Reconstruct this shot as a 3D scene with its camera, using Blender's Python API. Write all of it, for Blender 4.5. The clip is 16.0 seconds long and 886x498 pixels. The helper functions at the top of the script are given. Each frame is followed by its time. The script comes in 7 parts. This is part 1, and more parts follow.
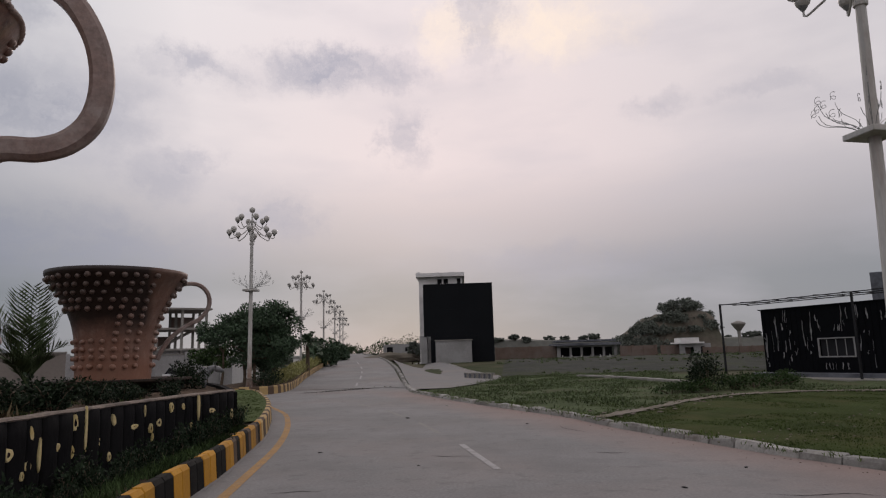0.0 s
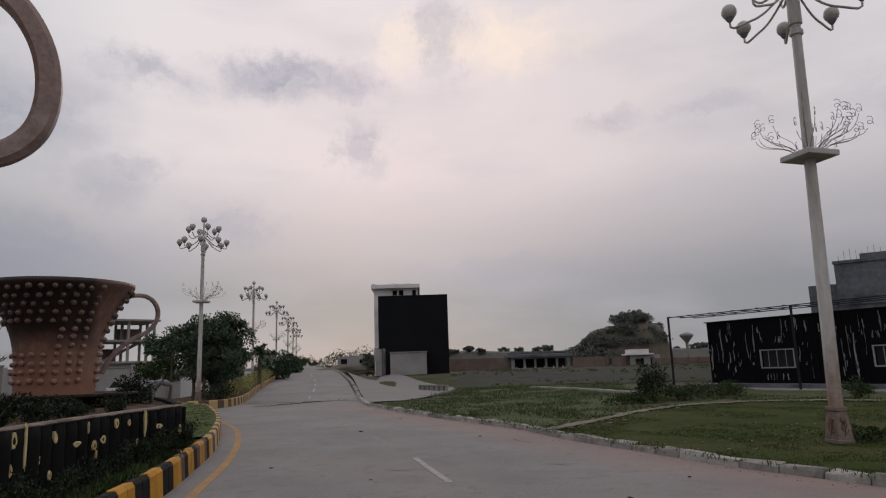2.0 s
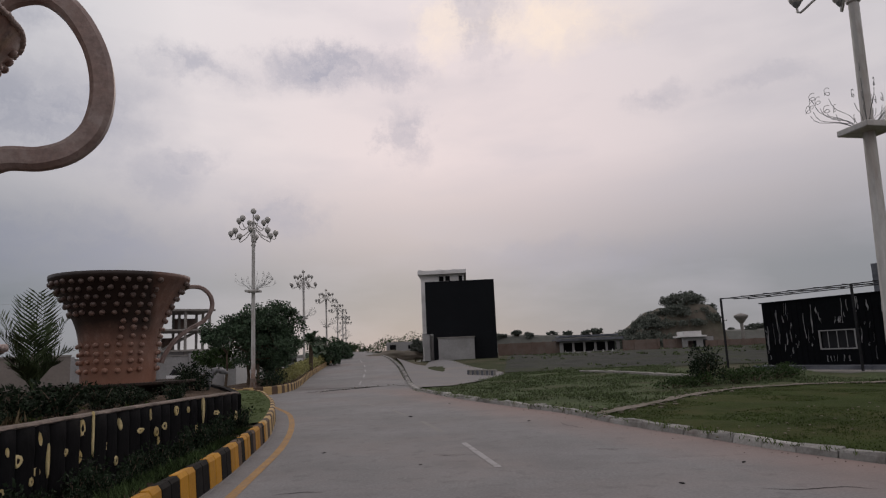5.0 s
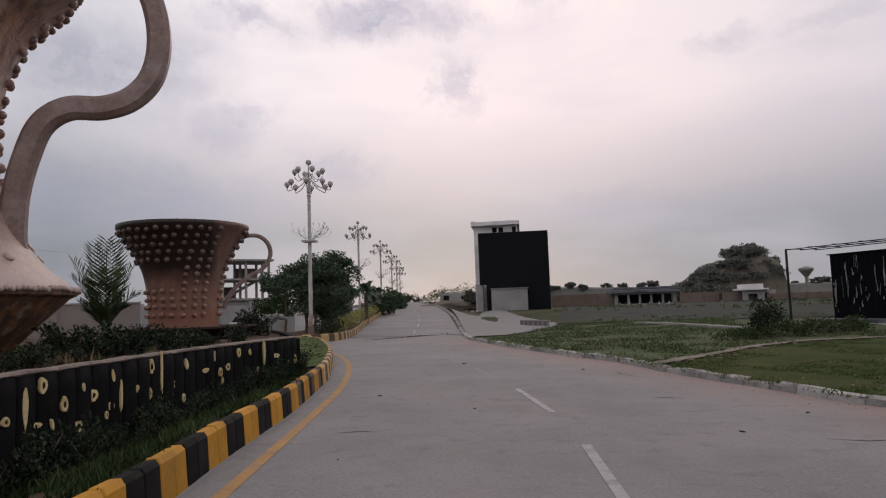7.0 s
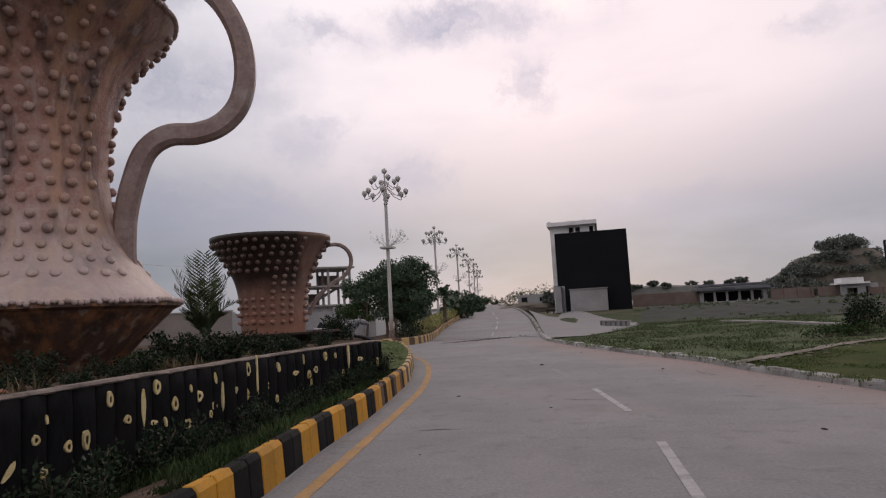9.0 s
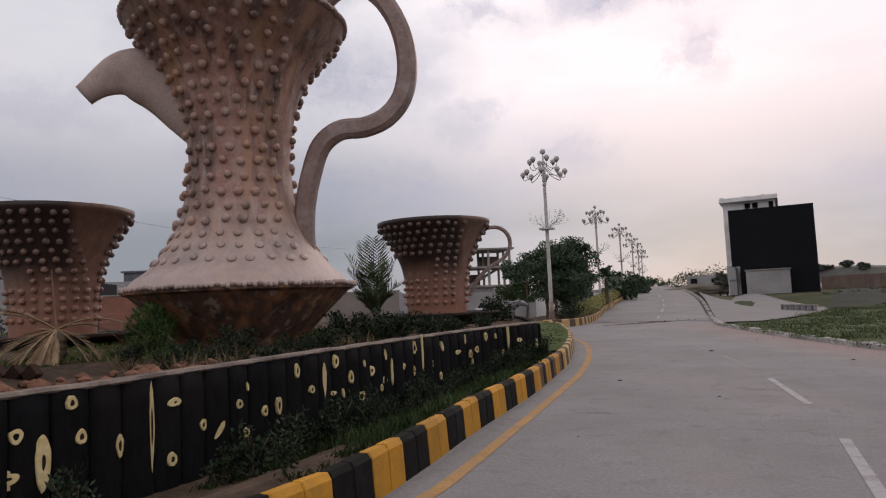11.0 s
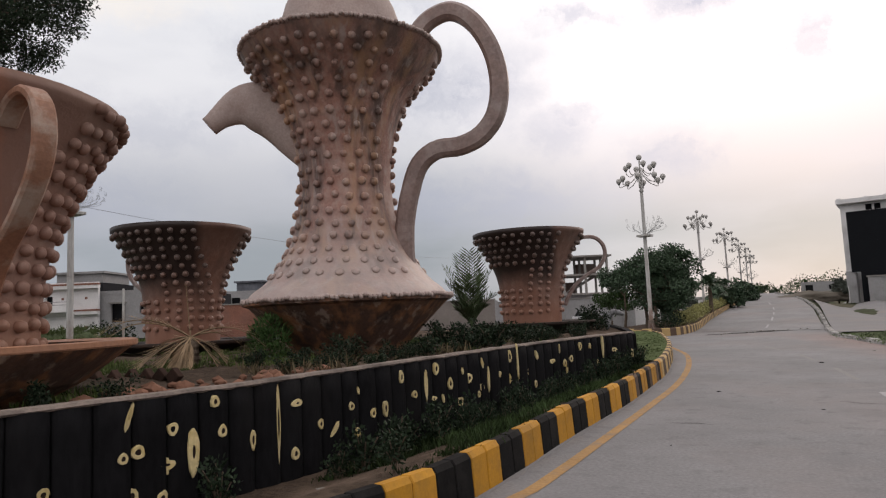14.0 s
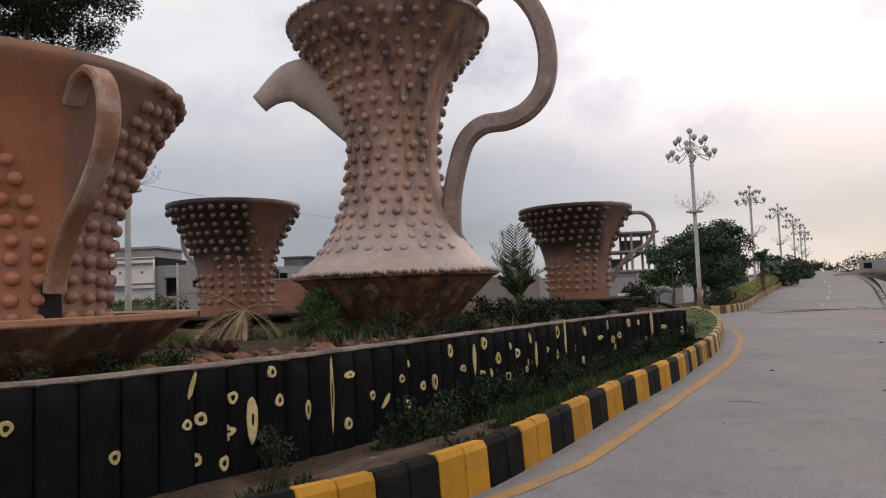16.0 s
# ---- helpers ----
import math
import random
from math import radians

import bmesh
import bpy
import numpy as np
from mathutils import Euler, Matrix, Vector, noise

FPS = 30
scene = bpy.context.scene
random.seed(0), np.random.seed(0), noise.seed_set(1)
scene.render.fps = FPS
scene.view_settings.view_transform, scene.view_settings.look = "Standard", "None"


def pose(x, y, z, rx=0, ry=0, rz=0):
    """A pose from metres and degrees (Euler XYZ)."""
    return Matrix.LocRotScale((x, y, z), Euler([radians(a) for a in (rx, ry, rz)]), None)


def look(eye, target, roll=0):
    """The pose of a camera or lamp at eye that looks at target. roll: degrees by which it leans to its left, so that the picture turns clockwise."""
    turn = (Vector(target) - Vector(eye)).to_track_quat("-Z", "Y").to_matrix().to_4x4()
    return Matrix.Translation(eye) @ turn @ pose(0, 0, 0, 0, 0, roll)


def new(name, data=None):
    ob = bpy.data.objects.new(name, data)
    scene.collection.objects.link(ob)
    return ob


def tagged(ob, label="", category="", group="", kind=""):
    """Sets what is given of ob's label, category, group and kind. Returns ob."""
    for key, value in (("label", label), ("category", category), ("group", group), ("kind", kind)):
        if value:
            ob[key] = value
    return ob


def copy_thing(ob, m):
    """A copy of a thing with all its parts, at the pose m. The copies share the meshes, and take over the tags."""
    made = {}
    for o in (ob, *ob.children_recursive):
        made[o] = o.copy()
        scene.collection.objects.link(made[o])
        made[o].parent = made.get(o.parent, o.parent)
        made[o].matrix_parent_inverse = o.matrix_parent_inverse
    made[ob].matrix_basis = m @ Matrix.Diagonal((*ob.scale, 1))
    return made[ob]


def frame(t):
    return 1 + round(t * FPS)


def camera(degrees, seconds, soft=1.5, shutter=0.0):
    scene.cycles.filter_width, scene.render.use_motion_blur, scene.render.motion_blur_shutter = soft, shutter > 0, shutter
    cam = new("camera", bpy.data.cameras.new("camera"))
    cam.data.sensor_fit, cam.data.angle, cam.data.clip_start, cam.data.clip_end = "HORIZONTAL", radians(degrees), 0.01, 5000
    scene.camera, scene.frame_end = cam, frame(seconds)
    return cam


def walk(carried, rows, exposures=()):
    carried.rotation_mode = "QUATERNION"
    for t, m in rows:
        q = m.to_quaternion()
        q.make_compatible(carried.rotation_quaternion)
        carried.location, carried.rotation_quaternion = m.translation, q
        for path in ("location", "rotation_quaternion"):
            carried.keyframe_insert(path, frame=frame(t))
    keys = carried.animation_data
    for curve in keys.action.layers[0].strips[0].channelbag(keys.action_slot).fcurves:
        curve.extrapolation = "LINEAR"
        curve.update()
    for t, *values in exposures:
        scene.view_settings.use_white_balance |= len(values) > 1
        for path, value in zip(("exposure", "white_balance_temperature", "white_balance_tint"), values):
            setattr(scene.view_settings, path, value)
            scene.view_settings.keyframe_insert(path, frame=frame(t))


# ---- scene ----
cam = camera(68.3, 16.0, soft=1.2)
PATH = [
    (0, (0.919, -0.922, 1.571), (0.866, 1.051, 1.895), -1.7),
    (0.5, (0.947, -0.943, 1.577), (1.038, 1.026, 1.919), -1.6),
    (1, (0.95, -1.093, 1.591), (1.127, 0.873, 1.912), -2.2),
    (1.5, (0.939, -1.015, 1.601), (1.085, 0.951, 1.937), -2.0),
    (2, (0.943, -1.018, 1.599), (1.026, 0.949, 1.953), -1.9),
    (2.5, (0.933, -1.027, 1.6), (0.974, 0.941, 1.957), -2.1),
    (3, (0.911, -1.11, 1.603), (0.92, 0.859, 1.955), -2.0),
    (3.2, (0.916, -1.052, 1.601), (0.912, 0.915, 1.96), -2.0),
    (5.3, (0.972, -1.049, 1.625), (0.901, 0.925, 1.936), -2.4),
    (5.5, (0.914, -1.056, 1.596), (0.826, 0.918, 1.902), -2.1),
    (6, (0.921, -1.031, 1.575), (0.779, 0.953, 1.782), -1.7),
    (6.5, (0.917, -0.995, 1.561), (0.759, 0.989, 1.754), -1.9),
    (7, (0.946, -0.952, 1.546), (0.719, 1.027, 1.721), -2.0),
    (7.5, (0.981, -0.959, 1.531), (0.758, 1.021, 1.699), -2.5),
    (8, (0.965, -1.035, 1.539), (0.661, 0.935, 1.706), -3.4),
    (8.5, (0.987, -1.171, 1.556), (0.594, 0.778, 1.778), -3.4),
    (9, (1.063, -1.294, 1.544), (0.606, 0.643, 1.738), -3.2),
    (9.5, (1.082, -1.402, 1.579), (0.48, 0.492, 1.803), -3.1),
    (10, (1.087, -1.409, 1.58), (0.334, 0.434, 1.765), -3.0),
    (10.2, (1.096, -1.396, 1.571), (0.302, 0.432, 1.739), -2.8),
    (12.5, (1.341, -1.778, 1.606), (0.267, -0.106, 1.834), -3.1),
    (13, (1.405, -1.884, 1.618), (0.292, -0.246, 1.896), -2.4),
    (13.5, (1.437, -1.9, 1.643), (0.289, -0.274, 1.831), -2.8),
    (14, (1.435, -1.885, 1.627), (0.274, -0.268, 1.822), -2.6),
    (14.5, (1.401, -1.895, 1.651), (0.237, -0.278, 1.829), -2.4),
    (15, (1.427, -1.895, 1.632), (0.247, -0.292, 1.822), -2.3),
    (15.5, (1.391, -1.91, 1.58), (0.175, -0.329, 1.731), -1.7),
    (16, (1.389, -1.944, 1.617), (0.118, -0.405, 1.745), -2.2),
]
walk(cam, [(t, look(eye, target, roll)) for t, eye, target, roll in PATH], [(0, -0.06, 6740, 12), (3.2, -0.14, 6720, 11), (5.4, -0.12, 6720, 12), (6.2, 0.05, 6720, 13), (8, 0.18, 6720, 15), (10.2, 0.28, 6740, 16), (12.5, 0.48, 6800, 10), (16, 0.60, 6850, 10)])

# ---- light ----
world = bpy.data.worlds.new("overcast_dusk")
scene.world = world
world.use_nodes = True
wn, wl = world.node_tree.nodes, world.node_tree.links
wn.clear()


def wmath(op, a, b=0.0):
    n = wn.new("ShaderNodeMath")
    n.operation = op
    for i, v in enumerate((a, b)):
        if isinstance(v, (int, float)):
            n.inputs[i].default_value = v
        else:
            wl.new(v, n.inputs[i])
    return n.outputs[0]


def wmix(fac, a, b):
    n = wn.new("ShaderNodeMix")
    n.data_type = "RGBA"
    for i, v in ((0, fac), (6, a), (7, b)):
        if isinstance(v, (int, float)):
            n.inputs[i].default_value = v
        elif isinstance(v, tuple):
            n.inputs[i].default_value = (*v, 1)
        else:
            wl.new(v, n.inputs[i])
    return n.outputs[2]


def wramp(fac, stops):
    n = wn.new("ShaderNodeValToRGB")
    wl.new(fac, n.inputs[0])
    el = n.color_ramp.elements
    while len(el) < len(stops):
        el.new(0.5)
    for e, (p, c) in zip(el, stops):
        e.position = p
        e.color = (*c, 1) if isinstance(c, tuple) else (c, c, c, 1)
    return n.outputs[0]


coord = wn.new("ShaderNodeTexCoord")
parts = wn.new("ShaderNodeSeparateXYZ")
wl.new(coord.outputs["Generated"], parts.inputs[0])
height = wmath("MAXIMUM", parts.outputs[2], 0.0)
# an even grey-lilac deck of cloud, paler overhead, rosy low over the road
deck = wramp(height, [(0.0, (0.40, 0.405, 0.45)), (0.07, (0.47, 0.465, 0.505)), (0.16, (0.62, 0.60, 0.635)), (0.3, (0.83, 0.81, 0.835)), (0.62, (0.90, 0.90, 0.93))])
ahead = wn.new("ShaderNodeVectorMath")
ahead.operation = "DOT_PRODUCT"
wl.new(coord.outputs["Generated"], ahead.inputs[0])
ahead.inputs[1].default_value = Vector((0.02, 0.95, 0.24)).normalized()
glow = wramp(ahead.outputs["Value"], [(0.84, 0.0), (0.95, 0.6), (1.0, 1.0)])
deck = wmix(wmath("MULTIPLY", glow, 0.52), deck, (0.88, 0.75, 0.75))
low = wramp(height, [(0.0, 1.0), (0.10, 0.95), (0.17, 0.5), (0.28, 0.0)])
deck = wmix(wmath("MULTIPLY", low, 0.95), deck, (0.315, 0.345, 0.380))
# drifting banks of cloud, as bearing and height over the horizon in degrees, their reach and their weight
warp = wn.new("ShaderNodeTexNoise")
warp.inputs["Scale"].default_value, warp.inputs["Detail"].default_value, warp.inputs["Roughness"].default_value = 7.5, 10.0, 0.72
bearing = wn.new("ShaderNodeCombineXYZ")
wl.new(wmath("ARCTAN2", parts.outputs[0], parts.outputs[1]), bearing.inputs[0])
wl.new(wmath("MULTIPLY", wmath("ARCSINE", parts.outputs[2]), 1.0), bearing.inputs[1])
wl.new(bearing.outputs[0], warp.inputs["Vector"])


def vmath(op, a, b):
    n = wn.new("ShaderNodeVectorMath")
    n.operation = op
    for i, v in enumerate((a, b)):
        if isinstance(v, tuple):
            n.inputs[i].default_value = v
        elif v is not None:
            wl.new(v, n.inputs[i])
    return n


shake = vmath("MULTIPLY", vmath("SUBTRACT", warp.outputs["Color"], (0.5, 0.5, 0.5)).outputs[0], (0.26, 0.13, 0.0)).outputs[0]
wisp = vmath("ADD", bearing.outputs[0], shake).outputs[0]


def bank(az, el, wide, tall, weight):
    d = vmath("SUBTRACT", wisp, (radians(az), radians(el), 0)).outputs[0]
    d = vmath("LENGTH", vmath("MULTIPLY", d, (1 / radians(wide), 1 / radians(tall), 0.0)).outputs[0], None).outputs["Value"]
    n = wn.new("ShaderNodeMapRange")
    n.interpolation_type = "SMOOTHSTEP"
    wl.new(d, n.inputs[0])
    for i, v in enumerate((0.1, 1.2, weight, 0.0)):
        n.inputs[i + 1].default_value = v
    return n.outputs[0]


def banks(rows):
    total = None
    for row in rows:
        b = bank(*row)
        total = b if total is None else wmath("MAXIMUM", total, b)
    return total


streaky = wn.new("ShaderNodeTexNoise")
streaky.inputs["Scale"].default_value, streaky.inputs["Detail"].default_value = 3.0, 5.0
wl.new(vmath("MULTIPLY", bearing.outputs[0], (1.0, 3.2, 1.0)).outputs[0], streaky.inputs["Vector"])
soft = wramp(streaky.outputs["Fac"], [(0.45, 0.0), (0.72, 1.0)])
deck = wmix(wmath("MULTIPLY", soft, 0.48), deck, (0.58, 0.58, 0.645))
torn = wn.new("ShaderNodeTexNoise")
torn.inputs["Scale"].default_value, torn.inputs["Detail"].default_value, torn.inputs["Roughness"].default_value = 13.0, 9.0, 0.68
wl.new(vmath("MULTIPLY", wisp, (1.0, 1.9, 1.0)).outputs[0], torn.inputs["Vector"])
torn = wramp(torn.outputs["Fac"], [(0.30, 0.35), (0.55, 1.0)])
dark = banks([(-11, 25, 9.5, 2.0, 0.95), (-23, 23.7, 5.5, 1.8, 0.75), (-4.6, 19, 2.3, 3.8, 0.62), (2.6, 28, 2.2, 4.5, 0.55), (-34, 19.5, 10, 4.5, 0.75), (-23.5, 17, 4.2, 1.3, 0.6), (17.6, 19.9, 3.2, 1.2, 0.45), (26, 20, 4.0, 1.1, 0.35), (-15.5, 11.8, 4.2, 3.0, 0.62), (-25.5, 15.5, 5.0, 3.2, 0.5), (-31, 9.5, 15, 3.6, 0.75), (9, 7.4, 17, 2.2, 0.45), (-60, 16, 12, 3, 0.4), (-48, 22, 9, 3.5, 0.6), (-63, 10, 9, 4, 0.5), (-42, 12, 8, 2.2, 0.5), (-36, 27, 6, 2.2, 0.6), (-54, 30, 8, 2, 0.5), (45, 18, 14, 3, 0.4)])
deck = wmix(wmath("MULTIPLY", wmath("MULTIPLY", dark, torn), 0.86), deck, (0.40, 0.42, 0.515))
lit = banks([(9, 27.6, 8, 3.4, 1.0), (-0.5, 27.4, 3.4, 2.6, 0.8), (-62, 26, 10, 2.5, 0.5)])
deck = wmix(wmath("MULTIPLY", lit, torn), deck, (1.05, 0.93, 0.81))
side = wn.new("ShaderNodeMapRange")
wl.new(parts.outputs[0], side.inputs[0])
for i, v in enumerate((-0.6, 0.6, 0.0, 1.0)):
    side.inputs[i + 1].default_value = v
paler = wn.new("ShaderNodeVectorMath")
paler.operation = "MULTIPLY"
wl.new(deck, paler.inputs[0])
wl.new(wramp(side.outputs[0], [(0.0, (0.67, 0.70, 0.74)), (0.2, (1.0, 0.99, 1.0)), (0.44, (1.03, 1.005, 1.02)), (0.62, (1.0, 0.975, 0.99)), (0.9, (0.86, 0.85, 0.87))]), paler.inputs[1])
deck = paler.outputs[0]
sky = wn.new("ShaderNodeTexSky")
sky.sky_type, sky.sun_disc, sky.sun_elevation, sky.sun_rotation = "NISHITA", False, radians(9), radians(-5)
clear = wn.new("ShaderNodeVectorMath")
clear.operation = "SCALE"
wl.new(sky.outputs[0], clear.inputs[0])
clear.inputs["Scale"].default_value = 0.06
whole = wmix(0.96, clear.outputs[0], deck)
bg = wn.new("ShaderNodeBackground")
bg.inputs["Strength"].default_value = 1.0
wl.new(whole, bg.inputs[0])
wout = wn.new("ShaderNodeOutputWorld")
wl.new(bg.outputs[0], wout.inputs[0])

sun = new("sun", bpy.data.lights.new("sun", "SUN"))
sun.data.energy, sun.data.angle, sun.data.color = 0.35, radians(25), (1.0, 0.86, 0.76)
sun.matrix_world = look((-5, 60, 34), (0, 0, 0))

# ---- materials ----


def material(name, base, rough=0.85, metal=0.0, vary=0.25, grain=40.0, patch=1.2, bump=0.3, depth=0.01, stain=None, stain_amount=0.4, stain_scale=0.6, island=0.0, stretch=None, second=None, spec=0.25):
    """A node material: base colour varied at two scales, optional stains, grain in the relief."""
    m = bpy.data.materials.new(name)
    m.use_nodes = True
    n, l = m.node_tree.nodes, m.node_tree.links
    b = n["Principled BSDF"]
    b.inputs["Roughness"].default_value, b.inputs["Metallic"].default_value = rough, metal
    b.inputs["Specular IOR Level"].default_value = spec
    geo = n.new("ShaderNodeNewGeometry")
    where = geo.outputs["Position"]
    if stretch:
        mp = n.new("ShaderNodeMapping")
        mp.inputs["Scale"].default_value = stretch
        l.new(where, mp.inputs[0])
        where = mp.outputs[0]

    def noise_at(scale, detail=4.0, rough_=0.6):
        t = n.new("ShaderNodeTexNoise")
        t.inputs["Scale"].default_value, t.inputs["Detail"].default_value, t.inputs["Roughness"].default_value = scale, detail, rough_
        l.new(where, t.inputs["Vector"])
        return t.outputs["Fac"]

    def ramp(fac, a, b_, ca, cb):
        r = n.new("ShaderNodeValToRGB")
        l.new(fac, r.inputs[0])
        r.color_ramp.elements[0].position, r.color_ramp.elements[1].position = a, b_
        r.color_ramp.elements[0].color, r.color_ramp.elements[1].color = (*ca, 1), (*cb, 1)
        return r.outputs[0]

    def mix(fac, a, b_, mode="MIX"):
        x = n.new("ShaderNodeMix")
        x.data_type, x.blend_type = "RGBA", mode
        for i, v in ((0, fac), (6, a), (7, b_)):
            if isinstance(v, (int, float)):
                x.inputs[i].default_value = v
            elif isinstance(v, tuple):
                x.inputs[i].default_value = (*v, 1)
            else:
                l.new(v, x.inputs[i])
        return x.outputs[2]

    lo, hi = tuple(c * (1 - vary) for c in base), tuple(min(1, c * (1 + vary)) for c in base)
    fine = noise_at(grain, 5)
    col = ramp(noise_at(patch, 4), 0.3, 0.7, lo, second or hi)
    col = mix(0.55, col, ramp(fine, 0.3, 0.7, tuple(c * (1 - vary) for c in base), hi), "MIX")
    if stain:
        s = ramp(noise_at(stain_scale, 6, 0.65), 0.48, 0.66, (0, 0, 0), (1, 1, 1))
        k = n.new("ShaderNodeMath")
        k.operation = "MULTIPLY"
        l.new(s, k.inputs[0])
        k.inputs[1].default_value = stain_amount
        col = mix(k.outputs[0], col, stain)
    if island:
        info = n.new("ShaderNodeObjectInfo")
        v = n.new("ShaderNodeMapRange")
        v.inputs[3].default_value, v.inputs[4].default_value = 1 - island, 1 + island
        add = n.new("ShaderNodeMath")
        add.operation = "ADD"
        l.new(info.outputs["Random"], add.inputs[0])
        l.new(geo.outputs["Random Per Island"], add.inputs[1])
        fr = n.new("ShaderNodeMath")
        fr.operation = "FRACT"
        l.new(add.outputs[0], fr.inputs[0])
        l.new(fr.outputs[0], v.inputs[0])
        g = n.new("ShaderNodeCombineColor")
        for i in range(3):
            l.new(v.outputs[0], g.inputs[i])
        col = mix(1.0, col, g.outputs[0], "MULTIPLY")
    l.new(col, b.inputs["Base Color"])
    if bump:
        bp = n.new("ShaderNodeBump")
        bp.inputs["Strength"].default_value, bp.inputs["Distance"].default_value = bump, depth
        l.new(fine, bp.inputs["Height"])
        l.new(bp.outputs[0], b.inputs["Normal"])
    return m


def weather_or_shade(m, along, lo, hi, colour, amount, wobble=0.8, scale=1.3, until=None):
    """Stains or shades a material by colour on from lo to hi metres along a direction, with a ragged edge; until: a
    direction and the metres along it from and to which it fades out.
    """
    n, l = m.node_tree.nodes, m.node_tree.links
    shader = n["Principled BSDF"]
    old = shader.inputs["Base Color"].links[0].from_socket
    geo, dot, nz = n.new("ShaderNodeNewGeometry"), n.new("ShaderNodeVectorMath"), n.new("ShaderNodeTexNoise")
    dot.operation = "DOT_PRODUCT"
    l.new(geo.outputs["Position"], dot.inputs[0])
    dot.inputs[1].default_value = along
    l.new(geo.outputs["Position"], nz.inputs["Vector"])
    nz.inputs["Scale"].default_value, nz.inputs["Detail"].default_value, nz.inputs["Roughness"].default_value = scale, 8, 0.65
    add, span, mixer = n.new("ShaderNodeMath"), n.new("ShaderNodeMapRange"), n.new("ShaderNodeMix")
    add.operation = "MULTIPLY_ADD"
    l.new(nz.outputs["Fac"], add.inputs[0])
    add.inputs[1].default_value = wobble * 2
    l.new(dot.outputs["Value"], add.inputs[2])
    l.new(add.outputs[0], span.inputs[0])
    for i, v in enumerate((lo + wobble, hi + wobble, 0.0, amount)):
        span.inputs[i + 1].default_value = v
    mixer.data_type = "RGBA"
    share = span.outputs[0]
    if until:
        apart, fade, both = n.new("ShaderNodeVectorMath"), n.new("ShaderNodeMapRange"), n.new("ShaderNodeMath")
        apart.operation = "DOT_PRODUCT"
        l.new(geo.outputs["Position"], apart.inputs[0])
        apart.inputs[1].default_value = until[0]
        l.new(apart.outputs["Value"], fade.inputs[0])
        for i, v in enumerate((*until[1:], 1.0, 0.0)):
            fade.inputs[i + 1].default_value = v
        both.operation = "MULTIPLY"
        l.new(share, both.inputs[0])
        l.new(fade.outputs[0], both.inputs[1])
        share = both.outputs[0]
    l.new(share, mixer.inputs[0])
    l.new(old, mixer.inputs[6])
    mixer.inputs[7].default_value = (*colour, 1)
    l.new(mixer.outputs[2], shader.inputs["Base Color"])
    return m


def rain_runs(m, colour, amount, scale, lo=0.5, hi=0.66, stretch=0.12, seed=0.0):
    """Long upright streaks of another colour."""
    n, l = m.node_tree.nodes, m.node_tree.links
    shader = n["Principled BSDF"]
    old = shader.inputs["Base Color"].links[0].from_socket
    geo, mp, nz = n.new("ShaderNodeNewGeometry"), n.new("ShaderNodeMapping"), n.new("ShaderNodeTexNoise")
    mp.inputs["Scale"].default_value = (1, 1, stretch)
    mp.inputs["Location"].default_value = (seed, seed, 0)
    l.new(geo.outputs["Position"], mp.inputs[0])
    l.new(mp.outputs[0], nz.inputs["Vector"])
    nz.inputs["Scale"].default_value, nz.inputs["Detail"].default_value, nz.inputs["Roughness"].default_value = scale, 6, 0.6
    span, mixer = n.new("ShaderNodeMapRange"), n.new("ShaderNodeMix")
    l.new(nz.outputs["Fac"], span.inputs[0])
    for i, v in enumerate((lo, hi, 0.0, amount)):
        span.inputs[i + 1].default_value = v
    mixer.data_type = "RGBA"
    l.new(span.outputs[0], mixer.inputs[0])
    l.new(old, mixer.inputs[6])
    mixer.inputs[7].default_value = (*colour, 1)
    l.new(mixer.outputs[2], shader.inputs["Base Color"])
    return m


ASPHALT = material("asphalt", (0.182, 0.177, 0.178), 0.9, vary=0.34, grain=26, patch=0.35, bump=0.45, depth=0.008, stain=(0.205, 0.174, 0.164), stain_amount=0.6, stain_scale=0.16)
rain_runs(ASPHALT, (0.105, 0.100, 0.103), 0.55, 3.2, 0.55, 0.70, 1.0, 41.0)
rain_runs(ASPHALT, (0.235, 0.222, 0.222), 0.5, 5.5, 0.58, 0.72, 1.0, 63.0)
rain_runs(ASPHALT, (0.135, 0.130, 0.133), 0.45, 0.9, 0.5, 0.68, 1.0, 5.0)
# reddish dust drifted against the verge kerb, and over the junction
weather_or_shade(ASPHALT, (0.94, 0.34, 0), 6.4, 8.4, (0.235, 0.155, 0.132), 0.65, 0.9, 0.7, ((0, 1, 0), 27, 31))
weather_or_shade(ASPHALT, (0.4, 0.916, 0), 24.0, 27.5, (0.215, 0.172, 0.158), 0.5, 1.0, 0.5, ((0, 1, 0), 30, 33))
ASPHALT_OLD = material("old_asphalt", (0.175, 0.168, 0.168), 0.92, vary=0.12, grain=50, patch=0.5, bump=0.4, depth=0.006, stain=(0.21, 0.18, 0.16), stain_amount=0.6, stain_scale=0.3)
SEAM_DARK = material("seam_shade_and_dark_scraps", (0.022, 0.02, 0.02), 0.9, vary=0.4, grain=30, patch=3, bump=0.8, depth=0.02)
FIELD = material("rough_grass_and_dirt", (0.040, 0.050, 0.024), 0.95, vary=0.5, grain=9, patch=0.25, bump=0.8, depth=0.05, stain=(0.115, 0.095, 0.068), stain_amount=0.75, stain_scale=0.10, second=(0.062, 0.066, 0.032), spec=0.08)
LAWN = material("lawn", (0.038, 0.052, 0.016), 0.95, vary=0.5, grain=18, patch=0.6, bump=0.9, depth=0.04, stain=(0.068, 0.066, 0.028), stain_amount=0.8, stain_scale=0.45, spec=0.05)
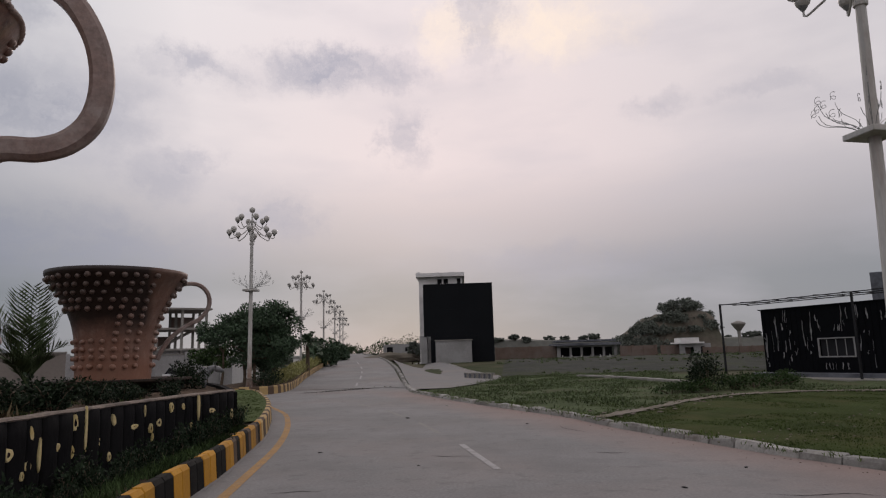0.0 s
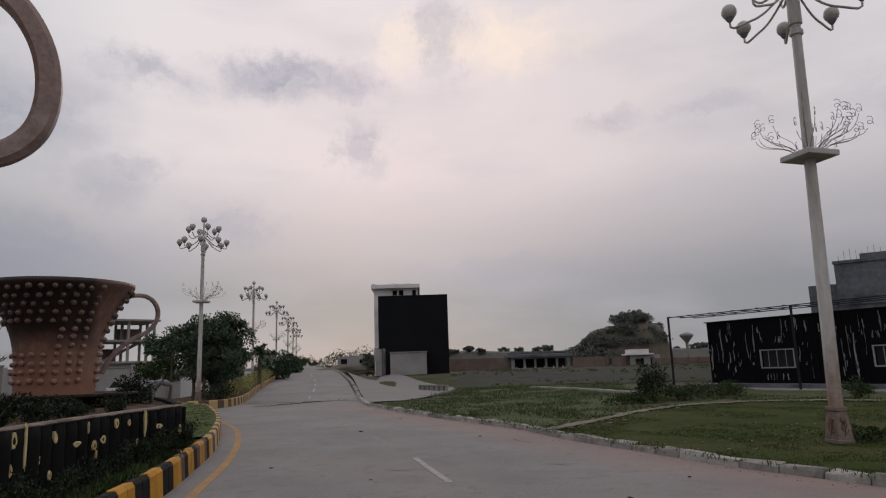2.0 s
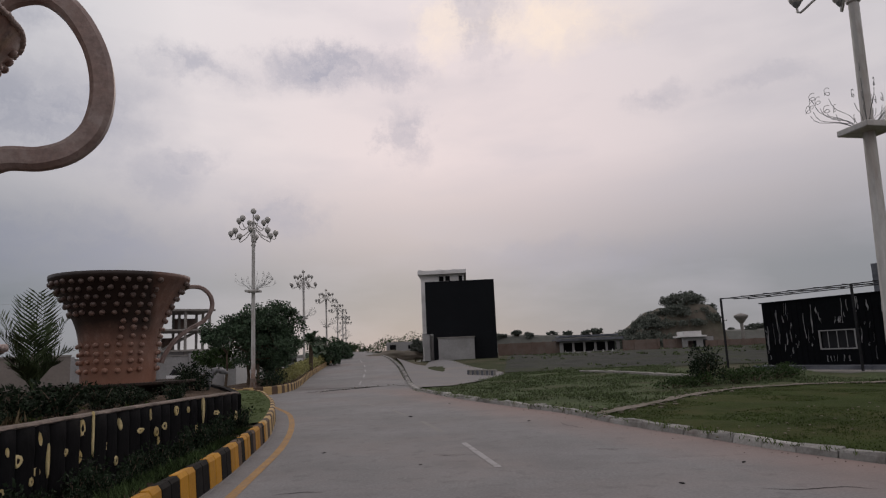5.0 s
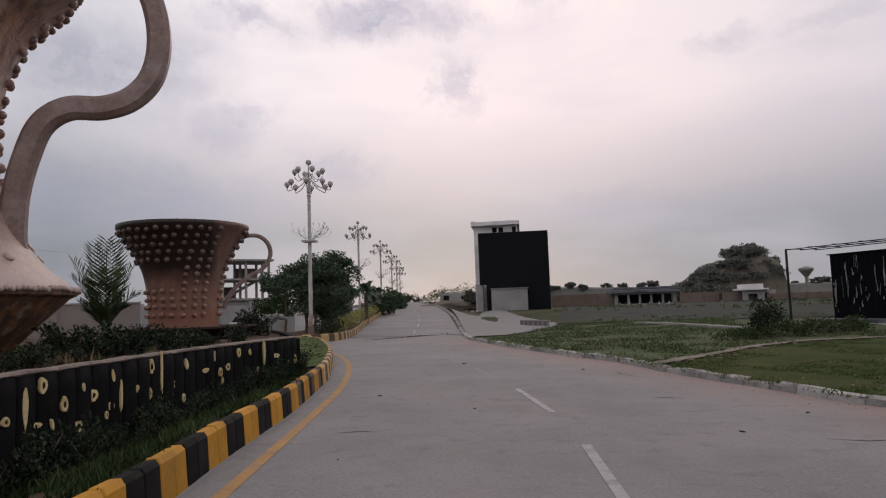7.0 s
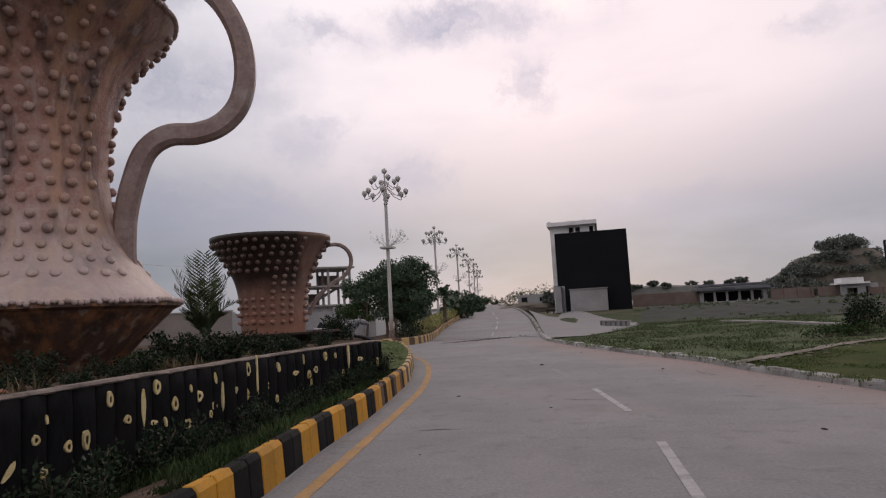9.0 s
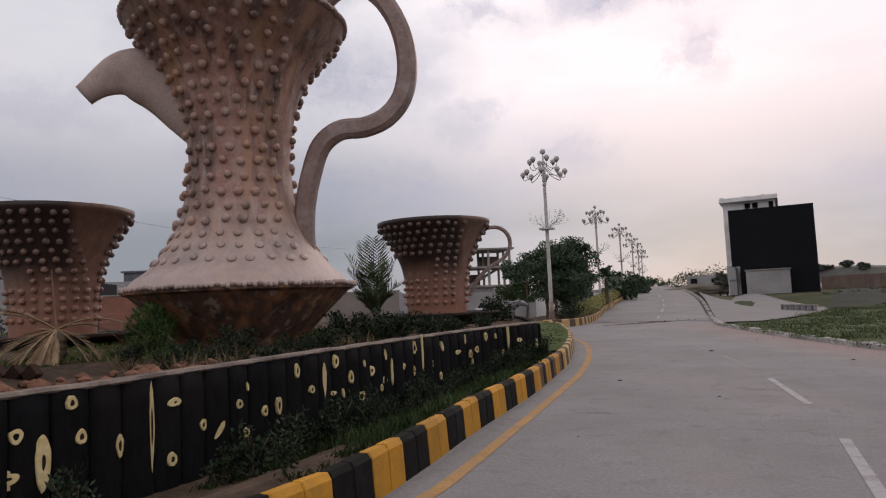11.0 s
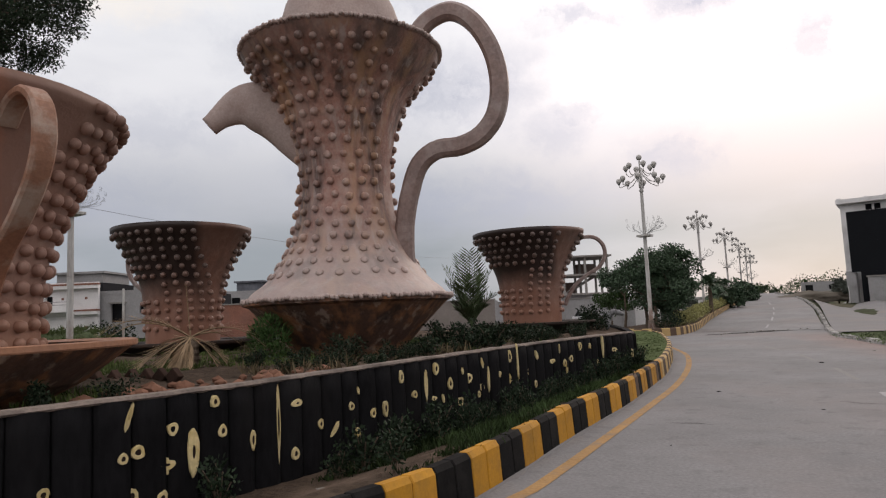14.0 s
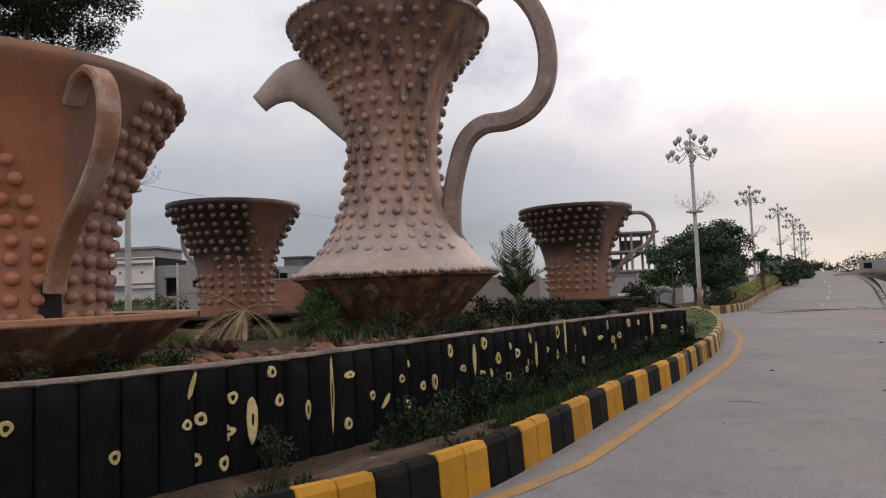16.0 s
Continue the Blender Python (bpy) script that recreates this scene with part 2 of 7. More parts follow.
WEEDS = material("weedy_green_ground", (0.068, 0.086, 0.044), 0.95, vary=0.5, grain=8, patch=0.5, bump=0.9, depth=0.06, stain=(0.085, 0.07, 0.048), stain_amount=0.7, stain_scale=0.35, spec=0.05)
PATH_DIRT = material("pale_trodden_dirt", (0.175, 0.15, 0.125), 0.95, vary=0.35, grain=12, patch=2.2, bump=0.8, depth=0.03, stain=(0.06, 0.062, 0.03), stain_amount=0.8, stain_scale=1.3)
GRAVEL = material("grey_gravel", (0.050, 0.052, 0.047), 0.95, vary=0.5, grain=4, patch=0.5, bump=0.6, depth=0.04, stain=(0.05, 0.058, 0.032), stain_amount=0.8, stain_scale=0.12, spec=0.04)
LAWN_BLADE = material("mown_grass_blades", (0.058, 0.078, 0.028), 0.9, vary=0.4, grain=6, patch=0.6, bump=0.0, island=0.4, spec=0.05)
LAWN_FRESH = material("fresh_lawn", (0.075, 0.098, 0.040), 0.95, vary=0.35, grain=30, patch=1.2, bump=0.9, depth=0.03, spec=0.05)
SOIL = material("brown_soil", (0.070, 0.051, 0.038), 0.97, vary=0.5, grain=14, patch=1.6, bump=1.0, depth=0.05, stain=(0.155, 0.112, 0.085), stain_amount=0.7, stain_scale=1.5, spec=0.05)
CONCRETE = material("weathered_concrete", (0.25, 0.235, 0.22), 0.9, vary=0.2, grain=30, patch=1.0, bump=0.4, depth=0.008, stain=(0.17, 0.155, 0.14), stain_amount=0.55, stain_scale=0.8, island=0.12)
CONCRETE_DARK = material("dark_stained_concrete", (0.130, 0.136, 0.155), 0.9, vary=0.4, grain=3, patch=0.6, bump=0.3, depth=0.01, stain=(0.052, 0.055, 0.066), stain_amount=0.85, stain_scale=0.45)
KERB_YELLOW = material("kerb_yellow_paint", (0.43, 0.205, 0.018), 0.7, vary=0.2, grain=35, patch=2.5, bump=0.35, depth=0.006, stain=(0.20, 0.12, 0.04), stain_amount=0.45, stain_scale=2.6, island=0.12)
KERB_BLACK = material("kerb_black_paint", (0.0085, 0.008, 0.008), 0.75, vary=0.4, grain=35, patch=2.5, bump=0.4, depth=0.006, stain=(0.03, 0.028, 0.026), stain_amount=0.4, stain_scale=3.2, island=0.2, spec=0.08)
KERB_TAN = material("kerb_faded_yellow", (0.42, 0.29, 0.13), 0.8, vary=0.2, grain=30, patch=2, bump=0.3, depth=0.006, island=0.12)
KERB_BROWN = material("kerb_faded_black", (0.085, 0.055, 0.038), 0.8, vary=0.3, grain=30, patch=2, bump=0.3, depth=0.006, island=0.15)
LINE_YELLOW = material("road_line_yellow", (0.315, 0.185, 0.075), 0.85, vary=0.3, grain=25, patch=2.0, bump=0.3, depth=0.004, stain=(0.21, 0.16, 0.12), stain_amount=0.8, stain_scale=2.8)
LINE_FAINT = material("road_line_worn_away", (0.205, 0.196, 0.186), 0.85, vary=0.2, grain=25, patch=3, bump=0.3, depth=0.004, stain=(0.16, 0.158, 0.158), stain_amount=0.9, stain_scale=3.0)
LINE_WHITE = material("road_line_white", (0.31, 0.30, 0.30), 0.85, vary=0.2, grain=25, patch=3, bump=0.3, depth=0.004, stain=(0.18, 0.17, 0.17), stain_amount=0.9, stain_scale=3.0)
WALL_BLACK = material("black_wall_paint", (0.0092, 0.0090, 0.0098), 0.85, vary=0.5, grain=16, patch=1.8, bump=0.8, depth=0.016, stain=(0.014, 0.013, 0.013), stain_amount=0.6, stain_scale=1.4, stretch=(1, 1, 0.35), spec=0.05)
KNOT_PAINT = material("yellow_knot_paint", (0.58, 0.47, 0.25), 0.75, vary=0.25, grain=30, patch=6, bump=0.5, depth=0.008, stain=(0.40, 0.27, 0.06), stain_amount=0.6, stain_scale=5, island=0.15)
KNOT_DARK = material("knot_hollow_brown", (0.022, 0.013, 0.010), 0.9, vary=0.4, grain=30, patch=4, bump=0.5, depth=0.01)
COPING = material("dusty_wall_top", (0.21, 0.17, 0.145), 0.95, vary=0.35, grain=20, patch=2.5, bump=0.8, depth=0.02, stain=(0.05, 0.042, 0.038), stain_amount=0.7, stain_scale=2.6)


UP, DOWN = (0, 0, 1), (0, 0, -1)
CLAY_PALE = material("pale_dusty_render", (0.40, 0.315, 0.285), 0.72, vary=0.25, grain=24, patch=0.9, bump=0.6, depth=0.014, stain=(0.27, 0.185, 0.158), stain_amount=0.6, stain_scale=1.6, spec=0.35)
CLAY_DARK = material("dark_stained_render", (0.105, 0.062, 0.047), 0.6, vary=0.4, grain=18, patch=1.6, bump=0.6, depth=0.014, stain=(0.17, 0.08, 0.046), stain_amount=0.7, stain_scale=1.3, spec=0.35)
rain_runs(CLAY_DARK, (0.34, 0.155, 0.075), 0.85, 3.4, 0.47, 0.62, 0.14)
rain_runs(CLAY_DARK, (0.42, 0.32, 0.26), 0.7, 5.5, 0.55, 0.66, 0.18, 7.0)
rain_runs(CLAY_DARK, (0.028, 0.02, 0.018), 0.8, 2.2, 0.52, 0.64, 0.2, 31.0)


def cup_clay(name, base, second, gloss):
    m = material(name, base, gloss, vary=0.32, grain=22, patch=1.1, bump=0.5, depth=0.012, stain=(0.27, 0.19, 0.16), stain_amount=0.4, stain_scale=1.4, second=second, spec=0.35)
    rain_runs(m, (0.12, 0.07, 0.053), 0.6, 2.6, 0.5, 0.66, 0.14, 3.0)
    rain_runs(m, (0.36, 0.24, 0.19), 0.4, 6.0, 0.52, 0.70, 0.6, 9.0)
    return m


# studs kept lighter than the cup body: part of their sky glint is base colour
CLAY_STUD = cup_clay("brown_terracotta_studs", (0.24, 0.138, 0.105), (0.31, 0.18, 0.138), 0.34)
weather_or_shade(CLAY_STUD, DOWN, -2.35, -1.55, (0.33, 0.165, 0.11), 0.6, 0.5)
weather_or_shade(CLAY_STUD, UP, 2.4, 3.2, (0.112, 0.086, 0.076), 0.85, 0.35)
CLAY_ORANGE = material("orange_terracotta_render", (0.43, 0.17, 0.085), 0.55, vary=0.22, grain=22, patch=0.8, bump=0.5, depth=0.012, stain=(0.34, 0.16, 0.10), stain_amount=0.6, stain_scale=0.9, spec=0.4)
rain_runs(CLAY_ORANGE, (0.22, 0.10, 0.058), 0.5, 2.4, 0.5, 0.68, 0.25, 14.0)
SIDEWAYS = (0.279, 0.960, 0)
# browner and dusty past the handle; the shade on that side is in this colour
weather_or_shade(CLAY_ORANGE, SIDEWAYS, -1.06, -0.92, (0.24, 0.146, 0.116), 0.88, 0.12)
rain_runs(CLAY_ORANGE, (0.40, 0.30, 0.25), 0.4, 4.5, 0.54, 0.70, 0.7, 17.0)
weather_or_shade(CLAY_ORANGE, UP, 3.25, 3.9, (0.15, 0.085, 0.062), 0.75, 0.35)
weather_or_shade(CLAY_ORANGE, DOWN, -2.0, -1.45, (0.33, 0.165, 0.10), 0.6, 0.3)


def pot_clay(name, base, second, gloss, pale):
    """Terracotta render, streaked and shaded dark at the top, dusty pale at the foot."""
    m = material(name, base, gloss, vary=0.36, grain=20, patch=1.1, bump=0.7, depth=0.016, stain=(0.41, 0.31, 0.265), stain_amount=0.55, stain_scale=2.2, second=second, spec=0.5)
    rain_runs(m, (0.44, 0.36, 0.325), 0.4, 5.5, 0.50, 0.68, 0.8, 27.0)
    rain_runs(m, (0.075, 0.046, 0.038), 0.85, 3.2, 0.47, 0.62, 0.11, 1.0)
    rain_runs(m, (0.42, 0.235, 0.125), 0.7, 2.4, 0.50, 0.64, 0.12, 12.0)
    rain_runs(m, (0.42, 0.36, 0.33), 0.6, 4.5, 0.58, 0.68, 0.15, 21.0)
    # shade under the outward flare, put into the colour
    weather_or_shade(m, UP, 5.6, 7.0, (0.095, 0.060, 0.048), 0.5, 0.8)
    weather_or_shade(m, DOWN, -3.9, -2.1, pale, 0.7, 1.0)
    return m


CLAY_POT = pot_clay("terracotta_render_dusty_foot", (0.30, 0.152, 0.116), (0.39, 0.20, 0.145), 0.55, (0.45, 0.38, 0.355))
POT_STUD_CLAY = pot_clay("dusty_terracotta_studs", (0.33, 0.195, 0.155), (0.40, 0.25, 0.205), 0.42, (0.43, 0.35, 0.32))
CLAY_HANDLE = material("grey_brown_handle_render", (0.22, 0.158, 0.142), 0.5, vary=0.35, grain=16, patch=1.6, bump=0.5, depth=0.01, stain=(0.36, 0.30, 0.275), stain_amount=0.6, stain_scale=2.4, second=(0.27, 0.165, 0.13), spec=0.45)
STRAP_ORANGE = material("worn_orange_strap", (0.27, 0.135, 0.085), 0.6, vary=0.3, grain=22, patch=1.4, bump=0.5, depth=0.01, stain=(0.42, 0.34, 0.28), stain_amount=0.75, stain_scale=3.0, spec=0.35)
BLACK_STAIN = material("black_water_stain", (0.012, 0.010, 0.010), 0.5, vary=0.4, grain=20, patch=3, bump=0.3, depth=0.006, spec=0.3)
# near-black because the saucer's shadow is painted into its colour
SAUCER_DARK = material("shade_darkened_saucer", (0.034, 0.024, 0.020), 0.8, vary=0.4, grain=18, patch=1.6, bump=0.6, depth=0.012, stain=(0.09, 0.05, 0.034), stain_amount=0.5, stain_scale=1.6)
SAUCER_RIM = material("pale_orange_plate", (0.33, 0.165, 0.098), 0.65, vary=0.25, grain=20, patch=1.2, bump=0.5, depth=0.01, stain=(0.20, 0.12, 0.09), stain_amount=0.6, stain_scale=1.4)
POLE_WHITE = material("dirty_white_pole_paint", (0.44, 0.43, 0.415), 0.6, vary=0.25, grain=10, patch=1.3, bump=0.15, depth=0.004, stain=(0.20, 0.14, 0.10), stain_amount=0.4, stain_scale=3.0, stretch=(1, 1, 0.25))
weather_or_shade(POLE_WHITE, (0, 0, -1), -2.0, -0.7, (0.19, 0.09, 0.045), 0.8, 0.9, 6.0)
PEDESTAL = material("stained_pink_concrete", (0.21, 0.165, 0.14), 0.85, vary=0.3, grain=20, patch=3, bump=0.5, depth=0.01, stain=(0.085, 0.07, 0.058), stain_amount=0.7, stain_scale=4)
GLOBE = material("dusty_globe_glass", (0.42, 0.405, 0.385), 0.4, vary=0.15, grain=12, patch=4, bump=0.0)
IRON = material("grey_iron", (0.19, 0.195, 0.195), 0.6, metal=0.2, vary=0.25, grain=30, patch=4, bump=0.2, depth=0.003)
IRON_BLACK = material("black_painted_steel", (0.018, 0.018, 0.02), 0.6, metal=0.2, vary=0.3, grain=30, patch=4, bump=0.1, depth=0.003)
TANK = material("teal_tank_plastic", (0.06, 0.12, 0.13), 0.6, vary=0.2, grain=4, patch=1, bump=0.0)
BLACK_PANEL = material("black_board", (0.008, 0.009, 0.011), 0.7, vary=0.25, grain=6, patch=0.5, bump=0.05, depth=0.004, spec=0.08)
SHED_BLACK = material("black_shed_paint", (0.006, 0.0065, 0.008), 0.85, vary=0.4, grain=10, patch=1.2, bump=0.3, depth=0.01, spec=0.05)
WHITE_WALL = material("white_wall_paint", (0.68, 0.665, 0.66), 0.8, vary=0.1, grain=8, patch=0.6, bump=0.1, depth=0.004, stain=(0.40, 0.385, 0.375), stain_amount=0.5, stain_scale=0.4)
STREAK = material("weathered_whitewash", (0.34, 0.34, 0.35), 0.85, vary=0.35, grain=10, patch=2, bump=0.2, depth=0.004, island=0.35)
TAN_WALL = material("tan_plaster_wall", (0.20, 0.175, 0.158), 0.9, vary=0.2, grain=8, patch=0.7, bump=0.2, depth=0.006, stain=(0.13, 0.115, 0.10), stain_amount=0.6, stain_scale=0.5)
RED_BRICK = material("red_brick", (0.23, 0.105, 0.075), 0.92, vary=0.3, grain=10, patch=0.8, bump=0.4, depth=0.01, stain=(0.17, 0.10, 0.08), stain_amount=0.6, stain_scale=0.6)
GREY_WALL = material("grey_cement_wall", (0.29, 0.285, 0.285), 0.9, vary=0.18, grain=8, patch=0.7, bump=0.2, depth=0.006, stain=(0.18, 0.175, 0.17), stain_amount=0.5, stain_scale=0.4)
BRICK_WALL = material("dull_brick", (0.155, 0.112, 0.094), 0.92, vary=0.3, grain=10, patch=0.8, bump=0.4, depth=0.01, stain=(0.20, 0.175, 0.16), stain_amount=0.6, stain_scale=0.35)
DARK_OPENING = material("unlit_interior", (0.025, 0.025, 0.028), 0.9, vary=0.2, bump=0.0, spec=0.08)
CAR_WHITE = material("white_car_paint", (0.62, 0.62, 0.63), 0.3, vary=0.06, grain=8, patch=1, bump=0.0, spec=0.5)
BARK = material("grey_brown_bark", (0.10, 0.075, 0.055), 0.95, vary=0.4, grain=20, patch=3, bump=0.8, depth=0.02, stretch=(1, 1, 0.3))
LEAF_DARK = material("dark_green_leaves", (0.017, 0.028, 0.015), 0.6, vary=0.35, grain=6, patch=1.2, bump=0.0, island=0.5, spec=0.1)
LEAF_TREE = material("tree_leaves", (0.048, 0.078, 0.044), 0.55, vary=0.35, grain=3, patch=0.6, bump=0.0, island=0.45, spec=0.25)
LEAF_MID = material("green_leaves", (0.036, 0.060, 0.022), 0.6, vary=0.35, grain=6, patch=1.2, bump=0.0, island=0.45, spec=0.08)
WEED_LEAF = material("weed_leaves", (0.088, 0.112, 0.056), 0.75, vary=0.4, grain=3, patch=0.4, bump=0.0, island=0.5, spec=0.06)
STRIP_GRASS = material("dark_strip_grass", (0.022, 0.034, 0.013), 0.75, vary=0.4, grain=3, patch=0.5, bump=0.0, island=0.5, spec=0.05)
KERB_PALE = material("pale_kerb_concrete", (0.31, 0.30, 0.285), 0.9, vary=0.3, grain=22, patch=1.5, bump=0.6, depth=0.012, stain=(0.10, 0.082, 0.07), stain_amount=0.8, stain_scale=1.5, island=0.3)
BRICK_SOOT = material("sooty_brick", (0.060, 0.036, 0.028), 0.9, vary=0.4, grain=14, patch=2, bump=0.6, depth=0.01, island=0.3, spec=0.1)
SOIL_RED = material("red_clods", (0.20, 0.10, 0.065), 0.95, vary=0.3, grain=14, patch=2, bump=0.6, depth=0.02, island=0.2)
CONIFER = material("bright_feathery_green", (0.050, 0.095, 0.030), 0.6, vary=0.3, grain=6, patch=2, bump=0.0, island=0.4, spec=0.08)
TUFT_GREEN = material("fresh_tuft_green", (0.038, 0.060, 0.023), 0.75, vary=0.4, grain=3, patch=0.4, bump=0.0, island=0.5, spec=0.06)
DRY_WEED = material("dry_tan_weeds", (0.115, 0.09, 0.055), 0.85, vary=0.35, grain=6, patch=2, bump=0.0, island=0.4, spec=0.05)
LEAF_YELLOW = material("yellow_green_leaves", (0.25, 0.24, 0.09), 0.6, vary=0.3, grain=6, patch=1.2, bump=0.0, island=0.3)
PALM_LEAF = material("palm_green", (0.060, 0.084, 0.040), 0.6, vary=0.3, grain=6, patch=2, bump=0.0, island=0.4, spec=0.12)
DRY_LEAF = material("dry_straw_fronds", (0.29, 0.205, 0.125), 0.8, vary=0.3, grain=8, patch=3, bump=0.0, island=0.3)
GRASS = material("grass_blades", (0.075, 0.105, 0.032), 0.7, vary=0.4, grain=3, patch=0.6, bump=0.0, island=0.4, spec=0.08)
# leaves paled for distance: aerial haze is mixed into the base colour
HAZED_GREEN = material("haze_tinted_foliage", (0.108, 0.120, 0.102), 0.9, vary=0.4, grain=1.0, patch=0.15, bump=0.0, island=0.3)
EARTH_CLIFF = material("bare_earth", (0.105, 0.090, 0.072), 0.95, vary=0.35, grain=0.8, patch=0.12, bump=0.5, depth=0.3, stain=(0.085, 0.085, 0.062), stain_amount=0.7, stain_scale=0.14)
# bank earth greyed in the same way, haze included in its colour
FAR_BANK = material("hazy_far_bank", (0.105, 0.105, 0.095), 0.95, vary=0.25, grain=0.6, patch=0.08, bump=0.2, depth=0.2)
STATUE_GREY = material("silver_grey_statue_paint", (0.17, 0.17, 0.175), 0.4, vary=0.45, grain=9, patch=5, bump=0.2, depth=0.005, stain=(0.02, 0.02, 0.022), stain_amount=0.95, stain_scale=4.0)

# ---- mesh helpers ----


def link(name, bm, mat, smooth=False):
    me = bpy.data.meshes.new(name)
    bm.normal_update()
    bm.to_mesh(me)
    bm.free()
    for m in (mat if isinstance(mat, (list, tuple)) else [mat]):
        me.materials.append(m)
    if smooth:
        me.polygons.foreach_set("use_smooth", [True] * len(me.polygons))
    return new(name, me)


def part(name, bm, mat, parent, label="", smooth=False):
    ob = link(name, bm, mat, smooth)
    ob.parent = parent
    return tagged(ob, label)


def piece(name, mesh, parent, m):
    """One more object on a shared mesh."""
    ob = new(name, mesh)
    ob.parent = parent
    ob.matrix_basis = m
    return ob


def thing(name, label, category, at=(0, 0, 0), turn=0, group="", kind=""):
    ob = new(name)
    ob.matrix_basis = pose(*at, 0, 0, turn)
    return tagged(ob, label, category, group, kind)


def box(bm, lo, hi, bevel=0.0, m=None):
    v = [bm.verts.new((x, y, z)) for x in (lo[0], hi[0]) for y in (lo[1], hi[1]) for z in (lo[2], hi[2])]
    fs = [bm.faces.new([v[i] for i in f]) for f in ((0, 1, 3, 2), (4, 6, 7, 5), (0, 4, 5, 1), (2, 3, 7, 6), (0, 2, 6, 4), (1, 5, 7, 3))]
    if m:
        bmesh.ops.transform(bm, matrix=m, verts=v)
    if bevel:
        bmesh.ops.bevel(bm, geom=list({e for f in fs for e in f.edges}), offset=bevel, segments=1, affect="EDGES", profile=0.5)
    return bm


def boxes(*specs, bevel=0.0):
    bm = bmesh.new()
    for lo, hi in specs:
        box(bm, lo, hi, bevel)
    if len(specs) > 1 and not bevel:
        bmesh.ops.remove_doubles(bm, verts=bm.verts, dist=1e-4)
        bm.verts.index_update()
        seen = {}
        for f in bm.faces:
            seen.setdefault(frozenset(v.index for v in f.verts), []).append(f)
        bmesh.ops.delete(bm, geom=[f for fs in seen.values() if len(fs) > 1 for f in fs], context="FACES_ONLY")
    return bm


def lathe(bm, profile, seg=32, close=False):
    rings = []
    for r, z in profile:
        rings.append([bm.verts.new((r * math.cos(2 * math.pi * i / seg), r * math.sin(2 * math.pi * i / seg), z)) for i in range(seg)])
    for a, b in zip(rings, rings[1:]):
        for i in range(seg):
            bm.faces.new((a[i], a[(i + 1) % seg], b[(i + 1) % seg], b[i]))
    if close:
        bm.faces.new(rings[0][::-1])
        bm.faces.new(rings[-1])
    return bm


def sweep(bm, points, section, up=(0, 0, 1), scale=None, close=True):
    """Sweeps a section (x sideways, y up) along points."""
    pts = [Vector(p) for p in points]
    rings = []
    for i, p in enumerate(pts):
        d = (pts[min(i + 1, len(pts) - 1)] - pts[max(i - 1, 0)]).normalized()
        side = d.cross(Vector(up))
        if side.length < 1e-4:
            side = d.cross(Vector((1, 0.01, 0)))
        side.normalize()
        top = side.cross(d)
        k = scale[i] if scale else 1.0
        rings.append([bm.verts.new(p + side * (x * k) + top * (y * k)) for x, y in section])
    n = len(section)
    for a, b in zip(rings, rings[1:]):
        for i in range(n):
            bm.faces.new((a[i], a[(i + 1) % n], b[(i + 1) % n], b[i]))
    if close and n > 2:
        bm.faces.new(rings[0][::-1])
        bm.faces.new(rings[-1])
    return bm


def uneven(bm, amount, scale):
    """Hand-made unevenness over a whole surface."""
    for v in bm.verts:
        k = amount * (noise.noise(v.co * scale) + 0.5 * noise.noise(v.co * scale * 2.7))
        flat = Vector((v.co.x, v.co.y, 0))
        if flat.length > 0.2:
            v.co += flat.normalized() * k
    return bm


def circle(r, n=8):
    return [(r * math.cos(2 * math.pi * i / n), r * math.sin(2 * math.pi * i / n)) for i in range(n)]


def spline(points, step, skip=0.0):
    """A smooth curve through points, resampled at an even step; skip: how far the first sample lies in."""
    p = [Vector(q) for q in points]
    p = [p[0] * 2 - p[1]] + p + [p[-1] * 2 - p[-2]]
    fine = []
    for a, b, c, d in zip(p, p[1:], p[2:], p[3:]):
        for k in range(24):
            t = k / 24
            fine.append(0.5 * (2 * b + (c - a) * t + (2 * a - 5 * b + 4 * c - d) * t * t + (3 * b - a - 3 * c + d) * t ** 3))
    fine.append(p[-2])
    out, left = ([], skip) if skip else ([fine[0]], step)
    for a, b in zip(fine, fine[1:]):
        seg = (b - a).length
        done = 0.0
        while seg - done >= left:
            done += left
            out.append(a.lerp(b, done / seg))
            left = step
        left -= seg - done
    return out


def smooth(t):
    t = max(0.0, min(1.0, t))
    return t * t * (3 - 2 * t)


def land(x, y):
    """Height of the ground."""
    h = 0.85 * smooth((y - 40) / 30) * smooth((x + 1.2 + 0.121 * (y - 28.6)) / 5)
    # the main road climbs beyond the junction
    climb = np.interp(y, (36, 40, 45, 58, 75, 92, 110, 200), (0, 0.08, 0.32, 0.75, 1.4, 1.95, 2.4, 2.5))
    edge = np.interp(y, (36, 45, 58, 75, 90, 110, 155), (-2.4, -3.7, -5.5, -8.6, -12.0, -16.5, -24))
    kerb = np.interp(y, (36, 45, 60, 80, 110, 155), (-8.7, -10.1, -12.2, -14.8, -19.5, -27))
    on = (1 - smooth((x - edge - 0.4) / 4.5)) * smooth((x - kerb + 3.2) / 2.4)
    return float(max(h, climb * on))


# ---- ground, road, lawns ----
bm = bmesh.new()
line = [0, 3, 6, 9, 12, 16, 20, 25, 30, 34, 37, 40, 43, 46, 49, 52, 55, 58, 61, 64, 67, 70, 73, 76, 80, 100, 130, 180, 260, 400, 700, 1400, 2600]
gx = [-v for v in line[:0:-1]] + line
gy = [-2600, -1000, -300, -100, -40, -20, -10] + line
grid = [[bm.verts.new((x, y, land(x, y) - 0.02)) for y in gy] for x in gx]
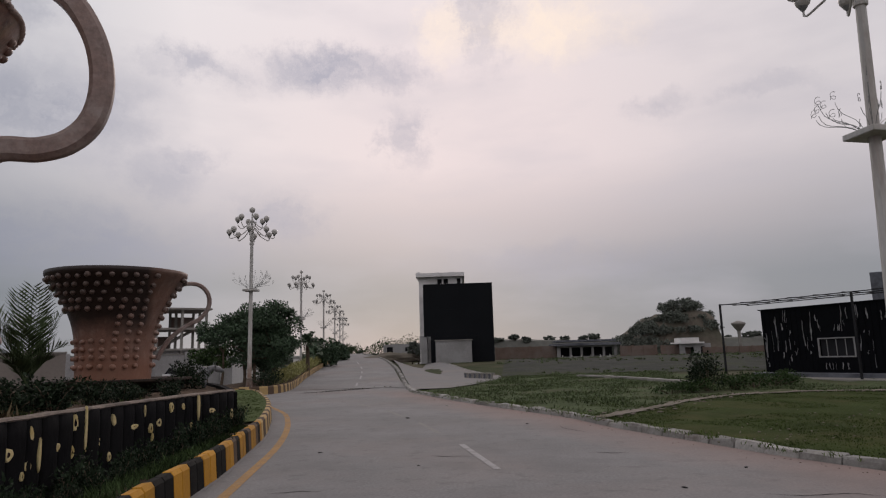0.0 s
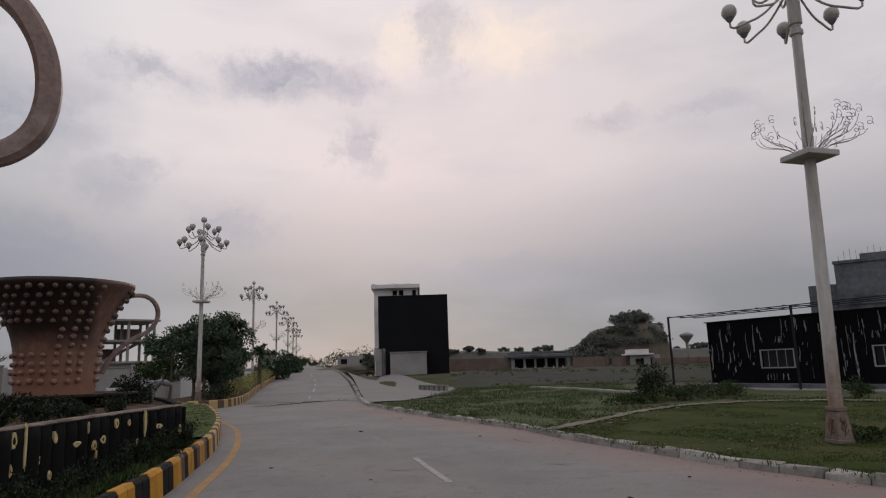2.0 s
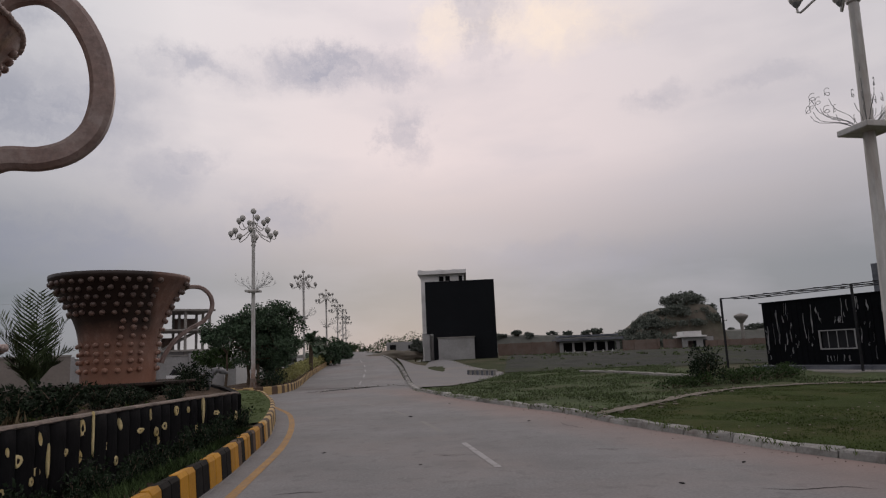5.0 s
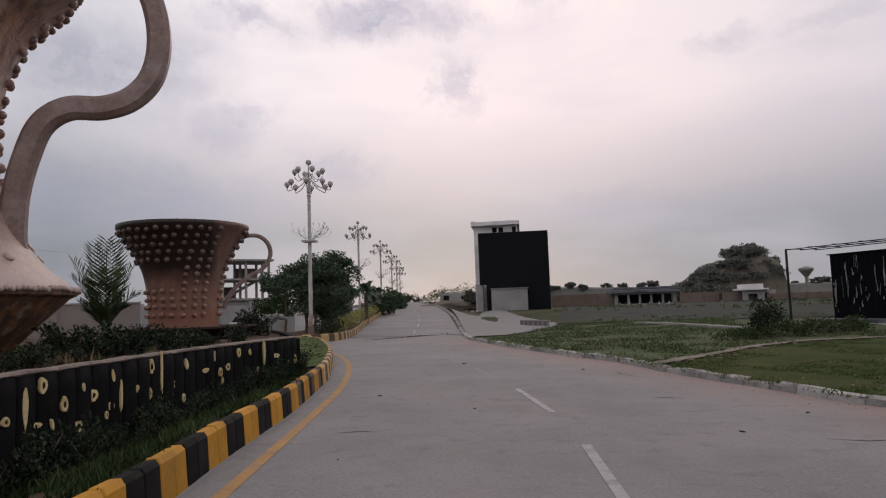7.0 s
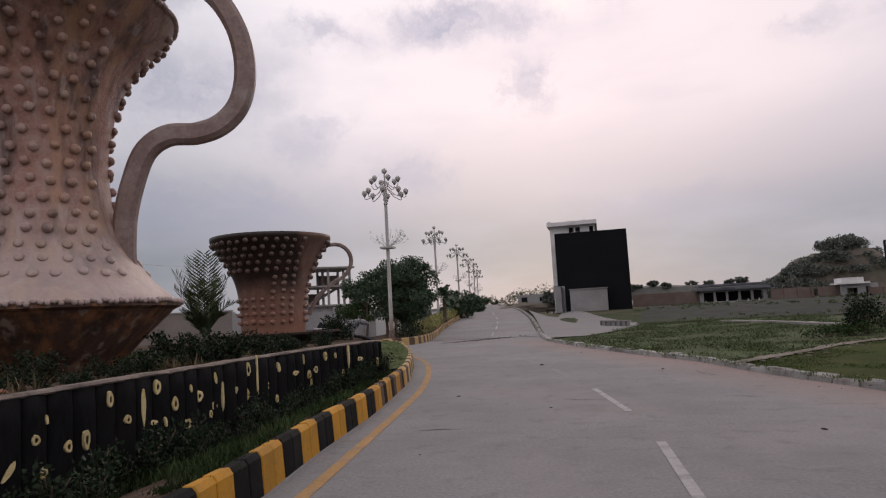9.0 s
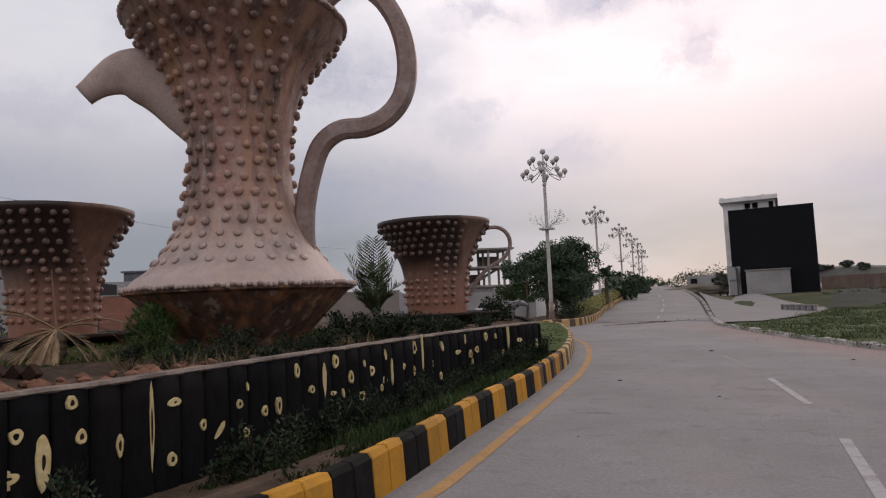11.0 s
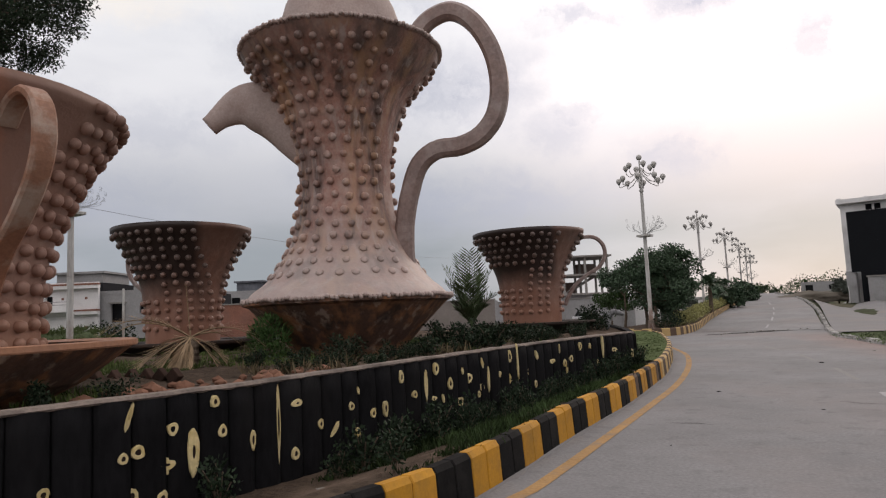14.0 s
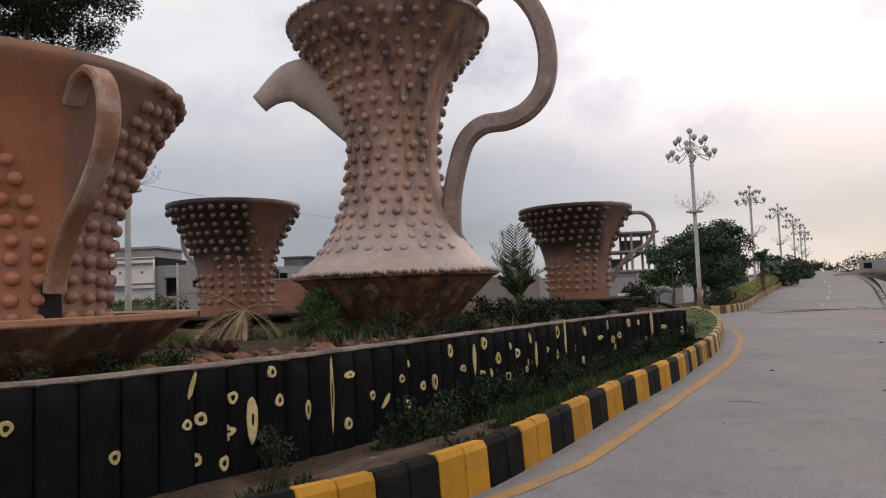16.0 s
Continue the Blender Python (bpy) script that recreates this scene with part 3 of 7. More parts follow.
for a, b in zip(grid, grid[1:]):
    for i in range(len(gy) - 1):
        bm.faces.new((a[i], b[i], b[i + 1], a[i + 1]))
ground = tagged(link("ground", bm, FIELD), "rough open ground of weeds, dry grass and bare dirt", "ground", kind="structure")

KERB = [(-7.5, -7.0), (-5.0, -4.6), (-3.15, -1.9), (-2.32, -0.2), (-1.93, 1.0), (-1.79, 2.2), (-1.86, 3.2), (-2.0, 4.3), (-2.17, 5.4), (-2.37, 7.1), (-2.54, 8.6), (-2.83, 10.4), (-3.31, 13.1), (-3.88, 15.4), (-4.45, 17.5), (-5.35, 20.4), (-6.6, 23.9), (-7.5, 26.3), (-8.5, 28.2), (-9.5, 28.9), (-10.9, 28.4), (-12.5, 26.5)]
MEDIAN = [(-12.4, 33.2), (-11.2, 31.2), (-9.8, 30.35), (-8.7, 30.8), (-8.35, 32.5), (-8.75, 36.5), (-10.1, 45), (-12.2, 60), (-14.8, 80), (-19.5, 110), (-27, 155)]
RIGHT = [(30, -7), (16, 0.4), (9.2, 4.6), (6.71, 6.75), (6.1, 7.83), (5.5, 8.97), (4.76, 11.07), (3.98, 13.2), (3.38, 15.7), (2.15, 18.6), (0.62, 22.5), (-0.6, 26.2), (-1.35, 28.6), (-1.8, 31), (-2.4, 35.4), (-3.6, 45), (-5.4, 58), (-8.4, 75), (-11.9, 90), (-16.4, 110), (-23, 158)]


def curve3(points, z=0.0, step=0.5):
    return spline([(x, y, z) for x, y in points], step)


def sheet(name, outline, z, mat, label, category, follow=False):
    bm = bmesh.new()
    vs = [bm.verts.new((p[0], p[1], z + (land(p[0], p[1]) if follow else 0))) for p in outline]
    f = bm.faces.new(vs)
    if f.normal.z < 0:
        f.normal_flip()
    bmesh.ops.triangulate(bm, faces=[f])
    for f in bm.faces:
        f.normal_update()
        if f.normal.z < 0:
            f.normal_flip()
    return tagged(link(name, bm, mat), label, category, kind="structure")


outer = curve3(RIGHT, step=1.0)
inner = [p for p in curve3(KERB, step=0.5) if p.y < 28.6]
far_left = [p for p in curve3(MEDIAN, step=1.0) if p.y > 31.2 and p.x > -9.9 or p.y > 40]
outline = [(-30, -25), (30, -25)] + [(p.x, p.y) for p in outer] + [(p.x, p.y) for p in reversed(far_left)] + [(p.x - 0.05, p.y) for p in reversed(inner)]
sheet("road", outline, 0.0, ASPHALT, "worn grey asphalt road with dusty reddish stains", "road")
sheet("road", [(-9.5, 29.6), (-9.0, 30.0), (-9.6, 31.5), (-12.0, 34), (-15, 60), (-24, 100), (-34, 150), (-44, 150), (-40, 90), (-34, 48), (-60, 36), (-60, 20), (-13, 22), (-12, 27.5)], 0.004, ASPHALT_OLD, "pale dusty asphalt road beyond the median", "road")
LEFT_SLIP = [(-1.55, 30.0), (-2.1, 35.4), (-3.3, 45), (-4.9, 58), (-7.2, 75), (-8.8, 90)]
RIGHT_SLIP = [(0.2, 30.4), (1.9, 35.4), (3.3, 44), (0.9, 54.5), (-2.0, 75), (-4.6, 97)]


def ladder(a, b, lift, rows=60, cols=6):
    """A sheet between two edges, laid on the ground."""
    pa, pb = (spline([(x, y, 0) for x, y in e], 0.4) for e in (a, b))
    bm = bmesh.new()
    grid = []
    for i in range(rows + 1):
        p, q = (e[min(len(e) - 1, round(i / rows * (len(e) - 1)))] for e in (pa, pb))
        grid.append([bm.verts.new((*p.lerp(q, j / cols).xy, land(*p.lerp(q, j / cols).xy) + lift)) for j in range(cols + 1)])
    for r, s in zip(grid, grid[1:]):
        for j in range(cols):
            bm.faces.new((r[j], r[j + 1], s[j + 1], s[j]))
    return bm


tagged(link("road", ladder(LEFT_SLIP, RIGHT_SLIP, 0.10), ASPHALT_OLD), "pale concrete side road branching off the main road", "road", kind="structure")
tagged(link("road", ladder([(-8.35, 34.5), (-8.75, 36.5), (-10.1, 45), (-12.2, 60), (-14.8, 80), (-19.5, 110), (-25, 143)], [(-2.25, 34.5), (-2.5, 36.5), (-3.7, 45), (-5.5, 58), (-8.5, 75), (-12.0, 90), (-16.5, 110), (-22, 143)], 0.02, 110, 8), ASPHALT), "worn grey asphalt road climbing beyond the junction", "road", kind="structure")

# ---- painted lines ----


def ribbon(points, width, z):
    bm = bmesh.new()
    last = None
    for i, p in enumerate(points):
        d = (points[min(i + 1, len(points) - 1)] - points[max(i - 1, 0)]).normalized()
        s = Vector((d.y, -d.x, 0)) * (width / 2)
        now = (bm.verts.new((p.x - s.x, p.y - s.y, z)), bm.verts.new((p.x + s.x, p.y + s.y, z)))
        if last:
            f = bm.faces.new((last[0], last[1], now[1], now[0]))
        last = now
    bmesh.ops.recalc_face_normals(bm, faces=bm.faces)
    for f in bm.faces:
        if f.normal.z < 0:
            f.normal_flip()
    return bm


def ragged_crack(points):
    """A crack: a flat strip of uneven width that dies out at both ends."""
    bm, last, top = bmesh.new(), None, len(points) - 1
    for i, p in enumerate(points):
        d = (points[min(i + 1, top)] - points[max(i - 1, 0)]).normalized()
        off = 0.03 * noise.noise((i * 0.5, p.x, p.y))
        w = 0.002 + 0.012 * math.sin(math.pi * i / top) * (0.6 + 0.8 * abs(noise.noise((i * 0.9, 3.0, p.y))))
        now = [bm.verts.new((p.x + d.y * (off + k), p.y - d.x * (off + k), 0.004)) for k in (-w, w)]
        if last:
            bm.faces.new((last[0], last[1], now[1], now[0]))
        last = now
    for f in bm.faces:
        f.normal_update()
        if f.normal.z < 0:
            f.normal_flip()
    return bm


EDGE = [(-3.3, -1.9), (-2.3, 0.0), (-1.75, 1.6), (-1.55, 3.2), (-1.6, 4.0), (-1.8, 5.63), (-2.16, 8.42), (-2.62, 11.62), (-3.38, 15.15), (-4.45, 18.87), (-5.6, 21.6), (-7.2, 25.2)]
tagged(link("road_line", ribbon(curve3(EDGE, step=0.3), 0.14, 0.005), LINE_YELLOW), "worn yellow edge line along the striped kerb", "road line", kind="structure")
DASHES = [((1.70, 4.0), (1.57, 6.69)), ((1.33, 8.55), (0.80, 11.32)), ((0.36, 13.0), (-0.23, 15.38)), ((-0.75, 17.0), (-1.5, 19.4)), ((1.75, -4.0), (1.72, -1.2)), ((-2.2, 21.0), (-3.0, 22.9)), ((-5.3, 37), (-5.7, 40)), ((-6.0, 43), (-6.4, 46)), ((-6.8, 49), (-7.3, 52)), ((-7.9, 56), (-8.6, 60)), ((-9.6, 65), (-10.6, 70))]
for a, b in DASHES:
    dash = ribbon(spline([(*a, 0), (*b, 0)], 0.3), 0.105, 0.005)
    for v in dash.verts:
        v.co.z += land(v.co.x, v.co.y) + (0.025 if v.co.y > 34 else 0)
    tagged(link("lane_mark", dash, LINE_FAINT if 12 < a[1] < 30 else LINE_WHITE), "worn white dash of the lane line", "road line", group="lane marks", kind="structure")

CRACK = material("dark_road_crack", (0.045, 0.042, 0.042), 0.95, vary=0.4, grain=30, patch=3, bump=0.0, spec=0.05)
for pts in ([(4.1, 6.6), (4.5, 6.45), (4.95, 6.5), (5.3, 6.3)], [(2.9, 9.9), (3.25, 9.75), (3.5, 9.8)], [(-1.5, 7.2), (-1.2, 7.3), (-0.85, 7.28)], [(3.3, 12.6), (3.0, 13.3), (2.95, 13.9)], [(0.3, 9.9), (0.7, 9.8), (1.0, 9.85)]):
    tagged(link("crack", ragged_crack(curve3(pts, step=0.06)), CRACK), "thin dark crack in the asphalt", "crack", group="cracks in the road", kind="structure")

# ---- kerbs ----


def kerb_mesh(name, length, mat, width=0.15, top=0.395, jag=0.0, batter=0.025, shoulder=0.88, slant=0.035, gap=0.004):
    """A kerb block, front face at x = 0, the body towards -x, length along y."""
    sec = [(0.0, -0.03), (-batter, top * shoulder), (-batter - slant, top), (-width, top - 0.004), (-width, -0.03)]
    bm = bmesh.new()
    g = gap
    rows = []
    for y in (-length / 2 + g, -length / 2 + g + 0.012, length / 2 - g - 0.012, length / 2 - g):
        end = abs(y) > length / 2 - g - 0.001
        rows.append([bm.verts.new((x - (0.008 if end and i < 3 else 0), y, z - (0.008 if end and 0 < i < 4 else 0) + (random.uniform(-jag, jag) if i in (1, 2, 3) else 0))) for i, (x, z) in enumerate(sec)])
    for a, b in zip(rows, rows[1:]):
        for i in range(5):
            bm.faces.new((a[i], b[i], b[(i + 1) % 5], a[(i + 1) % 5]))
    bm.faces.new(rows[0])
    bm.faces.new(rows[-1][::-1])
    bmesh.ops.recalc_face_normals(bm, faces=bm.faces)
    me = bpy.data.meshes.new(name)
    bm.to_mesh(me)
    bm.free()
    me.materials.append(mat)
    return me


def lay_kerb(parent, points, length, pick, flip=1, wobble=0.0, follow=False, skip=0.0):
    """Blocks along points, the face towards the side named by flip."""
    pts = spline([(x, y, 0) for x, y in points], length, skip)
    for i, (a, b) in enumerate(zip(pts, pts[1:])):
        c, d = (a + b) / 2, b - a
        turn = math.degrees(math.atan2(-d.x, d.y)) + (0 if flip > 0 else 180)
        z = land(c.x, c.y) if follow else 0
        me = pick(i, c)
        if me:
            piece("kerb_block", me, parent, pose(c.x, c.y, z + random.uniform(-wobble, wobble) * 0.5, random.uniform(-wobble, wobble) * 40, random.uniform(-wobble, wobble) * 60, turn + random.uniform(-wobble, wobble) * 90))


island_kerb = thing("kerb", "kerb of concrete blocks painted in yellow and black pairs", "kerb", kind="structure")
YB = [kerb_mesh("kerb_block", 0.295, KERB_YELLOW, jag=0.004) for _ in range(3)]
BB = [kerb_mesh("kerb_block", 0.295, KERB_BLACK, jag=0.004) for _ in range(3)]
FY, FB = kerb_mesh("kerb_block", 0.295, KERB_TAN, jag=0.004), kerb_mesh("kerb_block", 0.295, KERB_BROWN, jag=0.004)
before = [p for p in spline([(x, y, 0) for x, y in KERB], 0.01) if p.y < 3.58 and p.x > -8]
BLOCK = 0.295
first = int(len(before) * 0.01 / BLOCK)


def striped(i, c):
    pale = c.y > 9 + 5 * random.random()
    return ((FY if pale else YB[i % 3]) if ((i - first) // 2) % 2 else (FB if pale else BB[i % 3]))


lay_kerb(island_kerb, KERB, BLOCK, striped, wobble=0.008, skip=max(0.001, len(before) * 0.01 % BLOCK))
median_kerb = thing("kerb", "faded tan and brown striped kerb of the planted median", "kerb", kind="structure")
TB = kerb_mesh("kerb_block", 0.5, KERB_TAN, jag=0.004)
NB = kerb_mesh("kerb_block", 0.5, KERB_BROWN, jag=0.004)
lay_kerb(median_kerb, [p for p in MEDIAN if p[1] < 112], 0.5, lambda i, c: (TB, NB)[i % 2], wobble=0.006, follow=True)
right_kerb = thing("kerb", "low broken pale concrete kerb along the verge", "kerb", kind="structure")
CB = [kerb_mesh("kerb_block", 0.62, KERB_PALE, width=0.24, top=0.115, jag=0.022, batter=0.03, shoulder=0.8, slant=0.03, gap=0.014) for _ in range(5)]
lay_kerb(right_kerb, RIGHT[1:20], 0.62, lambda i, c: CB[i % 5], flip=-1, wobble=0.03, follow=True)

spill = bmesh.new()
run = spline([(x, y, 0) for x, y in KERB if y < 22], 0.09)
edge = []
for i, p in enumerate(run):
    d = (run[min(i + 1, len(run) - 1)] - run[max(i - 1, 0)]).normalized()
    w = 0.015 + 0.11 * max(0.0, noise.noise((i * 0.11, 4.0, 0)) + 0.35 * noise.noise((i * 0.5, 9.0, 0)))
    edge.append((spill.verts.new((p.x - d.y * 0.04, p.y + d.x * 0.04, 0.022)), spill.verts.new((p.x + d.y * w, p.y - d.x * w, 0.012)), spill.verts.new((p.x + d.y * (w + 0.012), p.y - d.x * (w + 0.012), -0.004))))
for (a, b, c), (e, f, g) in zip(edge, edge[1:]):
    spill.faces.new((a, b, f, e))
    spill.faces.new((b, c, g, f))
bmesh.ops.recalc_face_normals(spill, faces=spill.faces)
tagged(link("mortar_spill", spill, ASPHALT_OLD), "spilled mortar along the foot of the painted kerb", "mortar", kind="structure")

# ---- the planted island ----
kerb_line = curve3(KERB, step=0.5)
WALL = [(-8.6, -6.0), (-6.2, -3.6), (-4.75, -1.6), (-4.1, 0.0), (-3.85, 1.5), (-3.82, 3.0), (-3.86, 4.5), (-3.9, 6.5), (-3.88, 8.5), (-3.74, 10.3), (-3.52, 11.9)]
BACK = [(-4.2, 13.6), (-5.6, 16.6), (-7.2, 19.4), (-9.2, 20.6), (-12, 19.5), (-15.5, 16), (-18, 10), (-18, 3), (-15.5, -2.5), (-12, -5.6)]
WALL_TOP = 1.07


def fill(name, outline, height, mat, label, cells=0.6, rough=0.05, skirt=None):
    """Uneven ground inside an outline, on a grid of cells."""
    pts = [Vector((p[0], p[1])) for p in outline]
    bm = bmesh.new()
    vs = [bm.verts.new((p.x, p.y, height(p.x, p.y))) for p in pts]
    face = bm.faces.new(vs)
    lo = Vector((min(p.x for p in pts), min(p.y for p in pts)))
    hi = Vector((max(p.x for p in pts), max(p.y for p in pts)))
    for axis, a, b in ((0, lo.x, hi.x), (1, lo.y, hi.y)):
        v = a + cells
        while v < b:
            no = (1, 0, 0) if axis == 0 else (0, 1, 0)
            bmesh.ops.bisect_plane(bm, geom=bm.verts[:] + bm.edges[:] + bm.faces[:], plane_co=(v if axis == 0 else 0, v if axis == 1 else 0, 0), plane_no=no)
            v += cells
    edge = {v for e in bm.edges if e.is_boundary for v in e.verts}
    for v in bm.verts:
        k = 0 if v in edge else rough
        v.co.z = height(v.co.x, v.co.y) + k * (noise.noise((v.co.x * 0.9, v.co.y * 0.9, 3)) + 0.5 * noise.noise((v.co.x * 2.7, v.co.y * 2.7, 7)))
    bmesh.ops.triangulate(bm, faces=bm.faces)
    for f in bm.faces:
        f.normal_update()
        if f.normal.z < 0:
            f.normal_flip()
    return tagged(link(name, bm, mat, True), label, "ground", kind="structure")


inner_kerb = []
for i, p in enumerate(kerb_line):
    d = (kerb_line[min(i + 1, len(kerb_line) - 1)] - kerb_line[max(i - 1, 0)]).normalized()
    inner_kerb.append((p.x - d.y * 0.12, p.y + d.x * 0.12))
KERB_BY_Y, WALL_BY_Y = ([sorted((p.y, p.x) for p in curve3(c, step=0.2)) for c in (KERB[:18], WALL)])


def strip_z(x, y):
    """The soil of the strip: level with the kerb, falling away to the foot of the wall."""
    k = np.interp(y, [p[0] for p in KERB_BY_Y], [p[1] for p in KERB_BY_Y]) - 0.25
    w = np.interp(y, [p[0] for p in WALL_BY_Y], [p[1] for p in WALL_BY_Y]) + 0.15
    fall = 0.29 - 0.25 * smooth((y - 8.5) / 3.5)
    return 0.345 - fall * smooth((k - x) / max(0.2, k - w) * 1.15)


strip_outline = [p for p in inner_kerb if p[1] < 12.6] + [(-3.9, 12.6)] + [(p.x - 0.12, p.y) for p in reversed(curve3(WALL, step=0.5))]
fill("ground", strip_outline, strip_z, SOIL, "narrow strip of brown soil between kerb and wall", 0.35, 0.03)
nose_outline = [p for p in inner_kerb if p[1] >= 12.6] + [(-16, 22.5), (-13, 20.5), (-9.2, 20.9), (-7.0, 19.6), (-5.4, 16.8), (-3.9, 12.6)]
fill("lawn", nose_outline, lambda x, y: 0.36, LAWN_FRESH, "fresh short lawn at the tip of the island", 0.8, 0.03)
bed_outline = [(p.x - 0.1, p.y) for p in curve3(WALL, step=0.5)] + BACK
fill("ground", bed_outline, lambda x, y: 0.93 + 0.05 * smooth((-x - 6) / 6), SOIL, "raised planting bed of dry reddish soil", 0.5, 0.09)

# the wall of half-round posts with painted knots
log_wall = thing("wall", "low retaining wall cast as black-painted logs with yellow knots", "wall", kind="structure")
LOG = 0.29


def log_mesh(seed, lo=-0.08, hi=WALL_TOP - 0.035):
    rng = random.Random(seed)
    tilt = rng.uniform(-0.012, 0.012)
    bm = bmesh.new()
    rows = []
    for k in range(7):
        z = lo + (hi - lo) * k / 6
        s = 1 + rng.uniform(-0.05, 0.05)
        row = []
        for j in range(9):
            a = math.pi * j / 8
            row.append(bm.verts.new((0.034 + tilt * math.cos(a) + 0.052 * math.sin(a) ** 0.8 * s + (0.0 if k < 6 else -0.012), -LOG / 2 * math.cos(a), z)))
        row += [bm.verts.new((-0.14, LOG / 2, z)), bm.verts.new((-0.14, -LOG / 2, z))]
        rows.append(row)
    for a, b in zip(rows, rows[1:]):
        for j in range(11):
            bm.faces.new((a[j], a[(j + 1) % 11], b[(j + 1) % 11], b[j]))
    bm.faces.new(rows[-1])
    bmesh.ops.recalc_face_normals(bm, faces=bm.faces)
    me = bpy.data.meshes.new("log")
    bm.to_mesh(me)
    bm.free()
    me.materials.append(WALL_BLACK)
    me.polygons.foreach_set("use_smooth", [len(p.vertices) < 9 for p in me.polygons])
    return me


LOGS = [log_mesh(i) for i in range(5)]
wall_line = spline([(x, y, 0) for x, y in WALL], LOG, 0.23)
wall_spots = []
for i, (a, b) in enumerate(zip(wall_line, wall_line[1:])):
    c, d = (a + b) / 2, b - a
    turn = math.degrees(math.atan2(-d.x, d.y))
    wall_spots.append((c, turn))
    piece("log", LOGS[i % 5], log_wall, pose(c.x, c.y, random.uniform(-0.015, 0.01), 0, 0, turn + random.uniform(-2, 2)))
bm = bmesh.new()
top_pts = [p + Vector((0.02 * noise.noise(p * 1.7), 0, WALL_TOP - 0.02 + 0.012 * noise.noise(p * 2.3))) for p in wall_line]
sweep(bm, top_pts, [(-0.12, -0.03), (0.060, -0.03), (0.078, -0.012), (0.06, 0.012), (-0.10, 0.012)])
part("coping", bm, COPING, log_wall, "dusty mortar top of the wall")
bm = bmesh.new()
sweep(bm, [Vector((-3.52, 11.9, 0.5))] + spline([(*p, 0.5) for p in BACK], 0.6), [(-0.12, -0.5), (0.02, -0.5), (0.02, 0.5), (-0.12, 0.5)])
part("rear_wall", bm, WALL_BLACK, log_wall)

# ---- the coffee pot and its cups ----


def stud_mesh(r, mat):
    bm = bmesh.new()
    lathe(bm, [(r * 0.9, -0.03), (r * 0.96, r * 0.12), (r * 1.0, r * 0.42), (r * 0.86, r * 0.82), (r * 0.5, r * 1.1)], 12)
    top = bm.verts.new((0, 0, r * 1.2))
    ring = sorted([v for v in bm.verts if abs(v.co.z - r * 1.1) < 1e-5], key=lambda v: math.atan2(v.co.y, v.co.x))
    for a, b in zip(ring, ring[1:] + ring[:1]):
        bm.faces.new((a, b, top))
    me = bpy.data.meshes.new("stud")
    bm.to_mesh(me)
    bm.free()
    me.materials.append(mat)
    me.polygons.foreach_set("use_smooth", [True] * len(me.polygons))
    return me


def on_profile(profile, z):
    """Radius and slope of a turned profile at height z."""
    for (r0, z0), (r1, z1) in zip(profile, profile[1:]):
        if min(z0, z1) <= z <= max(z0, z1) and z0 != z1:
            k = (z - z0) / (z1 - z0)
            return r0 + (r1 - r0) * k, (r1 - r0) / (z1 - z0)
    return profile[-1][0], 0


def stud_at(parent, mesh, profile, ang, z, rise=1.0):
    r, slope = on_profile(profile, z)
    n = Vector((math.cos(ang), math.sin(ang), -slope)).normalized()
    m = n.to_track_quat("Z", "Y").to_matrix().to_4x4()
    m.translation = Vector((r * math.cos(ang), r * math.sin(ang), z))
    piece("stud", mesh, parent, m @ Matrix.Rotation(random.uniform(0, 6), 4, "Z") @ Matrix.Diagonal((*[random.uniform(0.86, 1.1)] * 2, rise * random.uniform(0.85, 1.1), 1)))


def dense(profile, step=0.08):
    return [(v.x, v.y) for v in spline([(r, z, 0) for r, z in profile], step)]


POT = (-7.38, 7.24)
pot = thing("coffee_pot_sculpture", "giant studded terracotta coffee pot sculpture with spout and handle", "sculpture", (*POT, 0), 0)
POT_PROFILE = dense([(1.90, 1.99), (1.80, 2.12), (1.54, 2.33), (1.31, 2.64), (1.10, 3.01), (0.95, 3.56), (0.88, 4.1), (0.91, 4.65), (1.02, 5.2), (1.22, 5.75), (1.46, 6.1), (1.76, 6.45), (1.93, 6.71)])
bm = uneven(lathe(bmesh.new(), POT_PROFILE + [(1.95, 6.77), (1.88, 6.81), (0.98, 6.84)], 96), 0.016, 2.2)
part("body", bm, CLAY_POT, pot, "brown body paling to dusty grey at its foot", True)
bm = lathe(bmesh.new(), [(0.95, 0.85), (1.12, 1.1), (1.5, 1.5), (1.86, 1.86), (1.96, 1.90), (1.97, 1.96), (1.88, 2.0)], 64)
uneven(bm, 0.012, 3.0)
part("base", bm, CLAY_DARK, pot, "dark rain-streaked conical base", False)
bm = lathe(bmesh.new(), [(1.22, 6.82), (1.21, 7.1), (1.17, 7.4), (1.09, 7.68), (0.96, 7.95), (0.76, 8.3), (0.58, 8.56), (0.40, 8.78), (0.22, 8.98), (0.17, 9.12), (0.22, 9.24), (0.2, 9.36), (0.02, 9.42)], 40)
uneven(bm, 0.014, 2.6)
part("lid", bm, CLAY_PALE, pot, "pale domed lid", True)
view = Vector((1.3 - POT[0], -1.7 - POT[1], 0)).normalized()
right = Vector((-view.y, view.x, 0))
POT_ANG = math.atan2(right.y, right.x)


def strap(points, w, h, up=None):
    """A band of rectangular section with softened edges, along points."""
    c = min(w, h) * 0.25
    sec = [(-w / 2 + c, -h / 2), (w / 2 - c, -h / 2), (w / 2, -h / 2 + c), (w / 2, h / 2 - c), (w / 2 - c, h / 2), (-w / 2 + c, h / 2), (-w / 2, h / 2 - c), (-w / 2, -h / 2 + c)]
    return sweep(bmesh.new(), points, sec, up=up or (0, 0, 1))


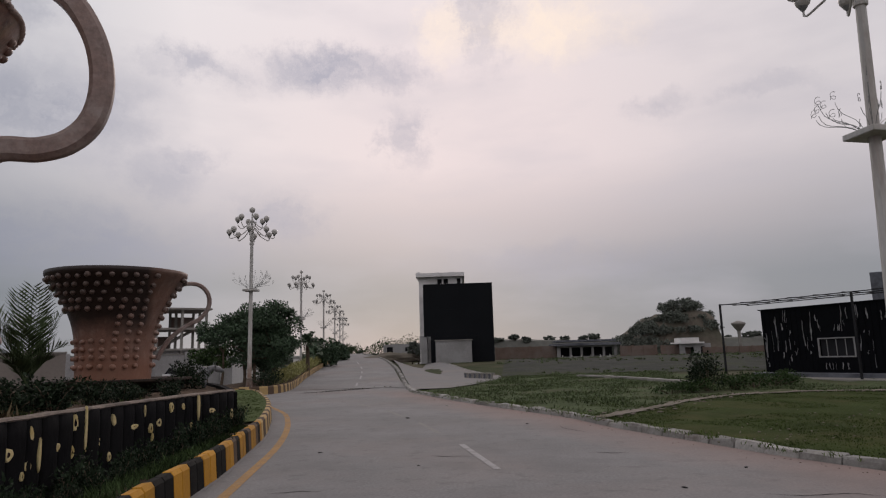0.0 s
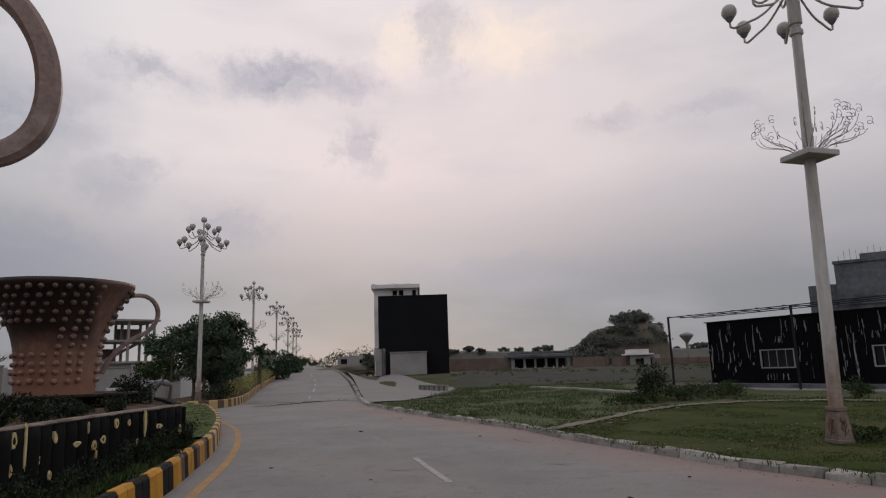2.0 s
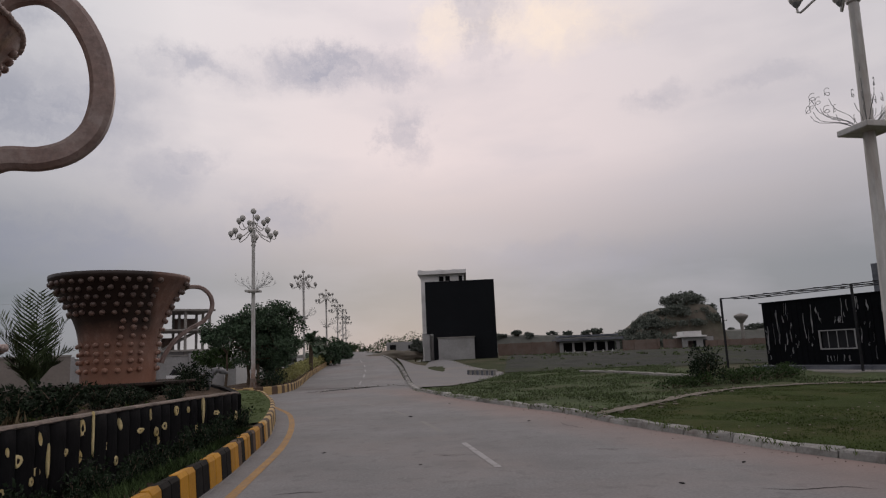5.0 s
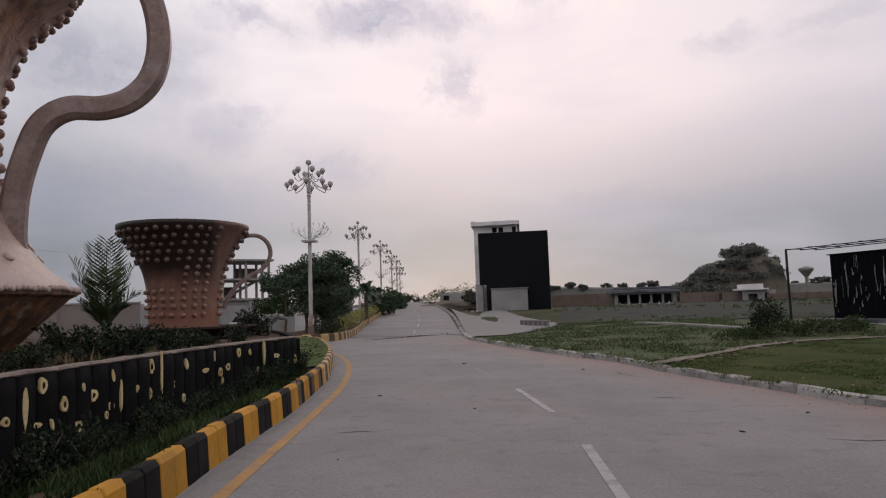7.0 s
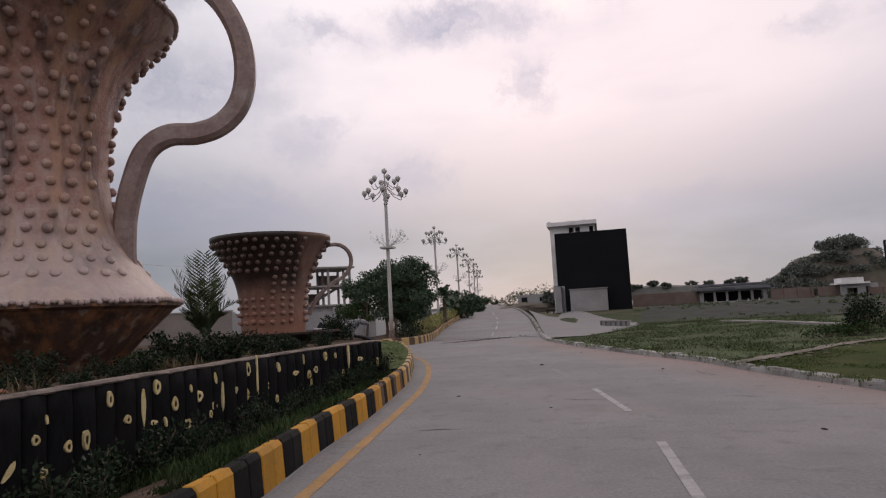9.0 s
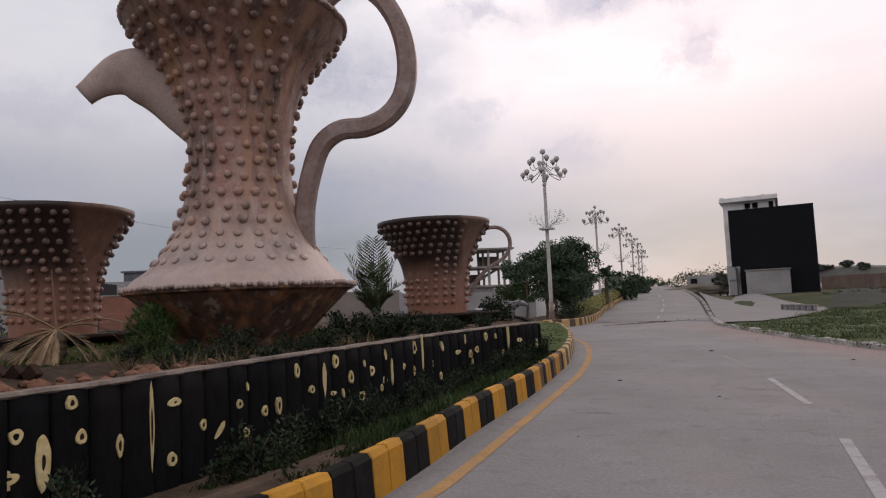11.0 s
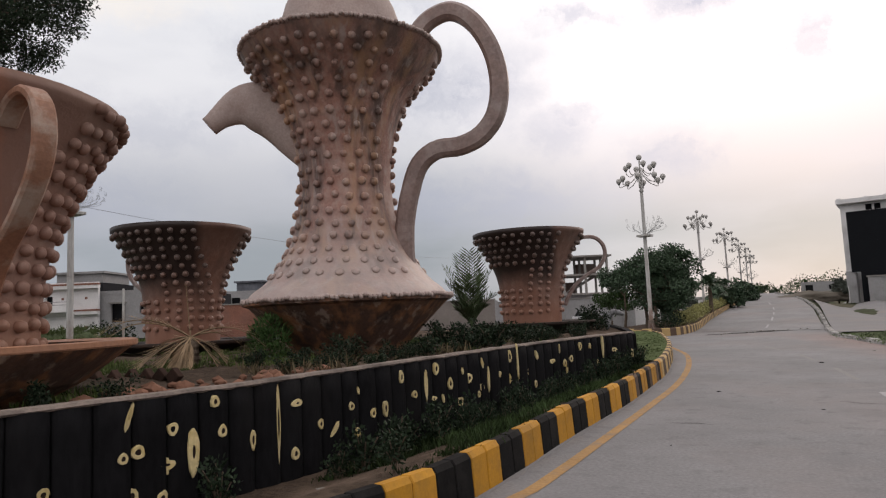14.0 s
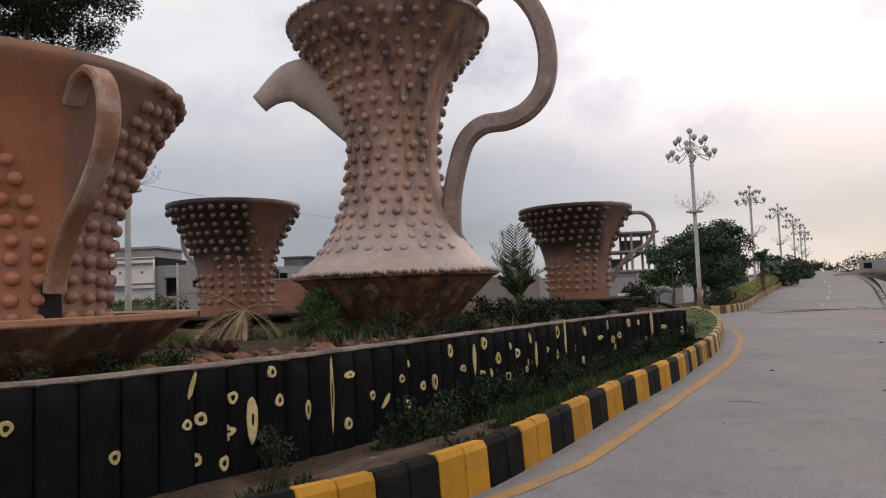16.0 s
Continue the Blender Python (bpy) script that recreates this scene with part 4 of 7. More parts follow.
def side_curve(pairs, ang, step=0.08):
    """Points (outwards, up) in the upright plane at ang."""
    c, s = math.cos(ang), math.sin(ang)
    return spline([(r * c, r * s, z) for r, z in pairs], step)


HANDLE_ANG = POT_ANG - 0.42
across = (-math.sin(HANDLE_ANG), math.cos(HANDLE_ANG), 0)
part("handle", strap(side_curve([(1.45, 6.72), (1.62, 7.04), (1.9, 7.27), (2.3, 7.33), (2.70, 7.04), (3.02, 6.45), (3.13, 5.8), (3.03, 5.23), (2.74, 4.87), (2.34, 4.71), (1.86, 4.68), (1.51, 4.42), (1.31, 3.9), (1.2, 3.4), (1.17, 3.0), (1.17, 2.7), (1.2, 2.45)], HANDLE_ANG), 0.34, 0.27, across), CLAY_HANDLE, pot, "thick curved handle", False)
SP = POT_ANG + math.pi - 0.15
c, s = math.cos(SP), math.sin(SP)
across = (-s, c, 0)
pts = spline([(r * c, r * s, z) for r, z in [(0.5, 4.95), (0.85, 5.27), (1.2, 5.6), (1.55, 5.82), (1.98, 5.88), (2.35, 5.72), (2.66, 5.48)]], 0.1)
sc = [0.95 - 0.58 * smooth((i / (len(pts) - 1) - 0.5) / 0.5) for i in range(len(pts))]
bm = sweep(bmesh.new(), pts, [(x * 0.98, y * 0.55) for x, y in circle(0.58, 14)], up=across, scale=sc)
part("spout", bm, CLAY_PALE, pot, "hooked spout like a beak", True)
POT_STUD = stud_mesh(0.074, POT_STUD_CLAY)
view_ang = math.atan2(view.y, view.x)


def turn_between(a, b):
    """The angle from b to a, between minus and plus half a turn."""
    return (a - b + math.pi) % (2 * math.pi) - math.pi


k, row_z = 0, 2.42
while row_z < 6.66:
    r, slope = on_profile(POT_PROFILE, row_z)
    k += 1
    pitch = 0.28 + 0.03 * abs(slope)
    step = 2 * math.pi / round(2 * math.pi * r / pitch)
    edge = view_ang + 0.62 + 0.05 * math.sin(k * 0.9) - 0.10 * smooth((row_z - 5.0) / 1.5)
    spots = [edge - step * j - 0.004 * k for j in range(40) if step * j < 2.3]
    spots += [view_ang + 1.38 + step * j for j in range(8) if step * j < 0.5]
    for ang in spots:
        if abs(turn_between(ang, SP)) < 0.26 and 4.2 < row_z < 5.6:
            continue
        worn = 0.55 if row_z < 2.85 else 1.0
        stud_at(pot, POT_STUD, POT_PROFILE, ang + random.uniform(-0.02, 0.02) + 0.35 * step * (k % 2), row_z + random.uniform(-0.03, 0.03), worn)
    row_z += 0.262 / math.sqrt(1 + slope * slope)
BEAD = stud_mesh(0.040, CLAY_PALE)
for r, z, n in ((1.95, 6.75, 150), (1.96, 1.97, 160)):
    for j in range(n):
        ang = 2 * math.pi * j / n
        if abs((ang - view_ang + math.pi) % (2 * math.pi) - math.pi) < 1.8:
            nrm = Vector((math.cos(ang), math.sin(ang), 0.15)).normalized()
            m = nrm.to_track_quat("Z", "Y").to_matrix().to_4x4()
            m.translation = Vector((r * math.cos(ang), r * math.sin(ang), z + random.uniform(-0.02, 0.02)))
            piece("bead", BEAD, pot, m)

CUP_PROFILE = dense([(0.84, 0.0), (0.86, 0.5), (0.88, 0.85), (0.95, 1.3), (1.09, 1.72), (1.33, 2.2), (1.65, 2.68)])


def cup(at, z, handle_ang, body_mat, stud_mat, bare, label, studs_from, saucer_r=1.8, pitch=0.25, stud_r=0.068, rise=0.205, dish=0.0, band=(0.11, 0.10), hook=None, skip=None, top=2.64, strap_mat=None):
    """A cup on a saucer; bare: from which angle to which no studs are set, by height; skip: more bare places."""
    ob = thing("cup_sculpture", label, "sculpture", (*at, z), 0, group="cups round the pot")
    outer_p = CUP_PROFILE
    inside = [(r - 0.09, zz) for r, zz in reversed(outer_p) if zz > 0.4]
    bm = lathe(bmesh.new(), outer_p + [(1.62, 2.72), (1.57, 2.70)] + inside + [(0.02, 0.4)], 48)
    part("body", uneven(bm, 0.012, 2.4), body_mat, ob, smooth=True)
    bm = lathe(bmesh.new(), [(0.5, -0.36), (0.8, -0.30), (1.3, -0.18 + dish * 0.4), (saucer_r - 0.05, dish - 0.06), (saucer_r - 0.06, dish - 0.01), (1.2, dish * 0.5 - 0.03), (0.8, 0.0)], 48)
    saucer = part("saucer", uneven(bm, 0.02, 3.0), CLAY_DARK if dish else SAUCER_DARK, ob, "dark saucer with a crumbling underside")
    bm = lathe(bmesh.new(), [(saucer_r - 0.22, dish - 0.05), (saucer_r, dish - 0.045), (saucer_r + 0.01, dish - 0.03), (saucer_r + 0.01, dish + 0.015), (saucer_r - 0.02, dish + 0.025), (saucer_r - 0.22, dish + 0.0)], 64)
    part("rim", uneven(bm, 0.014, 5.0), SAUCER_RIM if dish else SAUCER_DARK, saucer, "worn plate rim")
    across = (-math.sin(handle_ang), math.cos(handle_ang), 0)
    part("handle", strap(side_curve(hook or [(1.42, 2.38), (1.6, 2.52), (1.95, 2.52), (2.2, 2.3), (2.25, 1.95), (2.05, 1.6), (1.65, 1.35), (1.3, 1.05), (1.08, 0.7), (0.98, 0.45)], handle_ang, 0.07), *band, across), strap_mat or CLAY_HANDLE, ob, "curled strap handle")
    mesh = stud_mesh(stud_r, stud_mat)
    zz = 0.34
    while zz < top:
        r, slope = on_profile(outer_p, zz)
        step = 2 * math.pi / round(2 * math.pi * r / pitch)
        lo, hi = bare(zz)
        for off in [lo - step * j for j in range(40) if lo - step * j > -1.72] + [hi + step * j for j in range(20) if hi + step * j < 1.72]:
            if skip and skip(zz, off):
                continue
            stud_at(ob, mesh, outer_p, studs_from + off + random.uniform(-0.018, 0.018), zz + random.uniform(-0.02, 0.02))
        zz += rise / math.sqrt(1 + 0.6 * slope * slope)
    return ob


def towards(a, b=(1.3, -1.8)):
    return math.atan2(b[1] - a[1], b[0] - a[0])


C1, C2, C4 = (-6.3, 0.41), (-7.65, 15.05), (-13.05, 7.35)
a = towards(C2)


def cup_body(centre, ang, lo, hi):
    """The render of a cup: orange at the foot, blackened round its studded upper half, bare and brown to one side."""
    m = cup_clay("brown_terracotta_render", (0.20, 0.105, 0.078), (0.29, 0.145, 0.10), 0.5)
    # brighter foot, darker top: paint and stain, with the fall of light painted in
    weather_or_shade(m, DOWN, -2.35, -1.55, (0.31, 0.145, 0.092), 0.65, 0.5)
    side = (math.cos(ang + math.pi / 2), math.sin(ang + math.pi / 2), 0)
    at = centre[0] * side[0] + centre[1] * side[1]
    weather_or_shade(m, UP, 3.2, 3.9, (0.075, 0.044, 0.034), 0.6, 0.3)
    return weather_or_shade(m, UP, 2.2, 2.7, (0.023, 0.015, 0.013), 0.94, 0.35, 1.3, (side, at + lo, at + hi))


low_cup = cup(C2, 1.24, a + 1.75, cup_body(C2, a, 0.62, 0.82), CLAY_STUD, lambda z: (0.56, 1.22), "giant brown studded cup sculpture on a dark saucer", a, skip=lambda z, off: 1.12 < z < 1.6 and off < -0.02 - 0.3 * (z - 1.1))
low_cup.scale = (1, 1, 0.955)
a = towards(C4)
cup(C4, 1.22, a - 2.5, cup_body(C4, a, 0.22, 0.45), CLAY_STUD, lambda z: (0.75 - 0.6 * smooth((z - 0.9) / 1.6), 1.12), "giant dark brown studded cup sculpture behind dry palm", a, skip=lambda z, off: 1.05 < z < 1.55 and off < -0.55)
a = towards(C1)
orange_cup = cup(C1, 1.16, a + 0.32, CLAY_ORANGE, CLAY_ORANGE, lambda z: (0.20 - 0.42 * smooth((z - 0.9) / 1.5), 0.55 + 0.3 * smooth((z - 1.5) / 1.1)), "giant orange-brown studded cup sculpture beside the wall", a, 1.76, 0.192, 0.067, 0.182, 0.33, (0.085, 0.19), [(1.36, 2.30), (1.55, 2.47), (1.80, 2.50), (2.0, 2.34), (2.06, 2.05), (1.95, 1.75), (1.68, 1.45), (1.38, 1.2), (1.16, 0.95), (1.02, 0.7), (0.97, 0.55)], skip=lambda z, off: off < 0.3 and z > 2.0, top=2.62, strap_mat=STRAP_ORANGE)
bm = bmesh.new()
rows = []
for k in range(7):
    z = 0.02 + 0.66 * k / 6
    r = on_profile(CUP_PROFILE, z)[0] + 0.022
    wide = 0.115 * (1 - 0.25 * (k / 6) ** 2)
    rows.append([bm.verts.new((r * math.cos(a + 0.335 + w), r * math.sin(a + 0.335 + w), z)) for w in (-wide - random.uniform(0, 0.025), -wide * 0.3, wide * 0.3, wide + random.uniform(0, 0.025))])
for p, q in zip(rows, rows[1:]):
    for j in range(3):
        bm.faces.new((p[j], p[j + 1], q[j + 1], q[j]))
part("drain_stain", bm, BLACK_STAIN, orange_cup, "black water stain under the handle")

# ---- street lamps ----


def street_lamp(at, z=0.2, turn=0.0):
    """A white octagonal pole with a flat tray of wire flowers and a crown of globes."""
    ob = thing("street_lamp", "tall dirty-white lamp post with many small globes", "street lamp", (*at, z), turn, group="street lamps along the road")
    bm = bmesh.new()
    lathe(bm, [(0.23, 0.0), (0.23, 0.04), (0.215, 0.05), (0.155, 0.48), (0.175, 0.50), (0.175, 0.55), (0.10, 0.57)], 4)
    bmesh.ops.transform(bm, matrix=Matrix.Rotation(radians(45), 4, "Z"), verts=bm.verts)
    part("pedestal", bm, PEDESTAL, ob, "flared square foot of stained pinkish concrete")
    bm = bmesh.new()
    for side in range(4):
        m = Matrix.Rotation(side * math.pi / 2, 4, "Z")
        face = lambda x, z: m @ Vector((0.156 - 0.085 * z + 0.004, x, z))
        for path in ([(-0.02, 0.10), (0.01, 0.2), (-0.01, 0.32), (0.02, 0.4)], [(0.0, 0.2), (0.05, 0.26), (0.045, 0.33)], [(0.0, 0.17), (-0.055, 0.22), (-0.05, 0.30)], [(0.005, 0.28), (0.04, 0.36), (0.07, 0.35)], [(-0.01, 0.28), (-0.05, 0.35), (-0.06, 0.40)], [(0.0, 0.14), (0.06, 0.17), (0.07, 0.22)]):
            pts = [face(x, z) for x, z in path]
            sweep(bm, pts, circle(0.011, 5), scale=[0.6, 1.3, 0.5, 0.4][:len(pts)])
    part("ornament", bm, CLAY_DARK, ob, "dark moulded spray of leaves")
    part("pole", lathe(bmesh.new(), [(0.115, 0.5), (0.11, 2.0), (0.095, 5.0), (0.085, 7.0), (0.12, 7.02), (0.12, 7.1), (0.085, 7.12), (0.085, 7.2), (0.12, 7.22), (0.11, 7.8), (0.05, 7.85), (0.04, 8.6), (0.02, 8.62)], 8), POLE_WHITE, ob, "tapered pole with rust runs")
    part("tray", box(bmesh.new(), (-0.34, -0.34, 4.72), (0.34, 0.34, 4.82), 0.01), POLE_WHITE, ob, "flat square tray")
    rng = random.Random(5)
    bm = bmesh.new()
    for k in range(30):
        a = rng.uniform(0, 6.283)
        reach, up = rng.uniform(0.5, 1.1), rng.uniform(0.3, 0.75)
        c, s = math.cos(a), math.sin(a)
        sweep(bm, spline([(0.15 * c, 0.15 * s, 4.82), (reach * 0.45 * c, reach * 0.45 * s, 4.9 + up * 0.2), (reach * 0.85 * c, reach * 0.85 * s, 4.85 + up * 0.55), (reach * c, reach * s, 4.82 + up)], 0.12), circle(0.006, 3))
        tip = Vector((reach * c, reach * s, 4.82 + up))
        loop = [tip + Vector((0.05 * math.cos(t) * c, 0.05 * math.cos(t) * s, 0.05 * math.sin(t) + 0.012 * t)) for t in np.linspace(0, 9.0, 12)]
        sweep(bm, loop, circle(0.0055, 3))
    tagged(part("wire_spray", bm, IRON, ob, "sprays of thin bent wire"), kind="stuff")
    arm_meshes = {}

    def arm(reach, z0, zt, drop, ang):
        c, s = math.cos(ang), math.sin(ang)
        prof = [(0.05, z0), (reach * 0.45, z0 - drop * 0.75), (reach * 0.75, z0 - drop), (reach * 0.97, zt - 0.28), (reach, zt - 0.16)]
        a_ob = part("arm", sweep(bmesh.new(), spline([(r * c, r * s, zz) for r, zz in prof], 0.08), circle(0.022, 6)), POLE_WHITE, ob)
        bm = lathe(bmesh.new(), [(0.012, -0.17), (0.05, -0.13), (0.085, -0.075), (0.09, -0.05)], 12)
        bmesh.ops.transform(bm, matrix=Matrix.Translation((reach * c, reach * s, zt)), verts=bm.verts)
        part("cup", bm, IRON, a_ob, "dark metal cup")
        bm = bmesh.new()
        bmesh.ops.create_uvsphere(bm, u_segments=14, v_segments=9, radius=0.145)
        bmesh.ops.transform(bm, matrix=Matrix.Translation((reach * c, reach * s, zt + 0.05)), verts=bm.verts)
        part("globe", bm, GLOBE, a_ob, "frosted dusty globe", True)

    for k in range(8):
        arm(1.12, 7.95, 7.62, 0.55, k * math.pi / 4 + 0.2)
    for k in range(6):
        arm(0.74, 8.25, 8.28, 0.40, k * math.pi / 3 + 0.05)
    for k in range(1):
        bm = bmesh.new()
        bmesh.ops.create_uvsphere(bm, u_segments=14, v_segments=9, radius=0.15)
        bmesh.ops.transform(bm, matrix=Matrix.Translation((0, 0, 8.78)), verts=bm.verts)
        part("globe", bm, GLOBE, ob, "frosted dusty globe", True)
    return ob


lamp = street_lamp((-9.8, 31.9))
lamp.scale = (1, 1, 1.042)
LAMPS = [(8.03, 10.2, 0.12), (-13.3, 56.4, 0.2), (-14.9, 73.3, 0.2), (-16.9, 90, 0.2), (-19.2, 106, 0.2), (-22, 124, 0.2), (-21.6, 8.6, 0.6)]
for x, y, z in LAMPS:
    near = 8 < y < 12 and x > 0
    copy_thing(lamp, pose(x, y, z, 0.65 if near else 0, 1.35 if near else 0, 0) @ pose(0, 0, 0, 0, 0, 12 if near else random.uniform(0, 90)) @ Matrix.Diagonal((1, 1, 1.012 if near else 1, 1)))

# ---- verge on the far side of the road ----


def shifted(points, off):
    out = []
    for i, p in enumerate(points):
        d = (points[min(i + 1, len(points) - 1)] - points[max(i - 1, 0)]).normalized()
        out.append((p.x + d.y * off, p.y - d.x * off))
    return out


verge_line = shifted(curve3(RIGHT[1:13], step=0.8), 0.2)
PATH_LINE = [(3.9, 14.2), (4.5, 15.0), (5.7, 16.4), (7.7, 18.9), (9.7, 20.5), (12.2, 21.0), (14.8, 19.9), (19.5, 14.5), (24, 8), (30, 2)]
near = [p for p in verge_line if p[1] < 14.2]
beyond = [p for p in verge_line if p[1] >= 14.2]
path_pts = [(p.x, p.y) for p in curve3(PATH_LINE, step=0.8)]
fill("lawn", near + path_pts + [(24, -3)], lambda x, y: 0.09, LAWN, "mown yellow-green verge with bare patches", 0.5, 0.05)
fill("ground", path_pts[:1] + beyond + [(-0.9, 29.5), (0.3, 30.2), (1.6, 33), (2.6, 38), (3.6, 44), (14, 44), (14.5, 36), (17, 30), (23, 20), (30, 10), (30, 2)] + path_pts[::-1][1:-1], lambda x, y: 0.08, WEEDS, "lush dark green weeds over uneven ground", 0.9, 0.10)
def ragged(points, width, z):
    """A ribbon whose edges wander in and out."""
    bm, last = bmesh.new(), None
    for i, p in enumerate(points):
        d = (points[min(i + 1, len(points) - 1)] - points[max(i - 1, 0)]).normalized()
        s = Vector((d.y, -d.x, 0))
        a, b = (width * (0.5 + 0.55 * noise.noise((i * 0.19, k * 5.0, 2)) + 0.3 * noise.noise((i * 0.6, k * 9.0, 1))) for k in (1, 2))
        now = (bm.verts.new((p.x - s.x * a, p.y - s.y * a, z)), bm.verts.new((p.x + s.x * b, p.y + s.y * b, z)))
        if last:
            f = bm.faces.new((last[0], last[1], now[1], now[0]))
            f.normal_update()
            if f.normal.z < 0:
                f.normal_flip()
        last = now
    return bm


tagged(link("path", ragged(curve3(PATH_LINE, step=0.2), 0.36, 0.125), PATH_DIRT), "trodden path of pale dirt and rubble", "path", kind="structure")
gravel = fill("ground", [(3.5, 45.5), (30, 43), (70, 48), (74, 88), (7, 90), (5.5, 73.5)], lambda x, y: land(x, y) + 0.03, GRAVEL, "flat lot of grey gravel and bare earth", 3.0, 0.05)
median_in = shifted(curve3(MEDIAN, step=1.0), -0.2)
fill("ground", [p for p in median_in if p[1] < 120] + [(-24.5, 119), (-18, 85), (-15.5, 64), (-13.6, 46), (-12.9, 36)], lambda x, y: 0.3 + land(x, y), SOIL, "planted soil of the median", 2.5, 0.05)
med_left = thing("kerb", "pale kerb on the far side of the median", "kerb", kind="structure")
lay_kerb(med_left, [(-12.4, 33.2), (-12.95, 37), (-13.7, 46), (-15.6, 64), (-18.1, 85)], 0.62, lambda i, c: CB[i % 5], flip=-1, wobble=0.01)

# broken edge across the junction; its shadow gap is a flat dark strip
bm = bmesh.new()
rngd = random.Random(3)
cross = spline([(-7.0, 31.1, 0), (-6.1, 31.8, 0), (-5.2, 32.8, 0), (-4.2, 34.0, 0), (-2.7, 35.9, 0)], 0.16)
for k in range(2):
    top, bot = [], []
    for i, p in enumerate(cross):
        w = (0.24 + 0.6 * abs(noise.noise((i * 0.35, k * 7, 0)))) * (1.0 if i > 5 else 0.4)
        top.append(bm.verts.new((p.x, p.y + w + k * 0.5, 0.006 + 0.003 * k)))
        bot.append(bm.verts.new((p.x, p.y - w * 0.5 + k * 0.5, 0.006 + 0.003 * k)))
    for a, b, c, d in zip(bot, bot[1:], top[1:], top):
        bm.faces.new((a, b, c, d))
tagged(link("road", bm, SEAM_DARK), "dark strip painted as the shadow gap of the broken asphalt seam", "road", kind="structure")


def stone_mesh(seed, mat, r=1.0):
    rng = random.Random(seed)
    bm = bmesh.new()
    bmesh.ops.create_icosphere(bm, subdivisions=1, radius=r)
    for v in bm.verts:
        v.co *= rng.uniform(0.7, 1.15)
        v.co.z *= 0.6
    me = bpy.data.meshes.new("stone")
    bm.to_mesh(me)
    bm.free()
    me.materials.append(mat)
    return me


STONES = [stone_mesh(i, CONCRETE) for i in range(4)]
for i in range(26):
    x = rngd.uniform(-6.5, -1.2)
    y = 31.1 + (x + 6.9) * 1.05 + rngd.gauss(0.0, 0.3)
    s = rngd.uniform(0.03, 0.10)
    ob = new("stone", STONES[i % 4])
    ob.matrix_basis = pose(x, y, s * 0.4, 0, 0, rngd.uniform(0, 360)) @ Matrix.Diagonal((s, s, s, 1))
    tagged(ob, "loose pale lump of broken concrete on the road", "stone", group="rubble on the junction")
LEAF_BITS = [stone_mesh(20 + i, SEAM_DARK) for i in range(2)] + [STONES[0]]
for x, y, s, k in ((-0.6, 16.6, 0.10, 0), (-4.05, 17.6, 0.06, 2), (-1.6, 10.6, 0.05, 0), (0.2, 9.0, 0.03, 0), (-3.0, 9.7, 0.04, 1), (3.4, 7.0, 0.05, 0), (4.6, 8.2, 0.06, 1), (2.3, 14.4, 0.05, 0), (-1.0, 5.8, 0.025, 1), (0.3, 20.6, 0.06, 2)):
    ob = new("litter", LEAF_BITS[k])
    ob.matrix_basis = pose(x, y, 0.008, 0, 0, x * 90) @ Matrix.Diagonal((s, s * 0.5, s * 0.3, 1))
    tagged(ob, "small scrap lying on the asphalt", "litter", group="litter on the road")

# rubble strip along the verge kerb
bm = bmesh.new()
for p in curve3(RIGHT[3:13], step=0.14):
    if rngd.random() < 0.6:
        m = Matrix.Translation((p.x - rngd.uniform(0.05, 0.5), p.y - rngd.uniform(0.0, 0.3), 0.005)) @ Matrix.Diagonal((rngd.uniform(0.006, 0.018), rngd.uniform(0.006, 0.018), 0.006, 1))
        bmesh.ops.create_icosphere(bm, subdivisions=1, radius=1.0, matrix=m)
tagged(link("gravel", bm, BRICK_WALL), "reddish grit washed along the kerb", "gravel", kind="stuff")

# rubble along the path and through the mown verge
bm = bmesh.new()
for p in curve3(PATH_LINE, step=0.05):
    if rngd.random() < 0.75:
        s = rngd.uniform(0.02, 0.09)
        m = Matrix.Translation((p.x + rngd.gauss(0, 0.3), p.y + rngd.gauss(0, 0.3), 0.115)) @ Matrix.Rotation(rngd.uniform(0, 6), 4, "Z") @ Matrix.Diagonal((s, s * 0.7, s * 0.3, 1))
        bmesh.ops.create_icosphere(bm, subdivisions=1, radius=1.0, matrix=m)
for cx, cy, rx, ry, n in ((6.3, 10.4, 0.9, 0.5, 26), (10.6, 13.2, 1.6, 0.7, 26), (7.2, 11.5, 0.6, 0.6, 14)):
    for _ in range(n):
        s = rngd.uniform(0.012, 0.045)
        m = Matrix.Translation((cx + rngd.gauss(0, rx), cy + rngd.gauss(0, ry), 0.10)) @ Matrix.Rotation(rngd.uniform(0, 6), 4, "Z") @ Matrix.Diagonal((s, s * 0.7, s * 0.35, 1))
        bmesh.ops.create_icosphere(bm, subdivisions=1, radius=1.0, matrix=m)
tagged(link("rubble", bm, PATH_DIRT), "scattered pale rubble along the trodden path", "rubble", kind="stuff")

# ---- buildings on the open land ----
shed_o, shed_d = Vector((16.25, 33.3, 0)), Vector((4.46, -8.76, 0)).normalized()
shed_turn = math.degrees(math.atan2(shed_d.y, shed_d.x))
shed = thing("site_cabin", "long black cabin daubed with white streaks, on a low plinth", "cabin", (shed_o.x, shed_o.y, 0.0), shed_turn)
SL = 15.5
WINDOWS = [(2.95, 4.72), (8.19, 9.95), (12.6, 14.2)]
xs = [0.0] + [v for w in WINDOWS for v in w] + [SL]
spec = []
for a, b in zip(xs[::2], xs[1::2]):
    spec += [((a, 0, c), (b, 0.15, d)) for c, d in ((0.3, 1.0), (1.0, 1.9), (1.9, 3.4))]
for a, b in WINDOWS:
    spec += [((a, 0, 0.3), (b, 0.15, 1.0)), ((a, 0, 1.9), (b, 0.15, 3.4))]
